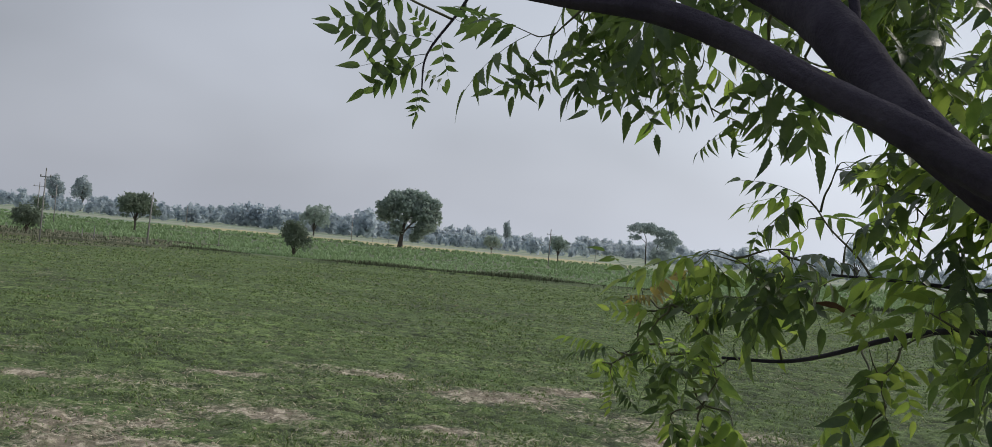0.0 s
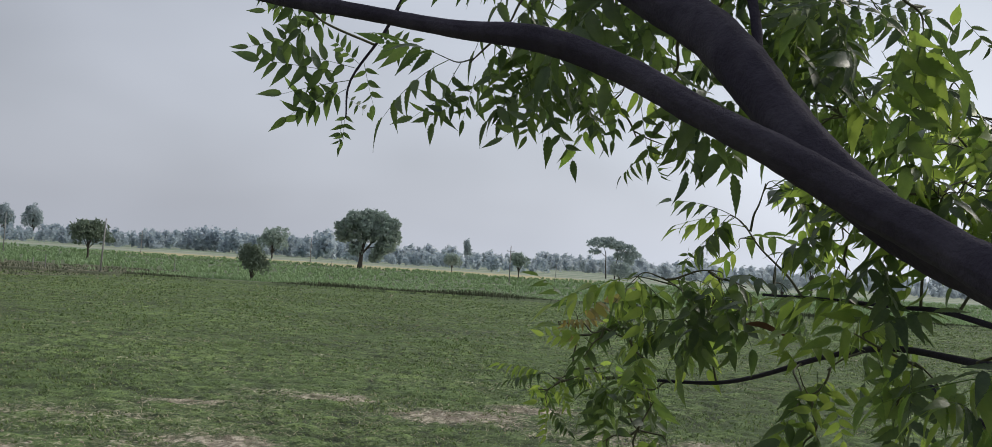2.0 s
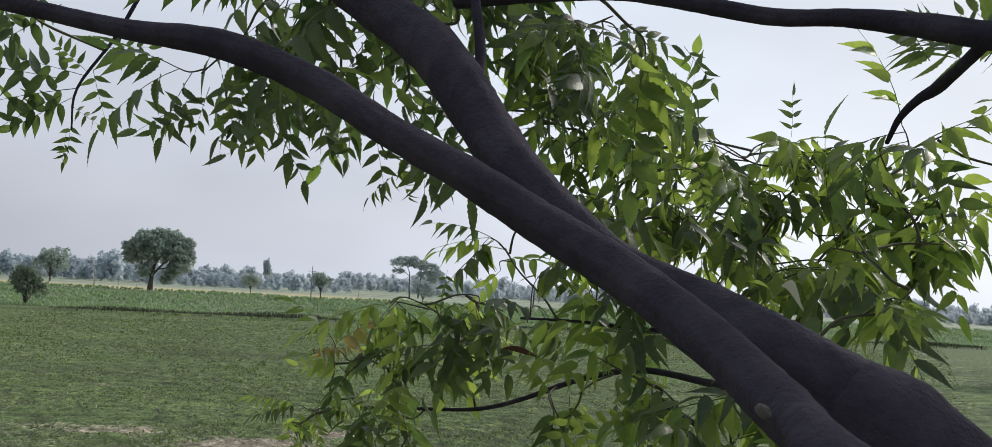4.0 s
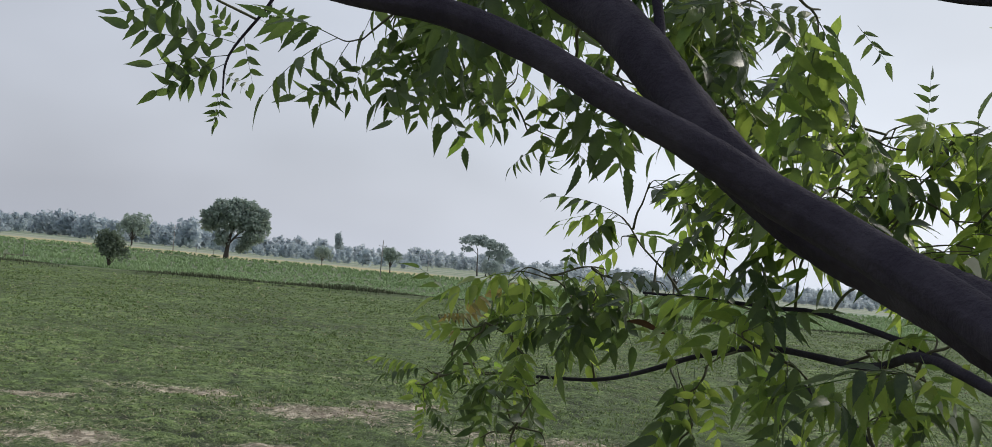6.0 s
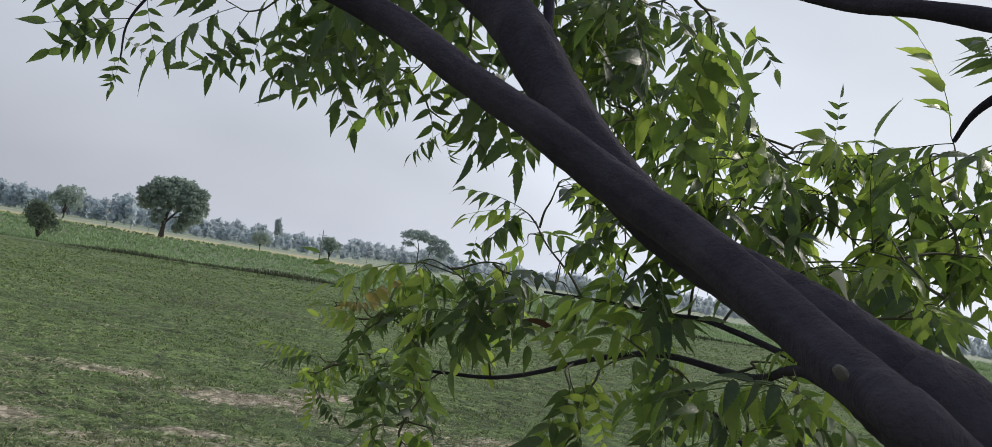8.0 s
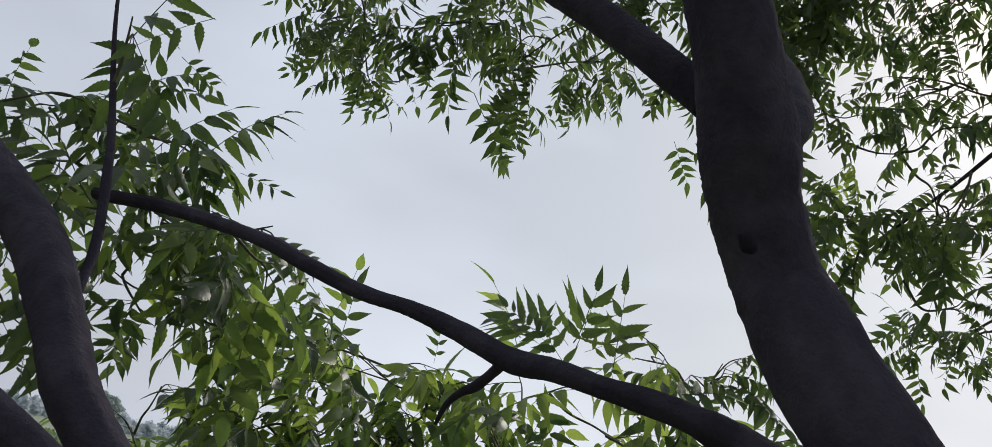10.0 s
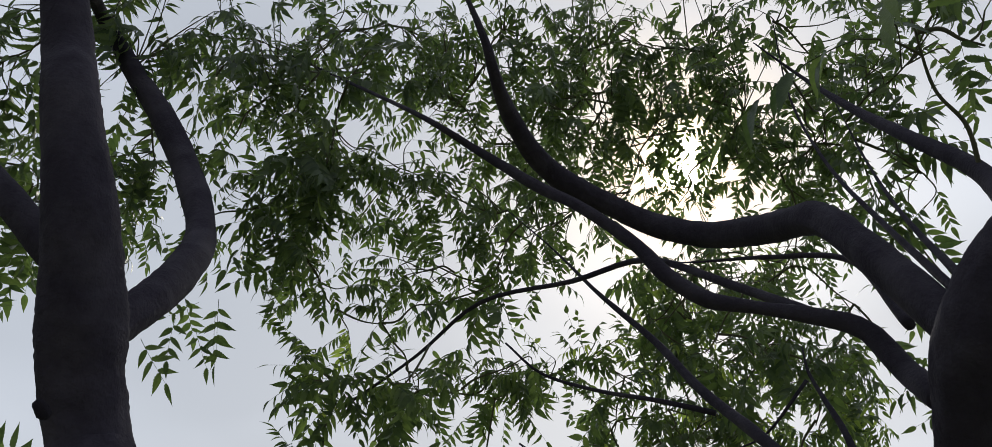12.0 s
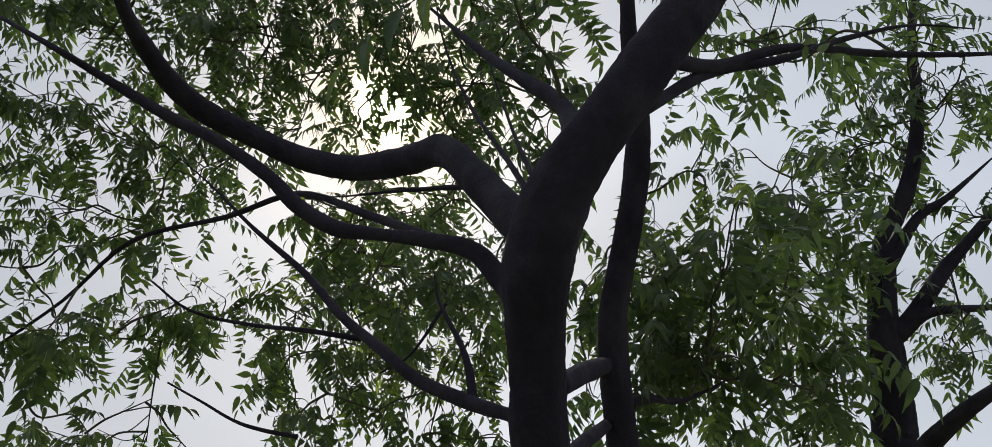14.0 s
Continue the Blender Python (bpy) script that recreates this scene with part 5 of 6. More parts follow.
spray(neem, (2.115, -0.154, 5.18), (2.277, -0.284, 5.195), (0.13, 0.35, 0.04), 92, 21, size=0.67)
spray(neem, (2.763, 0.783, 5.911), (2.559, 0.664, 5.905), (0.10, 0.30, 0.04), 65, 19, size=0.63)
spray(neem, (2.559, 0.664, 5.905), (2.628, 0.518, 5.89), (0.10, 0.30, 0.04), 69, 16, size=0.63)
spray(neem, (2.437, 0.839, 6.064), (2.503, 1.068, 6.091), (0.13, 0.30, 0.06), 57, 19, size=0.63)
spray(neem, (2.49, 1.022, 6.086), (2.373, 1.084, 5.954), (0.15, 0.35, 0.08), 58, 32, size=0.63)
spray(neem, (2.396, 1.072, 5.98), (2.241, 1.071, 6.155), (0.22, 0.40, 0.12), 56, 54, size=0.63)
spray(neem, (2.241, 1.071, 6.155), (2.316, 1.174, 6.24), (0.16, 0.35, 0.08), 52, 32, size=0.63)
spray(neem, (1.299, 1.815, 4.866), (1.115, 1.689, 4.956), (0.07, 0.25, 0.07), 26, 8, young=0.6, size=0.95)
spray(neem, (1.115, 1.689, 4.956), (0.971, 1.75, 4.965), (0.11, 0.30, 0.07), 20, 14, young=0.4, size=0.95)
spray(neem, (0.971, 1.75, 4.965), (0.943, 1.82, 5.003), (0.09, 0.30, 0.07), 15, 8, size=0.95)
spray(neem, (1.645, 1.326, 6.046), (1.762, 1.363, 6.254), (0.12, 0.30, 0.07), 37, 22, size=0.63)
spray(neem, (1.762, 1.363, 6.254), (1.824, 1.265, 6.305), (0.15, 0.35, 0.05), 40, 29, size=0.63)
spray(neem, (1.824, 1.265, 6.305), (1.948, 1.255, 6.402), (0.16, 0.35, 0.06), 44, 13, size=0.63)
spray(neem, (1.948, 1.255, 6.402), (2.117, 1.228, 6.404), (0.20, 0.35, 0.11), 47, 51, size=0.63)
spray(neem, (1.88, 1.465, 4.982), (2.119, 1.491, 4.976), (0.08, 0.15, 0.07), 53, 16, size=0.63)
spray(neem, (2.148, -0.04, 5.36), (2.231, -0.042, 5.589), (0.04, 0.20, 0.07), 85, 13, size=0.67)
spray(neem, (2.231, -0.042, 5.589), (2.231, -0.144, 5.615), (0.04, 0.20, 0.07), 87, 13, size=0.67)
spray(neem, (2.19, -0.041, 5.475), (2.368, 0.11, 5.473), (0.04, 0.20, 0.07), 79, 11, young=0.12, size=0.67)
spray(neem, (1.849, -0.475, 5.546), (2.037, -0.276, 5.755), (0.05, 0.30, 0.04), 91, 14, size=0.67)
spray(neem, (2.037, -0.276, 5.755), (2.11, -0.392, 5.815), (0.08, 0.30, 0.04), 96, 19, size=0.67)
spray(neem, (2.074, -0.334, 5.785), (2.195, -0.16, 5.877), (0.06, 0.30, 0.05), 87, 16, size=0.67)
spray(neem, (2.279, 1.123, 6.197), (2.033, 1.171, 6.203), (0.13, 0.35, 0.07), 47, 26, size=0.63)
spray(neem, (2.082, 1.161, 6.202), (2.03, 0.994, 6.361), (0.15, 0.35, 0.05), 50, 29, size=0.63)
spray(neem, (2.628, 0.518, 5.89), (2.82, 0.456, 6.039), (0.15, 0.30, 0.08), 76, 22, size=0.59)
spray(neem, (3.046, 0.645, 5.799), (3.087, 0.47, 5.669), (0.12, 0.30, 0.08), 77, 16, size=0.59)
spray(neem, (3.087, 0.47, 5.669), (2.995, 0.466, 5.62), (0.08, 0.25, 0.08), 75, 19, young=0.3, size=0.59)
spray(neem, (2.995, 0.466, 5.62), (2.771, 0.468, 5.633), (0.12, 0.30, 0.07), 74, 13, size=0.59)
spray(neem, (2.771, 0.468, 5.633), (2.779, 0.384, 5.674), (0.07, 0.30, 0.07), 75, 13, size=0.59)
spray(neem, (2.883, 0.467, 5.627), (2.799, 0.489, 5.51), (0.05, 0.20, 0.10), 71, 16, young=0.12, size=0.63)
spray(neem, (2.799, 0.489, 5.51), (2.992, 0.613, 5.455), (0.09, 0.30, 0.06), 70, 22, young=0.3, size=0.59)
spray(neem, (2.523, 1.059, 5.634), (2.78, 1.081, 5.622), (0.15, 0.30, 0.08), 63, 19, size=0.59)
spray(neem, (2.78, 1.081, 5.622), (2.84, 1.056, 5.469), (0.13, 0.30, 0.04), 64, 13, size=0.59)
spray(neem, (2.368, 0.11, 5.473), (2.425, 0.141, 5.27), (0.04, 0.20, 0.04), 78, 10, size=0.67)
spray(neem, (2.414, 1.172, 5.531), (2.455, 1.212, 5.324), (0.14, 0.25, 0.06), 59, 13, size=0.63)
spray(neem, (2.455, 1.212, 5.324), (2.326, 1.31, 5.284), (0.09, 0.30, 0.09), 57, 19, size=0.63)
spray(neem, (1.422, 1.307, 5.679), (1.378, 1.606, 5.639), (0.05, 0.10, 0.05), 26, 10, size=0.63)
spray(neem, (1.378, 1.606, 5.639), (1.402, 1.792, 5.788), (0.10, 0.20, 0.04), 29, 26, size=0.63)
spray(neem, (1.39, 1.699, 5.713), (1.477, 1.829, 5.643), (0.04, 0.10, 0.04), 30, 10, size=0.63)
spray(neem, (1.433, 1.764, 5.678), (1.612, 1.683, 5.751), (0.10, 0.20, 0.06), 36, 22, size=0.63)
spray(neem, (1.402, 1.792, 5.788), (1.211, 2.009, 5.776), (0.13, 0.20, 0.04), 21, 32, size=0.63)
spray(neem, (1.211, 2.009, 5.776), (1.197, 2.064, 5.673), (0.06, 0.12, 0.04), 20, 13, size=0.63)
spray(neem, (1.2, 2.053, 5.694), (1.144, 1.918, 5.666), (0.12, 0.20, 0.04), 16, 22, size=0.63)
spray(neem, (1.144, 1.918, 5.666), (1.054, 1.868, 5.825), (0.13, 0.25, 0.06), 14, 26, size=0.63)
single_leaf(neem, (0.058, 2.198, 5.029), (-0.074, 2.176, 4.939))
single_leaf(neem, (0.055, 2.192, 5.06), (-0.144, 2.14, 5.071))
single_leaf(neem, (-0.015, 2.101, 5.109), (-0.141, 2.087, 5.074))
single_leaf(neem, (0.077, 2.203, 5.011), (0.134, 2.244, 4.974), size=0.6)
single_leaf(neem, (0.07, 2.211, 4.962), (0.065, 2.221, 4.886), size=0.6)
single_leaf(neem, (0.103, 2.172, 5.076), (0.031, 2.153, 5.134))
single_leaf(neem, (0.143, 2.116, 5.108), (0.199, 2.125, 5.082))
single_leaf(neem, (0.326, 1.887, 4.993), (0.21, 1.872, 4.915))
single_leaf(neem, (0.346, 1.853, 5.006), (0.321, 1.852, 4.905))
single_leaf(neem, (0.365, 1.827, 5.025), (0.399, 1.827, 4.903))
single_leaf(neem, (0.461, 1.591, 4.923), (0.365, 1.594, 4.851))
single_leaf(neem, (0.452, 1.594, 4.913), (0.503, 1.581, 4.814))
single_leaf(neem, (0.505, 1.572, 4.933), (0.54, 1.569, 4.849))
single_leaf(neem, (0.436, 1.633, 4.938), (0.423, 1.628, 4.856))
single_leaf(neem, (0.582, 1.528, 4.914), (0.598, 1.519, 4.812))
single_leaf(neem, (0.599, 1.524, 4.914), (0.67, 1.499, 4.812))
single_leaf(neem, (0.559, 1.552, 4.925), (0.543, 1.545, 4.866))
single_leaf(neem, (0.334, 1.861, 4.967), (0.247, 1.843, 4.913))
single_leaf(neem, (0.408, 1.782, 5.02), (0.383, 1.8, 4.918))
single_leaf(neem, (0.912, 1.268, 4.999), (0.936, 1.233, 4.945))
single_leaf(neem, (0.857, 1.364, 4.98), (0.899, 1.361, 4.91))
single_leaf(neem, (1.121, 1.89, 4.548), (1.156, 1.859, 4.424))
single_leaf(neem, (1.027, 1.932, 4.51), (1.023, 1.913, 4.356))
single_leaf(neem, (0.696, 2.284, 4.382), (0.677, 2.27, 4.271))
single_leaf(neem, (0.792, 2.264, 4.393), (0.814, 2.237, 4.26))
single_leaf(neem, (0.642, 2.308, 4.516), (0.522, 2.325, 4.518), young=True)
single_leaf(neem, (0.623, 2.302, 4.416), (0.517, 2.309, 4.357), young=True)
single_leaf(neem, (0.83, 2.166, 4.736), (0.819, 2.171, 4.653))
single_leaf(neem, (1.185, 1.048, 4.976), (1.159, 0.977, 5.048))
single_leaf(neem, (1.173, 1.095, 4.984), (1.112, 1.126, 5.028))
single_leaf(neem, (1.195, 1.077, 4.984), (1.168, 1.11, 5.03))
single_leaf(neem, (1.2, 1.049, 4.976), (1.229, 0.986, 5.002))
single_leaf(neem, (0.874, 1.568, 5.198), (0.949, 1.53, 5.179))
single_leaf(neem, (0.951, 1.624, 5.125), (1.077, 1.586, 5.093))
single_leaf(neem, (1.285, 2.011, 5.028), (1.289, 1.971, 5.199))
single_leaf(neem, (1.47, 1.915, 5.039), (1.467, 1.894, 5.143))
single_leaf(neem, (1.515, 1.382, 5.041), (1.538, 1.379, 4.966))
single_leaf(neem, (1.561, 1.336, 5.049), (1.593, 1.328, 4.957))
single_leaf(neem, (1.686, 1.351, 5.058), (1.75, 1.29, 5.018))
single_leaf(neem, (1.728, 1.301, 5.065), (1.778, 1.246, 5.043))
single_leaf(neem, (1.584, 1.995, 5.719), (1.619, 2.047, 5.576))
single_leaf(neem, (1.704, 1.518, 5.556), (1.766, 1.516, 5.459))
single_leaf(neem, (1.32, 1.018, 5.241), (1.348, 0.956, 5.16))
single_leaf(neem, (1.512, 1.184, 5.407), (1.476, 1.244, 5.37))
single_leaf(neem, (0.723, 1.311, 5.309), (0.617, 1.32, 5.229))
single_leaf(neem, (0.702, 1.336, 5.252), (0.753, 1.337, 5.228))
single_leaf(neem, (1.461, 1.859, 5.626), (1.526, 1.879, 5.497))
single_leaf(neem, (1.293, 1.905, 5.692), (1.31, 1.936, 5.609))
single_leaf(neem, (1.201, 1.967, 5.632), (1.216, 2.002, 5.533))
single_leaf(neem, (1.063, 2.005, 5.641), (1.02, 2.041, 5.582))
single_leaf(neem, (1.357, 0.915, 5.303), (1.377, 0.914, 5.213))
single_leaf(neem, (1.352, 0.943, 5.259), (1.369, 0.924, 5.207))
single_leaf(neem, (1.837, 1.189, 5.283), (1.868, 1.195, 5.17))
single_leaf(neem, (1.832, 1.239, 5.161), (1.869, 1.193, 5.064))
single_leaf(neem, (1.821, 1.15, 5.399), (1.771, 1.235, 5.34))
single_leaf(neem, (1.125, 0.964, 4.926), (1.064, 0.987, 5))
single_leaf(neem, (1.158, 0.94, 4.942), (1.136, 0.908, 5.041))
single_leaf(neem, (1.128, 0.842, 4.909), (1.232, 0.817, 4.939))
single_leaf(neem, (1.388, 1.832, 5.624), (1.508, 1.832, 5.48))
single_leaf(neem, (1.183, 1.918, 5.603), (1.218, 1.939, 5.518))
single_leaf(neem, (1.071, 1.952, 5.596), (1.006, 1.983, 5.555))
single_leaf(neem, (1.734, 1.294, 5.494), (1.784, 1.263, 5.466))
single_leaf(neem, (1.878, 1.184, 5.435), (1.846, 1.244, 5.309))
single_leaf(neem, (1.893, 1.226, 5.309), (1.908, 1.234, 5.146))
single_leaf(neem, (1.861, 1.275, 5.263), (1.886, 1.284, 5.154))
single_leaf(neem, (2.146, 1.259, 5.288), (2.114, 1.326, 5.197))
single_leaf(neem, (1.886, 0.81, 5.462), (1.896, 0.826, 5.419), size=0.7)
single_leaf(neem, (1.32, 0.863, 5.26), (1.337, 0.863, 5.167))
single_leaf(neem, (1.284, 0.895, 5.241), (1.281, 0.893, 5.186))
single_leaf(neem, (1.851, 1.235, 5.455), (1.894, 1.265, 5.283))
single_leaf(neem, (1.917, 1.173, 5.457), (1.891, 1.212, 5.425))
single_leaf(neem, (1.969, 1.128, 5.443), (1.97, 1.174, 5.338))
single_leaf(neem, (2.341, 1.109, 5.573), (2.431, 1.044, 5.466))
single_leaf(neem, (2.422, 0.962, 5.616), (2.486, 0.872, 5.595))
single_leaf(neem, (1.37, -0.075, 5.429), (1.381, -0.075, 5.367))
single_leaf(neem, (1.405, -0.087, 5.387), (1.362, -0.119, 5.398))
single_leaf(neem, (1.419, -0.288, 5.293), (1.408, -0.241, 5.257))
single_leaf(neem, (1.424, -0.289, 5.285), (1.421, -0.239, 5.234))
single_leaf(neem, (1.447, -0.307, 5.34), (1.463, -0.349, 5.309))
single_leaf(neem, (1.904, 1.038, 5.355), (1.939, 1.064, 5.192))
single_leaf(neem, (1.93, 0.975, 5.428), (1.946, 1.001, 5.338))
single_leaf(neem, (1.537, -0.305, 5.175), (1.505, -0.237, 5.126))
single_leaf(neem, (1.558, -0.283, 5.125), (1.524, -0.233, 5.074))
single_leaf(neem, (2.243, 1.065, 5.49), (2.244, 1.116, 5.383))
single_leaf(neem, (2.398, 0.87, 5.449), (2.384, 0.95, 5.339))
single_leaf(neem, (1.129, 1.828, 4.532), (1.103, 1.83, 4.425))
single_leaf(neem, (1.144, 1.82, 4.528), (1.161, 1.802, 4.446))
single_leaf(neem, (1.134, 1.826, 4.533), (1.188, 1.791, 4.485))
single_leaf(neem, (1.019, 1.879, 4.493), (0.966, 1.885, 4.37), young=True)
single_leaf(neem, (1.03, 1.873, 4.483), (1.054, 1.846, 4.372), young=True)
single_leaf(neem, (1.048, 1.295, 4.607), (1.063, 1.253, 4.536), young=True)
single_leaf(neem, (1.061, 1.282, 4.562), (1.033, 1.269, 4.492), young=True)
single_leaf(neem, (1.145, 1.221, 4.721), (1.168, 1.178, 4.679), young=True)
single_leaf(neem, (1.006, 1.41, 4.886), (1.026, 1.41, 4.81), young=True)
single_leaf(neem, (0.094, 2.204, 5.073), (-0.067, 2.164, 5.1))
single_leaf(neem, (0.083, 2.207, 5.047), (-0.097, 2.175, 5.002))
single_leaf(neem, (0.039, 2.122, 5.161), (-0.106, 2.109, 5.06))
single_leaf(neem, (0.075, 2.209, 5.028), (-0.048, 2.196, 4.942))
single_leaf(neem, (0.077, 2.216, 4.985), (0.069, 2.226, 4.897))
single_leaf(neem, (0.108, 2.202, 5.093), (0.136, 2.227, 4.972))
single_leaf(neem, (0.14, 2.148, 5.127), (0.233, 2.159, 5.126))
single_leaf(neem, (0.06, 2.119, 5.186), (-0.035, 2.113, 5.127))
single_leaf(neem, (0.007, 2.107, 5.19), (-0.111, 2.088, 5.149))
twig(neem, [(0.195, 2.129, 5.228), (0.153, 2.146, 5.141), (0.083, 2.207, 5.047), (0.077, 2.219, 4.966)], 0.0042)
twig(neem, [(1.12, 0.75, 4.3), (1.12, 1.05, 4.5), (1.118, 1.358, 4.597), (1.181, 1.61, 4.564), (1.163, 1.901, 4.563), (1.09, 2.037, 4.531), (0.991, 2.139, 4.474), (0.91, 2.19, 4.447), (0.802, 2.265, 4.436)], 0.009)
twig(neem, [(1.12, 0.75, 4.25), (1.19, 1.1, 4.45), (1.2, 1.4, 4.58), (1.154, 1.687, 4.638), (1.142, 1.859, 4.641), (1.089, 2.044, 4.644), (0.984, 2.133, 4.644)], 0.007)
twig(neem, [(1.577, 0.108, 5.24), (1.68, 0.27, 5.36), (1.858, 0.491, 5.525), (1.906, 0.663, 5.536), (1.925, 0.88, 5.536), (1.994, 1.085, 5.474), (1.929, 1.21, 5.349)], 0.007)
twig(neem, [(1.134, 1.768, 4.523), (1.19, 1.671, 4.472), (1.183, 1.548, 4.428)], 0.006)
spray(neem, (2.233, 0.824, 6.24), (2.18, 0.754, 6.148), (0.09, 0.2, 0.07), 65, 8, size=0.68)
spray(neem, (2.379, 0.736, 6.211), (2.288, 0.681, 6.241), (0.09, 0.2, 0.07), 69, 8, size=0.68)
spray(neem, (2.389, 0.502, 6.259), (2.286, 0.541, 6.162), (0.09, 0.2, 0.07), 73, 8, size=0.68)
spray(neem, (2.286, 0.541, 6.162), (2.349, 0.436, 6.14), (0.09, 0.2, 0.07), 76, 8, size=0.68)
spray(neem, (2.362, 0.715, 6.163), (2.319, 0.781, 6.136), (0.09, 0.2, 0.07), 66, 5, size=0.68)
spray(neem, (2.266, 0.3, 6.19), (2.348, 0.336, 6.186), (0.09, 0.2, 0.07), 79, 8, size=0.68)
spray(neem, (2.373, 0.343, 6.028), (2.344, 0.421, 5.978), (0.09, 0.2, 0.07), 77, 8, size=0.68)
spray(neem, (2.373, 0.343, 6.028), (2.338, 0.306, 6.043), (0.09, 0.2, 0.07), 80, 8, size=0.68)
spray(neem, (2.18, 0.754, 6.148), (2.037, 0.84, 6.072), (0.09, 0.2, 0.07), 61, 8, size=0.68)
spray(neem, (2.319, 0.781, 6.136), (2.274, 0.878, 6.114), (0.09, 0.2, 0.07), 63, 8, size=0.68)
spray(neem, (2.023, 0.569, 5.61), (2.178, 0.544, 5.653), (0.09, 0.2, 0.07), 72, 6, size=0.68)
spray(neem, (2.178, 0.544, 5.653), (2.23, 0.453, 5.637), (0.09, 0.2, 0.07), 75, 6, size=0.68)
spray(neem, (2.23, 0.453, 5.637), (2.246, 0.517, 5.547), (0.09, 0.2, 0.07), 73, 6, size=0.68)
spray(neem, (2.246, 0.517, 5.547), (2.297, 0.425, 5.521), (0.09, 0.2, 0.07), 76, 6, size=0.68)
spray(neem, (2.297, 0.425, 5.521), (2.335, 0.355, 5.495), (0.09, 0.2, 0.07), 79, 6, size=0.68)
spray(neem, (2.178, 0.544, 5.653), (2.191, 0.606, 5.569), (0.09, 0.2, 0.07), 70, 6, size=0.68)
spray(neem, (2.297, 0.425, 5.521), (2.299, 0.483, 5.461), (0.09, 0.2, 0.07), 75, 6, size=0.68)
spray(neem, (2.335, 0.355, 5.495), (2.367, 0.37, 5.396), (0.09, 0.2, 0.07), 78, 6, size=0.68)
spray(neem, (2.367, 0.37, 5.396), (2.373, 0.431, 5.311), (0.09, 0.2, 0.07), 77, 6, size=0.68)
spray(neem, (2.373, 0.431, 5.311), (2.334, 0.555, 5.265), (0.09, 0.2, 0.07), 73, 6, size=0.68)
spray(neem, (2.334, 0.555, 5.265), (2.279, 0.643, 5.302), (0.09, 0.2, 0.07), 70, 6, size=0.68)
spray(neem, (2.279, 0.643, 5.302), (2.255, 0.713, 5.253), (0.09, 0.2, 0.07), 67, 6, size=0.68)
spray(neem, (2.373, 0.431, 5.311), (2.385, 0.465, 5.219), (0.09, 0.2, 0.07), 76, 6, size=0.68)
spray(neem, (2.385, 0.465, 5.219), (2.422, 0.369, 5.209), (0.09, 0.2, 0.07), 79, 6, size=0.68)
spray(neem, (2.368, 0.11, 5.473), (2.416, 0.092, 5.466), (0.09, 0.2, 0.07), 87, 6, size=0.7)
spray(neem, (2.416, 0.092, 5.466), (2.415, 0.022, 5.496), (0.09, 0.2, 0.07), 89, 6, size=0.7)
spray(neem, (2.415, 0.022, 5.496), (2.424, -0.056, 5.5), (0.09, 0.2, 0.07), 92, 6, size=0.7)
spray(neem, (2.424, -0.056, 5.5), (2.447, -0.125, 5.455), (0.09, 0.2, 0.07), 94, 6, size=0.7)
spray(neem, (2.447, -0.125, 5.455), (2.472, -0.058, 5.364), (0.09, 0.2, 0.07), 92, 6, size=0.7)
spray(neem, (2.472, -0.058, 5.364), (2.485, 0.005, 5.296), (0.09, 0.2, 0.07), 90, 6, size=0.7)
spray(neem, (2.485, 0.005, 5.296), (2.504, -0.091, 5.262), (0.09, 0.2, 0.07), 93, 6, size=0.7)
spray(neem, (2.504, -0.091, 5.262), (2.492, -0.177, 5.326), (0.09, 0.2, 0.07), 95, 6, size=0.7)
spray(neem, (2.504, -0.091, 5.262), (2.517, -0.184, 5.228), (0.09, 0.2, 0.07), 95, 6, size=0.7)
spray(neem, (2.485, 0.005, 5.296), (2.511, -0.005, 5.197), (0.09, 0.2, 0.07), 90, 6, size=0.7)
spray(neem, (2.504, -0.091, 5.262), (2.525, -0.101, 5.176), (0.09, 0.2, 0.07), 93, 6, size=0.7)
spray(neem, (2.517, -0.184, 5.228), (2.508, -0.252, 5.268), (0.09, 0.2, 0.07), 97, 6, size=0.7)
spray(neem, (2.508, -0.252, 5.268), (2.482, -0.282, 5.36), (0.09, 0.2, 0.07), 98, 6, size=0.7)
spray(neem, (2.386, -0.386, 5.503), (2.431, -0.284, 5.504), (0.09, 0.2, 0.07), 99, 6, size=0.7)
spray(neem, (2.431, -0.284, 5.504), (2.45, -0.346, 5.446), (0.09, 0.2, 0.07), 100, 6, size=0.7)
spray(neem, (2.431, -0.284, 5.504), (2.407, -0.221, 5.562), (0.09, 0.2, 0.07), 97, 6, size=0.7)
spray(neem, (2.508, -0.252, 5.268), (2.523, -0.299, 5.202), (0.09, 0.2, 0.07), 99, 6, size=0.7)
spray(neem, (2.482, -0.282, 5.36), (2.496, -0.343, 5.304), (0.09, 0.2, 0.07), 100, 6, size=0.7)
spray(neem, (2.464, -0.245, 5.61), (2.684, -0.338, 5.792), (0.09, 0.2, 0.07), 99, 8, size=0.66)
spray(neem, (2.684, -0.338, 5.792), (2.674, -0.452, 5.796), (0.09, 0.2, 0.07), 102, 8, size=0.66)
spray(neem, (2.674, -0.452, 5.796), (2.633, -0.533, 5.856), (0.09, 0.2, 0.07), 104, 8, size=0.66)
spray(neem, (2.633, -0.533, 5.856), (2.607, -0.666, 5.859), (0.09, 0.2, 0.07), 108, 8, size=0.66)
spray(neem, (2.607, -0.666, 5.859), (2.547, -0.731, 5.938), (0.09, 0.2, 0.07), 110, 8, size=0.66)
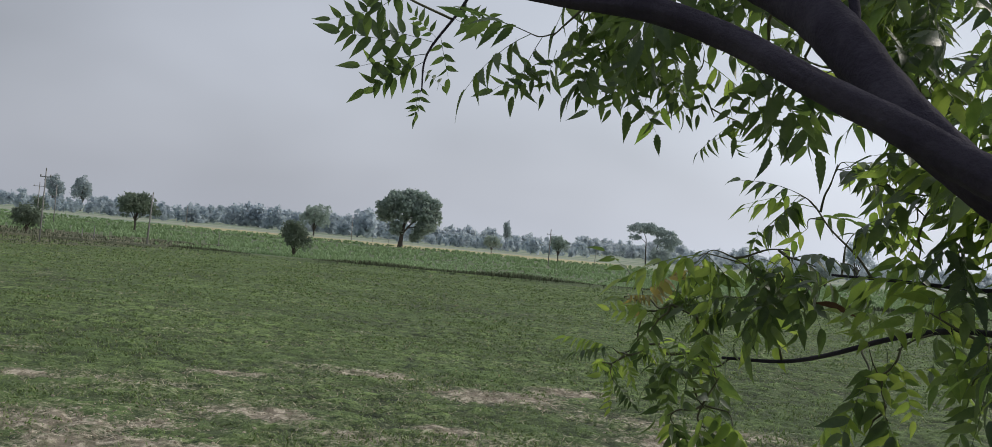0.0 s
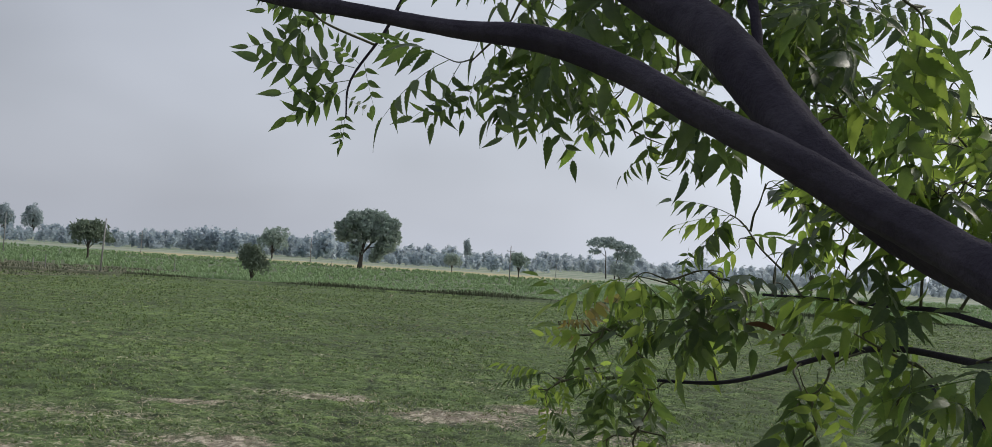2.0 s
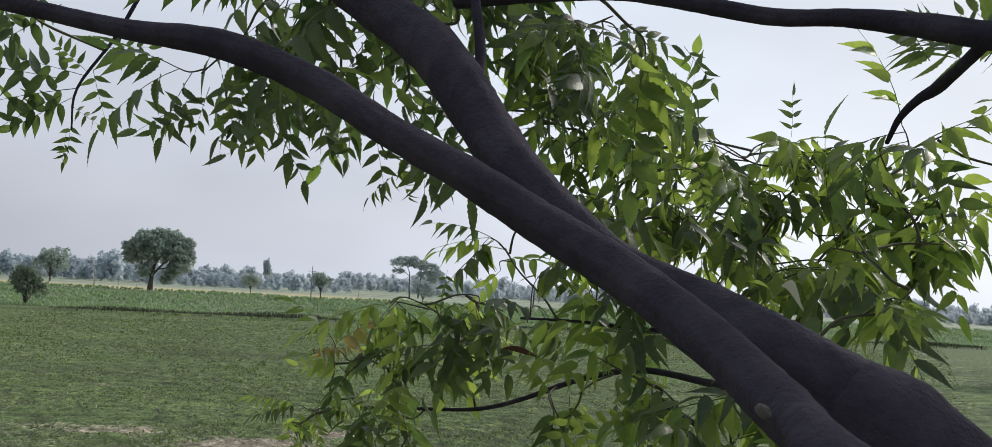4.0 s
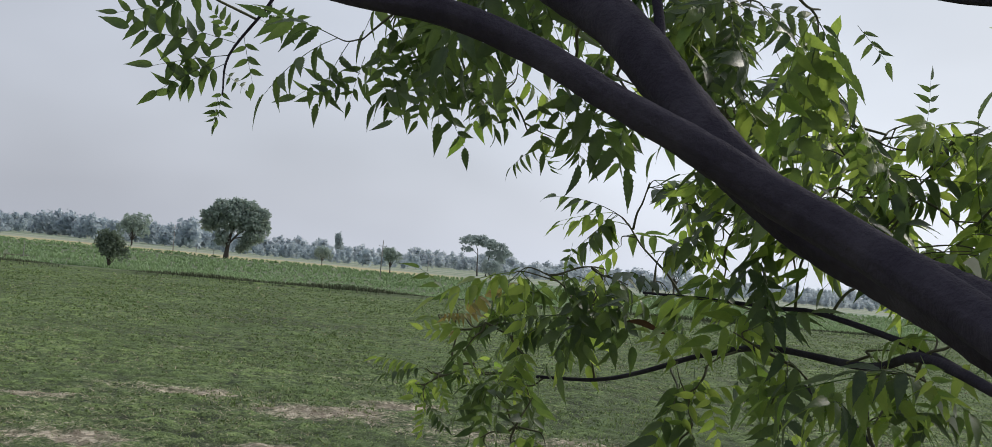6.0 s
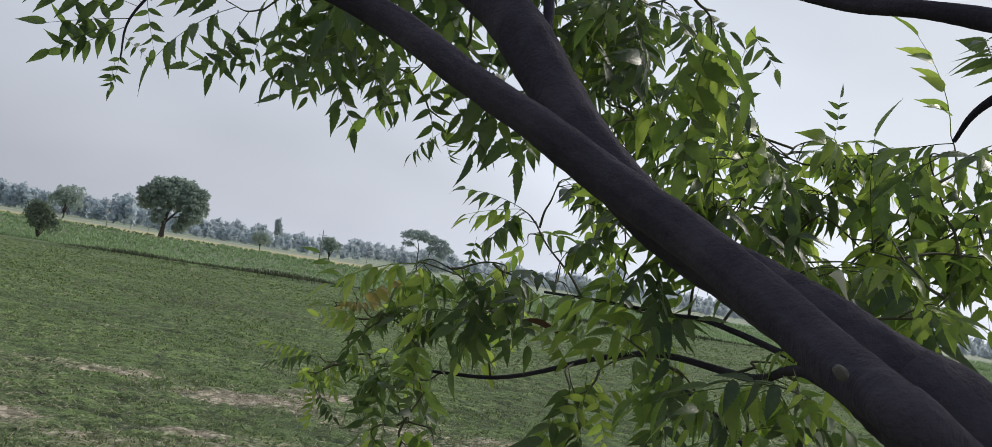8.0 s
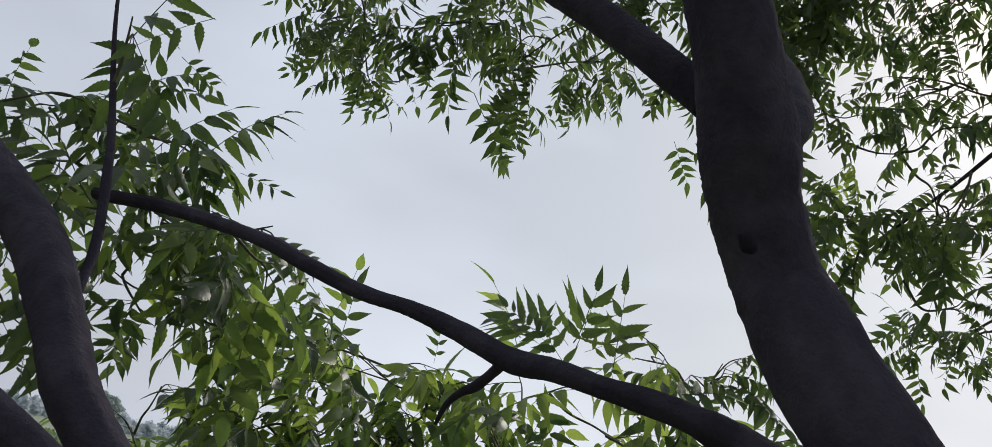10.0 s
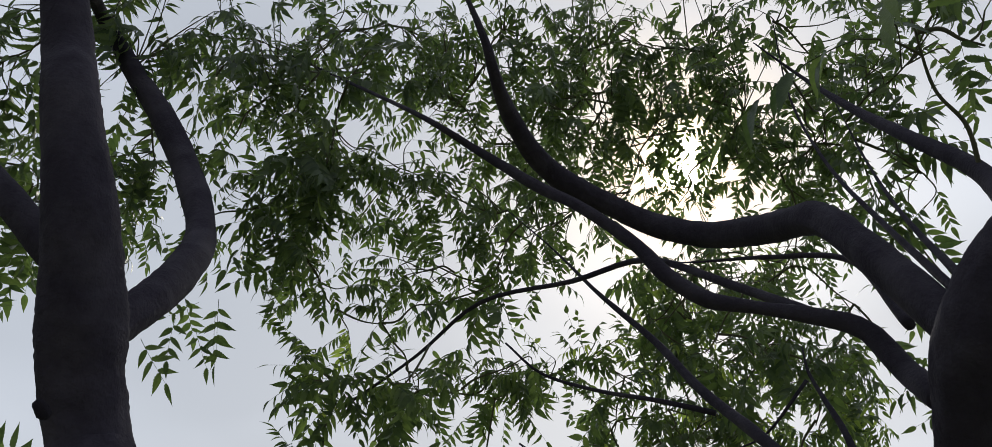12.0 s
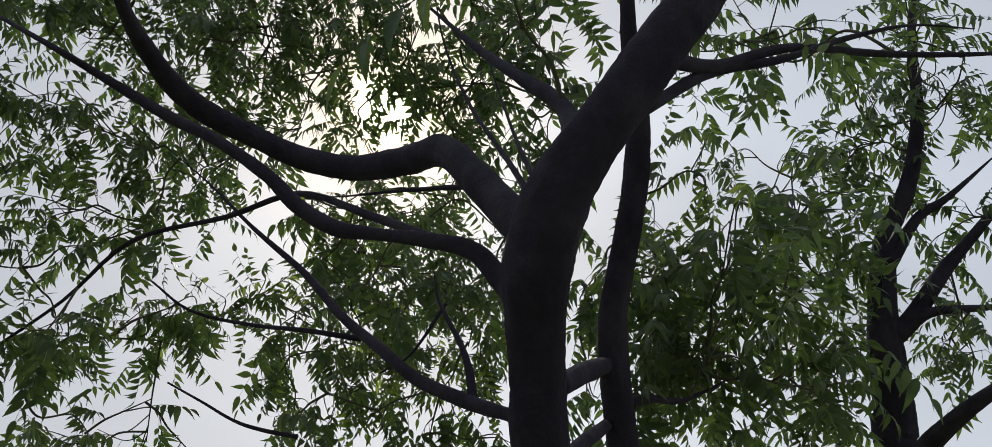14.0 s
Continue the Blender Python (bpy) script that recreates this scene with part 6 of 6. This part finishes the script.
spray(neem, (2.547, -0.731, 5.938), (2.513, -0.594, 6.039), (0.09, 0.2, 0.07), 107, 8, size=0.66)
spray(neem, (2.633, -0.533, 5.856), (2.574, -0.486, 5.97), (0.09, 0.2, 0.07), 103, 8, size=0.66)
spray(neem, (2.684, -0.338, 5.792), (2.66, -0.275, 5.845), (0.09, 0.2, 0.07), 97, 8, size=0.66)
spray(neem, (2.679, -0.464, 5.779), (2.756, -0.631, 5.541), (0.09, 0.2, 0.07), 106, 8, size=0.66)
spray(neem, (2.756, -0.631, 5.541), (2.812, -0.643, 5.351), (0.09, 0.2, 0.07), 106, 8, size=0.66)
spray(neem, (1.447, -0.067, 5.317), (1.361, -0.041, 5.434), (0.06, 0.06, 0.05), 93, 2, size=0.8)
spray(neem, (1.361, -0.041, 5.434), (1.382, -0.089, 5.417), (0.06, 0.06, 0.05), 96, 2, size=0.8)
spray(neem, (2.233, 0.824, 6.24), (2.255, 0.833, 6.19), (0.09, 0.2, 0.07), 64, 6, size=0.7)
spray(neem, (2.379, 0.736, 6.211), (2.326, 0.714, 6.171), (0.09, 0.2, 0.07), 68, 4, size=0.7)
spray(neem, (2.417, 0.611, 6.102), (2.447, 0.695, 6.011), (0.09, 0.2, 0.07), 70, 4, size=0.7)
spray(neem, (2.437, 0.839, 6.064), (2.384, 0.815, 6.029), (0.09, 0.2, 0.07), 66, 4, size=0.7)
spray(neem, (2.255, 0.833, 6.19), (2.274, 0.92, 6.107), (0.09, 0.2, 0.07), 62, 6, size=0.7)
spray(neem, (2.559, 0.664, 5.905), (2.55, 0.697, 5.831), (0.09, 0.2, 0.07), 71, 6, size=0.7)
spray(neem, (2.55, 0.697, 5.831), (2.549, 0.814, 5.739), (0.09, 0.2, 0.07), 68, 6, size=0.7)
spray(neem, (2.549, 0.814, 5.739), (2.618, 0.7, 5.685), (0.09, 0.2, 0.07), 71, 6, size=0.7)
spray(neem, (2.736, 0.852, 5.578), (2.667, 0.795, 5.454), (0.09, 0.2, 0.07), 69, 6, size=0.7)
spray(neem, (2.667, 0.795, 5.454), (2.679, 0.701, 5.525), (0.09, 0.2, 0.07), 72, 6, size=0.7)
spray(neem, (2.615, 0.935, 5.515), (2.629, 0.925, 5.39), (0.09, 0.2, 0.07), 66, 6, size=0.7)
spray(neem, (1.054, 1.868, 5.825), (0.981, 1.805, 5.723), (0.09, 0.2, 0.07), 13, 9, size=0.72)
spray(neem, (0.981, 1.805, 5.723), (1.05, 1.759, 5.779), (0.09, 0.2, 0.07), 16, 9, size=0.72)
spray(neem, (1.05, 1.759, 5.779), (1.14, 1.748, 5.749), (0.09, 0.2, 0.07), 19, 9, size=0.72)
spray(neem, (1.14, 1.748, 5.749), (1.222, 1.687, 5.808), (0.09, 0.2, 0.07), 22, 9, size=0.72)
spray(neem, (1.222, 1.687, 5.808), (1.296, 1.709, 5.713), (0.09, 0.2, 0.07), 24, 9, size=0.72)
spray(neem, (1.222, 1.687, 5.808), (1.299, 1.613, 5.877), (0.09, 0.2, 0.07), 25, 9, size=0.72)
spray(neem, (1.296, 1.709, 5.713), (1.232, 1.746, 5.69), (0.09, 0.2, 0.07), 21, 9, size=0.72)
spray(neem, (1.144, 1.918, 5.666), (1.08, 1.817, 5.645), (0.09, 0.2, 0.07), 16, 9, size=0.72)
spray(neem, (0.787, 2.17, 4.662), (0.856, 2.1, 4.686), (0.06, 0.1, 0.07), 8, 3, young=0.3, size=0.8)
spray(neem, (0.856, 2.1, 4.686), (0.902, 2.085, 4.631), (0.06, 0.1, 0.07), 10, 3, young=0.3, size=0.8)
spray(neem, (0.902, 2.085, 4.631), (0.845, 2.103, 4.592), (0.06, 0.1, 0.07), 8, 3, young=0.3, size=0.8)
spray(neem, (0.856, 2.1, 4.686), (0.923, 2.078, 4.66), (0.06, 0.1, 0.07), 10, 3, young=0.3, size=0.8)
spray(neem, (0.845, 2.103, 4.592), (0.89, 2.087, 4.551), (0.06, 0.1, 0.07), 9, 3, young=0.3, size=0.8)
spray(neem, (0.845, 2.103, 4.592), (0.811, 2.114, 4.635), (0.06, 0.1, 0.07), 7, 3, young=0.3, size=0.8)
spray(neem, (0.784, 2.311, 4.41), (0.694, 2.16, 4.406), (0.05, 0.1, 0.06), 4, 3, young=0.35, size=0.8)
spray(neem, (0.694, 2.16, 4.406), (0.736, 2.141, 4.345), (0.05, 0.1, 0.06), 5, 3, young=0.35, size=0.8)
spray(neem, (0.736, 2.141, 4.345), (0.673, 2.151, 4.318), (0.05, 0.1, 0.06), 3, 3, young=0.35, size=0.8)
spray(neem, (0.736, 2.141, 4.345), (0.765, 2.142, 4.401), (0.05, 0.1, 0.06), 6, 3, young=0.35, size=0.8)
spray(neem, (0.736, 2.141, 4.345), (0.787, 2.127, 4.339), (0.05, 0.1, 0.06), 6, 3, young=0.35, size=0.8)
spray(neem, (0.736, 2.141, 4.345), (0.726, 2.132, 4.279), (0.05, 0.1, 0.06), 5, 3, young=0.35, size=0.8)
spray(neem, (0.615, 2.35, 4.542), (0.669, 2.229, 4.548), (0.06, 0.1, 0.05), 3, 2, young=0.6, size=0.78)
spray(neem, (0.669, 2.229, 4.548), (0.724, 2.215, 4.526), (0.06, 0.1, 0.05), 4, 2, young=0.6, size=0.78)
spray(neem, (0.669, 2.229, 4.548), (0.632, 2.232, 4.488), (0.06, 0.1, 0.05), 2, 2, young=0.6, size=0.78)
spray(neem, (0.724, 2.215, 4.526), (0.767, 2.201, 4.476), (0.06, 0.1, 0.05), 6, 2, young=0.6, size=0.78)
spray(neem, (0.578, 2.338, 4.419), (0.603, 2.282, 4.423), (0.05, 0.08, 0.04), 1, 5, young=0.7, size=0.5)
spray(neem, (0.603, 2.282, 4.423), (0.556, 2.286, 4.397), (0.05, 0.08, 0.04), 0, 5, young=0.7, size=0.5)
spray(neem, (1.054, 1.938, 4.516), (1.004, 1.908, 4.47), (0.04, 0.08, 0.06), 13, 2, young=0.4, size=0.75)
spray(neem, (1.004, 1.908, 4.47), (1.016, 1.896, 4.414), (0.04, 0.08, 0.06), 14, 2, young=0.4, size=0.75)
spray(neem, (1.016, 1.896, 4.414), (0.992, 1.899, 4.364), (0.04, 0.08, 0.06), 13, 2, young=0.4, size=0.75)
spray(neem, (0.615, 2.35, 4.542), (0.573, 2.296, 4.542), (0.04, 0.08, 0.04), 1, 3, young=1, size=0.5)
spray(neem, (1.107, 1.7, 4.547), (0.999, 1.698, 4.593), (0.06, 0.1, 0.05), 15, 2, young=0.2, size=0.85)
spray(neem, (1.107, 1.7, 4.547), (1.052, 1.665, 4.499), (0.06, 0.1, 0.05), 17, 2, young=0.2, size=0.85)
twig(neem, [(1.862, 0.369, 5.249), (1.851, 0.463, 5.274), (1.835, 0.556, 5.293), (1.81, 0.648, 5.323), (1.789, 0.711, 5.376)], 0.0045)
twig(neem, [(1.889, 0.487, 5.117), (1.881, 0.544, 5.132), (1.874, 0.592, 5.151), (1.86, 0.644, 5.184), (1.84, 0.698, 5.218)], 0.004)
twig(neem, [(1.933, 0.254, 5.313), (1.936, 0.317, 5.238), (1.924, 0.366, 5.21)], 0.003)
single_leaf(neem, (1.347, 1.27, 5.032), (1.223, 1.065, 5.035))
single_leaf(neem, (1.313, 1.261, 5.022), (1.149, 1.152, 5.026))
single_leaf(neem, (1.213, 1.213, 5.004), (1.096, 1.106, 5.006))
single_leaf(neem, (1.437, 1.782, 5.49), (1.424, 1.693, 5.426))
spray(neem, (1.167, 1.789, 4.836), (1.006, 1.942, 4.827), (0.08, 0.12, 0.05), 13, 4, young=0.35, size=0.8)
spray(neem, (1.006, 1.942, 4.827), (1.073, 1.923, 4.77), (0.08, 0.12, 0.05), 15, 4, young=0.35, size=0.8)
spray(neem, (1.073, 1.923, 4.77), (1.123, 1.903, 4.85), (0.08, 0.12, 0.05), 17, 4, young=0.35, size=0.8)
spray(neem, (1.123, 1.903, 4.85), (1.2, 1.876, 4.794), (0.08, 0.12, 0.05), 19, 4, young=0.35, size=0.8)
spray(neem, (1.2, 1.876, 4.794), (1.25, 1.85, 4.875), (0.08, 0.12, 0.05), 21, 4, young=0.35, size=0.8)
spray(neem, (1.358, 1.796, 4.857), (1.329, 1.816, 4.796), (0.08, 0.12, 0.05), 23, 4, young=0.35, size=0.8)
spray(neem, (1.329, 1.816, 4.796), (1.38, 1.785, 4.865), (0.08, 0.12, 0.05), 25, 4, young=0.35, size=0.8)
spray(neem, (1.38, 1.785, 4.865), (1.451, 1.747, 4.809), (0.08, 0.12, 0.05), 27, 4, young=0.35, size=0.8)
spray(neem, (1.451, 1.747, 4.809), (1.493, 1.712, 4.911), (0.08, 0.12, 0.05), 29, 4, young=0.35, size=0.8)
spray(neem, (1.142, 1.912, 4.632), (1.15, 1.896, 4.716), (0.08, 0.12, 0.05), 18, 4, young=0.35, size=0.8)
spray(neem, (1.329, 1.816, 4.796), (1.277, 1.842, 4.728), (0.08, 0.12, 0.05), 22, 4, young=0.35, size=0.8)
spray(neem, (1.451, 1.747, 4.809), (1.418, 1.767, 4.756), (0.08, 0.12, 0.05), 26, 4, young=0.35, size=0.8)
spray(neem, (1.493, 1.712, 4.911), (1.544, 1.683, 4.839), (0.08, 0.12, 0.05), 31, 4, young=0.35, size=0.8)
spray(neem, (1.544, 1.683, 4.839), (1.591, 1.643, 4.896), (0.08, 0.12, 0.05), 32, 4, young=0.35, size=0.8)
spray(neem, (1.073, 1.923, 4.77), (1.068, 1.924, 4.689), (0.08, 0.12, 0.05), 15, 4, young=0.35, size=0.8)
spray(neem, (1.591, 1.643, 4.896), (1.621, 1.626, 4.81), (0.08, 0.12, 0.05), 33, 4, young=0.35, size=0.8)
spray(neem, (0.46, 1.832, 5.194), (0.478, 1.935, 5.255), (0.07, 0.12, 0.05), -2, 4, young=0.1, size=0.78)
spray(neem, (0.478, 1.935, 5.255), (0.547, 1.935, 5.258), (0.07, 0.12, 0.05), 0, 4, young=0.1, size=0.78)
spray(neem, (0.547, 1.935, 5.258), (0.608, 1.92, 5.299), (0.07, 0.12, 0.05), 2, 4, young=0.1, size=0.78)
spray(neem, (0.608, 1.92, 5.299), (0.682, 1.938, 5.223), (0.07, 0.12, 0.05), 4, 4, young=0.1, size=0.78)
spray(neem, (0.682, 1.938, 5.223), (0.735, 1.895, 5.339), (0.07, 0.12, 0.05), 6, 4, young=0.1, size=0.78)
spray(neem, (0.735, 1.895, 5.339), (0.78, 1.915, 5.263), (0.07, 0.12, 0.05), 7, 4, young=0.1, size=0.78)
spray(neem, (0.682, 1.938, 5.223), (0.614, 1.948, 5.203), (0.07, 0.12, 0.05), 2, 4, young=0.1, size=0.78)
spray(neem, (0.478, 1.935, 5.255), (0.475, 1.961, 5.159), (0.07, 0.12, 0.05), -2, 4, young=0.1, size=0.78)
spray(neem, (0.682, 1.938, 5.223), (0.747, 1.941, 5.186), (0.07, 0.12, 0.05), 6, 4, young=0.1, size=0.78)
spray(neem, (1.503, 1.384, 6.086), (1.515, 1.354, 5.971), (0.09, 0.2, 0.07), 35, 7, size=0.68)
spray(neem, (1.647, 1.229, 5.95), (1.616, 1.299, 5.96), (0.09, 0.2, 0.07), 39, 7, size=0.68)
spray(neem, (1.616, 1.299, 5.96), (1.608, 1.384, 5.85), (0.09, 0.2, 0.07), 37, 7, size=0.68)
spray(neem, (1.647, 1.229, 5.95), (1.631, 1.241, 6.018), (0.09, 0.2, 0.07), 41, 7, size=0.68)
spray(neem, (1.647, 1.229, 5.95), (1.735, 1.232, 5.936), (0.09, 0.2, 0.07), 44, 7, size=0.68)
spray(neem, (1.707, 1.353, 5.743), (1.7, 1.345, 5.816), (0.09, 0.2, 0.07), 41, 7, size=0.68)
spray(neem, (1.707, 1.353, 5.743), (1.654, 1.443, 5.707), (0.09, 0.2, 0.07), 37, 7, size=0.68)
spray(neem, (1.707, 1.353, 5.743), (1.805, 1.333, 5.713), (0.09, 0.2, 0.07), 43, 7, size=0.68)
spray(neem, (1.662, 1.127, 5.988), (1.715, 1.15, 6.049), (0.09, 0.2, 0.07), 45, 7, size=0.68)
spray(neem, (1.515, 1.354, 5.971), (1.53, 1.299, 6.029), (0.09, 0.2, 0.07), 37, 7, size=0.68)
spray(neem, (1.824, 1.265, 6.305), (1.755, 1.364, 6.261), (0.09, 0.2, 0.07), 41, 6, size=0.68)
spray(neem, (1.948, 1.255, 6.402), (1.837, 1.238, 6.316), (0.09, 0.2, 0.07), 46, 6, size=0.68)
spray(neem, (2.033, 1.171, 6.203), (1.951, 1.124, 6.319), (0.09, 0.2, 0.07), 51, 6, size=0.68)
spray(neem, (1.762, 1.363, 6.254), (1.884, 1.333, 6.182), (0.09, 0.2, 0.07), 45, 6, size=0.68)
spray(neem, (2.033, 1.171, 6.203), (1.947, 1.227, 6.23), (0.09, 0.2, 0.07), 49, 6, size=0.68)
spray(neem, (2.03, 0.994, 6.361), (2.051, 1.069, 6.27), (0.09, 0.2, 0.07), 55, 6, size=0.68)
spray(neem, (2.03, 0.994, 6.361), (2.085, 0.926, 6.345), (0.09, 0.2, 0.07), 59, 6, size=0.68)
spray(neem, (2.212, 0.73, 6.361), (2.168, 0.825, 6.329), (0.09, 0.2, 0.07), 63, 6, size=0.68)
spray(neem, (2.168, 0.825, 6.329), (2.184, 0.712, 6.38), (0.09, 0.2, 0.07), 66, 6, size=0.68)
spray(neem, (2.233, 0.824, 6.24), (2.191, 0.924, 6.237), (0.09, 0.2, 0.07), 61, 6, size=0.68)
spray(neem, (2.255, 0.833, 6.19), (2.253, 0.794, 6.257), (0.09, 0.2, 0.07), 65, 6, size=0.68)
spray(neem, (2.051, 1.069, 6.27), (2.066, 1.147, 6.186), (0.09, 0.2, 0.07), 53, 6, size=0.68)
spray(neem, (2.344, 0.421, 5.978), (2.393, 0.403, 5.94), (0.09, 0.2, 0.07), 78, 4, size=0.68)
spray(neem, (2.369, 0.318, 6.029), (2.384, 0.257, 6.013), (0.09, 0.2, 0.07), 82, 4, size=0.68)
spray(neem, (2.384, 0.257, 6.013), (2.469, 0.222, 5.889), (0.09, 0.2, 0.07), 83, 4, size=0.68)
spray(neem, (2.469, 0.222, 5.889), (2.544, 0.148, 5.772), (0.09, 0.2, 0.07), 86, 4, size=0.68)
spray(neem, (2.393, 0.403, 5.94), (2.47, 0.435, 5.79), (0.09, 0.2, 0.07), 77, 4, size=0.68)
spray(neem, (2.47, 0.435, 5.79), (2.541, 0.323, 5.709), (0.09, 0.2, 0.07), 81, 4, size=0.68)
spray(neem, (2.541, 0.323, 5.709), (2.563, 0.404, 5.609), (0.09, 0.2, 0.07), 79, 4, size=0.68)
spray(neem, (2.541, 0.323, 5.709), (2.601, 0.254, 5.605), (0.09, 0.2, 0.07), 83, 4, size=0.68)
spray(neem, (2.47, 0.435, 5.79), (2.472, 0.541, 5.714), (0.09, 0.2, 0.07), 74, 4, size=0.68)
spray(neem, (1.92, 1.272, 5.58), (1.984, 1.191, 5.561), (0.09, 0.2, 0.07), 50, 4, size=0.7)
spray(neem, (1.984, 1.191, 5.561), (2.038, 1.086, 5.607), (0.09, 0.2, 0.07), 54, 4, size=0.7)
spray(neem, (2.038, 1.086, 5.607), (2.079, 0.979, 5.658), (0.09, 0.2, 0.07), 57, 4, size=0.7)
spray(neem, (1.984, 1.191, 5.561), (2.06, 1.157, 5.46), (0.09, 0.2, 0.07), 53, 4, size=0.7)
spray(neem, (2.1, 1.159, 5.44), (2.131, 1.06, 5.447), (0.09, 0.2, 0.07), 56, 4, size=0.7)
spray(neem, (2.131, 1.06, 5.447), (2.17, 0.956, 5.502), (0.09, 0.2, 0.07), 59, 4, size=0.7)
spray(neem, (2.1, 1.159, 5.44), (2.064, 1.219, 5.33), (0.09, 0.2, 0.07), 51, 4, size=0.7)
spray(neem, (2.064, 1.219, 5.33), (2.155, 1.127, 5.249), (0.09, 0.2, 0.07), 55, 4, size=0.7)
spray(neem, (2.155, 1.127, 5.249), (2.201, 1.025, 5.312), (0.09, 0.2, 0.07), 58, 4, size=0.7)
spray(neem, (2.201, 1.025, 5.312), (2.259, 0.964, 5.228), (0.09, 0.2, 0.07), 61, 4, size=0.7)
spray(neem, (0.581, 1.804, 5.14), (0.533, 1.891, 4.999), (0.06, 0.1, 0.05), -1, 4, young=0.1, size=0.78)
spray(neem, (0.533, 1.891, 4.999), (0.603, 1.891, 4.987), (0.06, 0.1, 0.05), 2, 4, young=0.1, size=0.78)
spray(neem, (0.533, 1.891, 4.999), (0.503, 1.884, 5.042), (0.06, 0.1, 0.05), -1, 4, young=0.1, size=0.78)
spray(neem, (0.603, 1.891, 4.987), (0.648, 1.897, 4.924), (0.06, 0.1, 0.05), 1, 3, young=0.1, size=0.5)
spray(neem, (0.943, 1.82, 5.003), (0.8, 1.862, 5.037), (0.06, 0.1, 0.05), 8, 4, young=0.1, size=0.78)
spray(neem, (0.8, 1.862, 5.037), (0.859, 1.861, 4.973), (0.06, 0.1, 0.05), 9, 4, young=0.1, size=0.78)
spray(neem, (0.8, 1.862, 5.037), (0.806, 1.85, 5.093), (0.06, 0.1, 0.05), 8, 4, young=0.1, size=0.78)
# -- end of the neem trees


def hang_leaves():
    """The leaves nearest to the open side of the tree are single parts, the rest masses of old and young leaves."""
    heart = Vector((0.45, 0.35, 4.75))
    order = sorted(range(len(placed)), key=lambda i: (placed[i][1].translation - heart).length)
    single = set([i for i in order if placed[i][0] is neem][:300])
    mass = {(tree, kind): Heap() for tree in (neem, neem_beside) for kind in (0, 1, 2)}
    for i in order:
        tree, m, kind, shape = placed[i]
        if i in single:
            ob = part("leaf", (LEAF_MESHES, YOUNG_MESHES, TIP_MESHES)[int(kind)][shape], tree)
            ob.matrix_local = m
        else:
            verts, faces = LEAF_ARRAYS[shape]
            r = np.array(m)
            mass[tree, int(kind)].add(verts @ r[:3, :3].T + r[:3, 3], faces)
    for tree in (neem, neem_beside):
        tagged(part("twiggery", wood[tree].mesh("twiggery", TWIG, True), tree), kind="stuff")
    for (tree, kind), heap in mass.items():
        if heap.v:
            material, label = ((LEAF, "mass of green pinnate leaves"), (YOUNG_LEAF, "mass of bright young pinnate leaves"), (TIP_LEAF, "yellowing leaf tips"))[kind]
            tagged(part("foliage", heap.mesh("foliage", material, True), tree), label, kind="stuff")


hang_leaves()

m = Mat("healed_scar", 0.8)
m.colour(m.mix(m.noise(120.0), (0.06, 0.056, 0.055), (0.19, 0.175, 0.155)))
m.bump(m.noise(260.0), 0.5, 0.002)
SCAR = m.mat
m = Mat("dead_leaf", 0.7)
m.colour(m.mix(m.noise(60.0), (0.045, 0.024, 0.016), (0.12, 0.065, 0.042)))
DEAD = m.translucent((0.12, 0.06, 0.03), 0.2).mat


m = Mat("silvery_leaf", 0.6)
m.colour(m.mix(m.noise(90.0), (0.34, 0.37, 0.32), (0.56, 0.58, 0.52)))
PALE = m.translucent((0.4, 0.42, 0.34), 0.25).mat


def knot(place, size, label, material=SCAR):
    """A shallow oval scar where a twig broke off."""
    bm = bmesh.new()
    bmesh.ops.create_uvsphere(bm, u_segments=12, v_segments=8, radius=1.0)
    for v in bm.verts:
        v.co *= 1 + 0.18 * noise.noise(v.co * 1.7)
    me = bpy.data.meshes.new("knot")
    bm.to_mesh(me)
    bm.free()
    me.materials.append(material)
    ob = part("knot", me, neem, label)
    ob.matrix_local = Matrix.Translation(place) @ Matrix.Rotation(0.7, 4, "Y") @ Matrix.Diagonal((size * 1.2, size * 0.8, size * 0.75, 1))


def dead_leaf(base, tip, wide, material=DEAD, label="curled brown dead leaf"):
    """A dry leaf curled along its length."""
    base, tip = np.array(base), np.array(tip)
    way = tip - base
    side = np.cross(way, (0.3, 0.2, 1.0))
    side *= wide / np.linalg.norm(side)
    verts, faces = [], []
    for k in range(7):
        f = k / 6
        w = math.sin(math.pi * min(0.97, f + 0.04))
        mid = base + way * f + np.array((0, 0, 0.25 * wide * math.sin(5 * f)))
        turn = 1.2 * f
        for e in (-1, 0, 1):
            verts.append(mid + side * e * w * math.cos(turn) + np.array((0, 0, abs(e) * w * wide * (0.7 + 0.4 * math.sin(turn)))))
        if k:
            a = 3 * k
            faces += [(a - 3, a - 2, a + 1, a), (a - 2, a - 1, a + 2, a + 1)]
    part("dead_leaf", mesh("dead_leaf", verts, faces, material, True), neem, label)


knot((0.672, 0.672, 4.643), 0.0042, "pale oval scar")
knot((0.693, 0.627, 4.629), 0.004, "pale oval scar")
knot((1.0, 0.617, 4.998), 0.0085, "dark bark-covered knob", BARK)
dead_leaf((0.926, 2.074, 4.581), (1.012, 2.046, 4.566), 0.012)
dead_leaf((0.944, 1.094, 4.715), (0.962, 1.082, 4.694), 0.011, PALE, "pale silvery leaf underside")
dead_leaf((1.066, 1.264, 4.531), (1.079, 1.254, 4.520), 0.01, PALE, "pale silvery leaf underside")
dead_leaf((1.061, 1.281, 4.550), (1.072, 1.271, 4.533), 0.009, PALE, "pale silvery leaf underside")
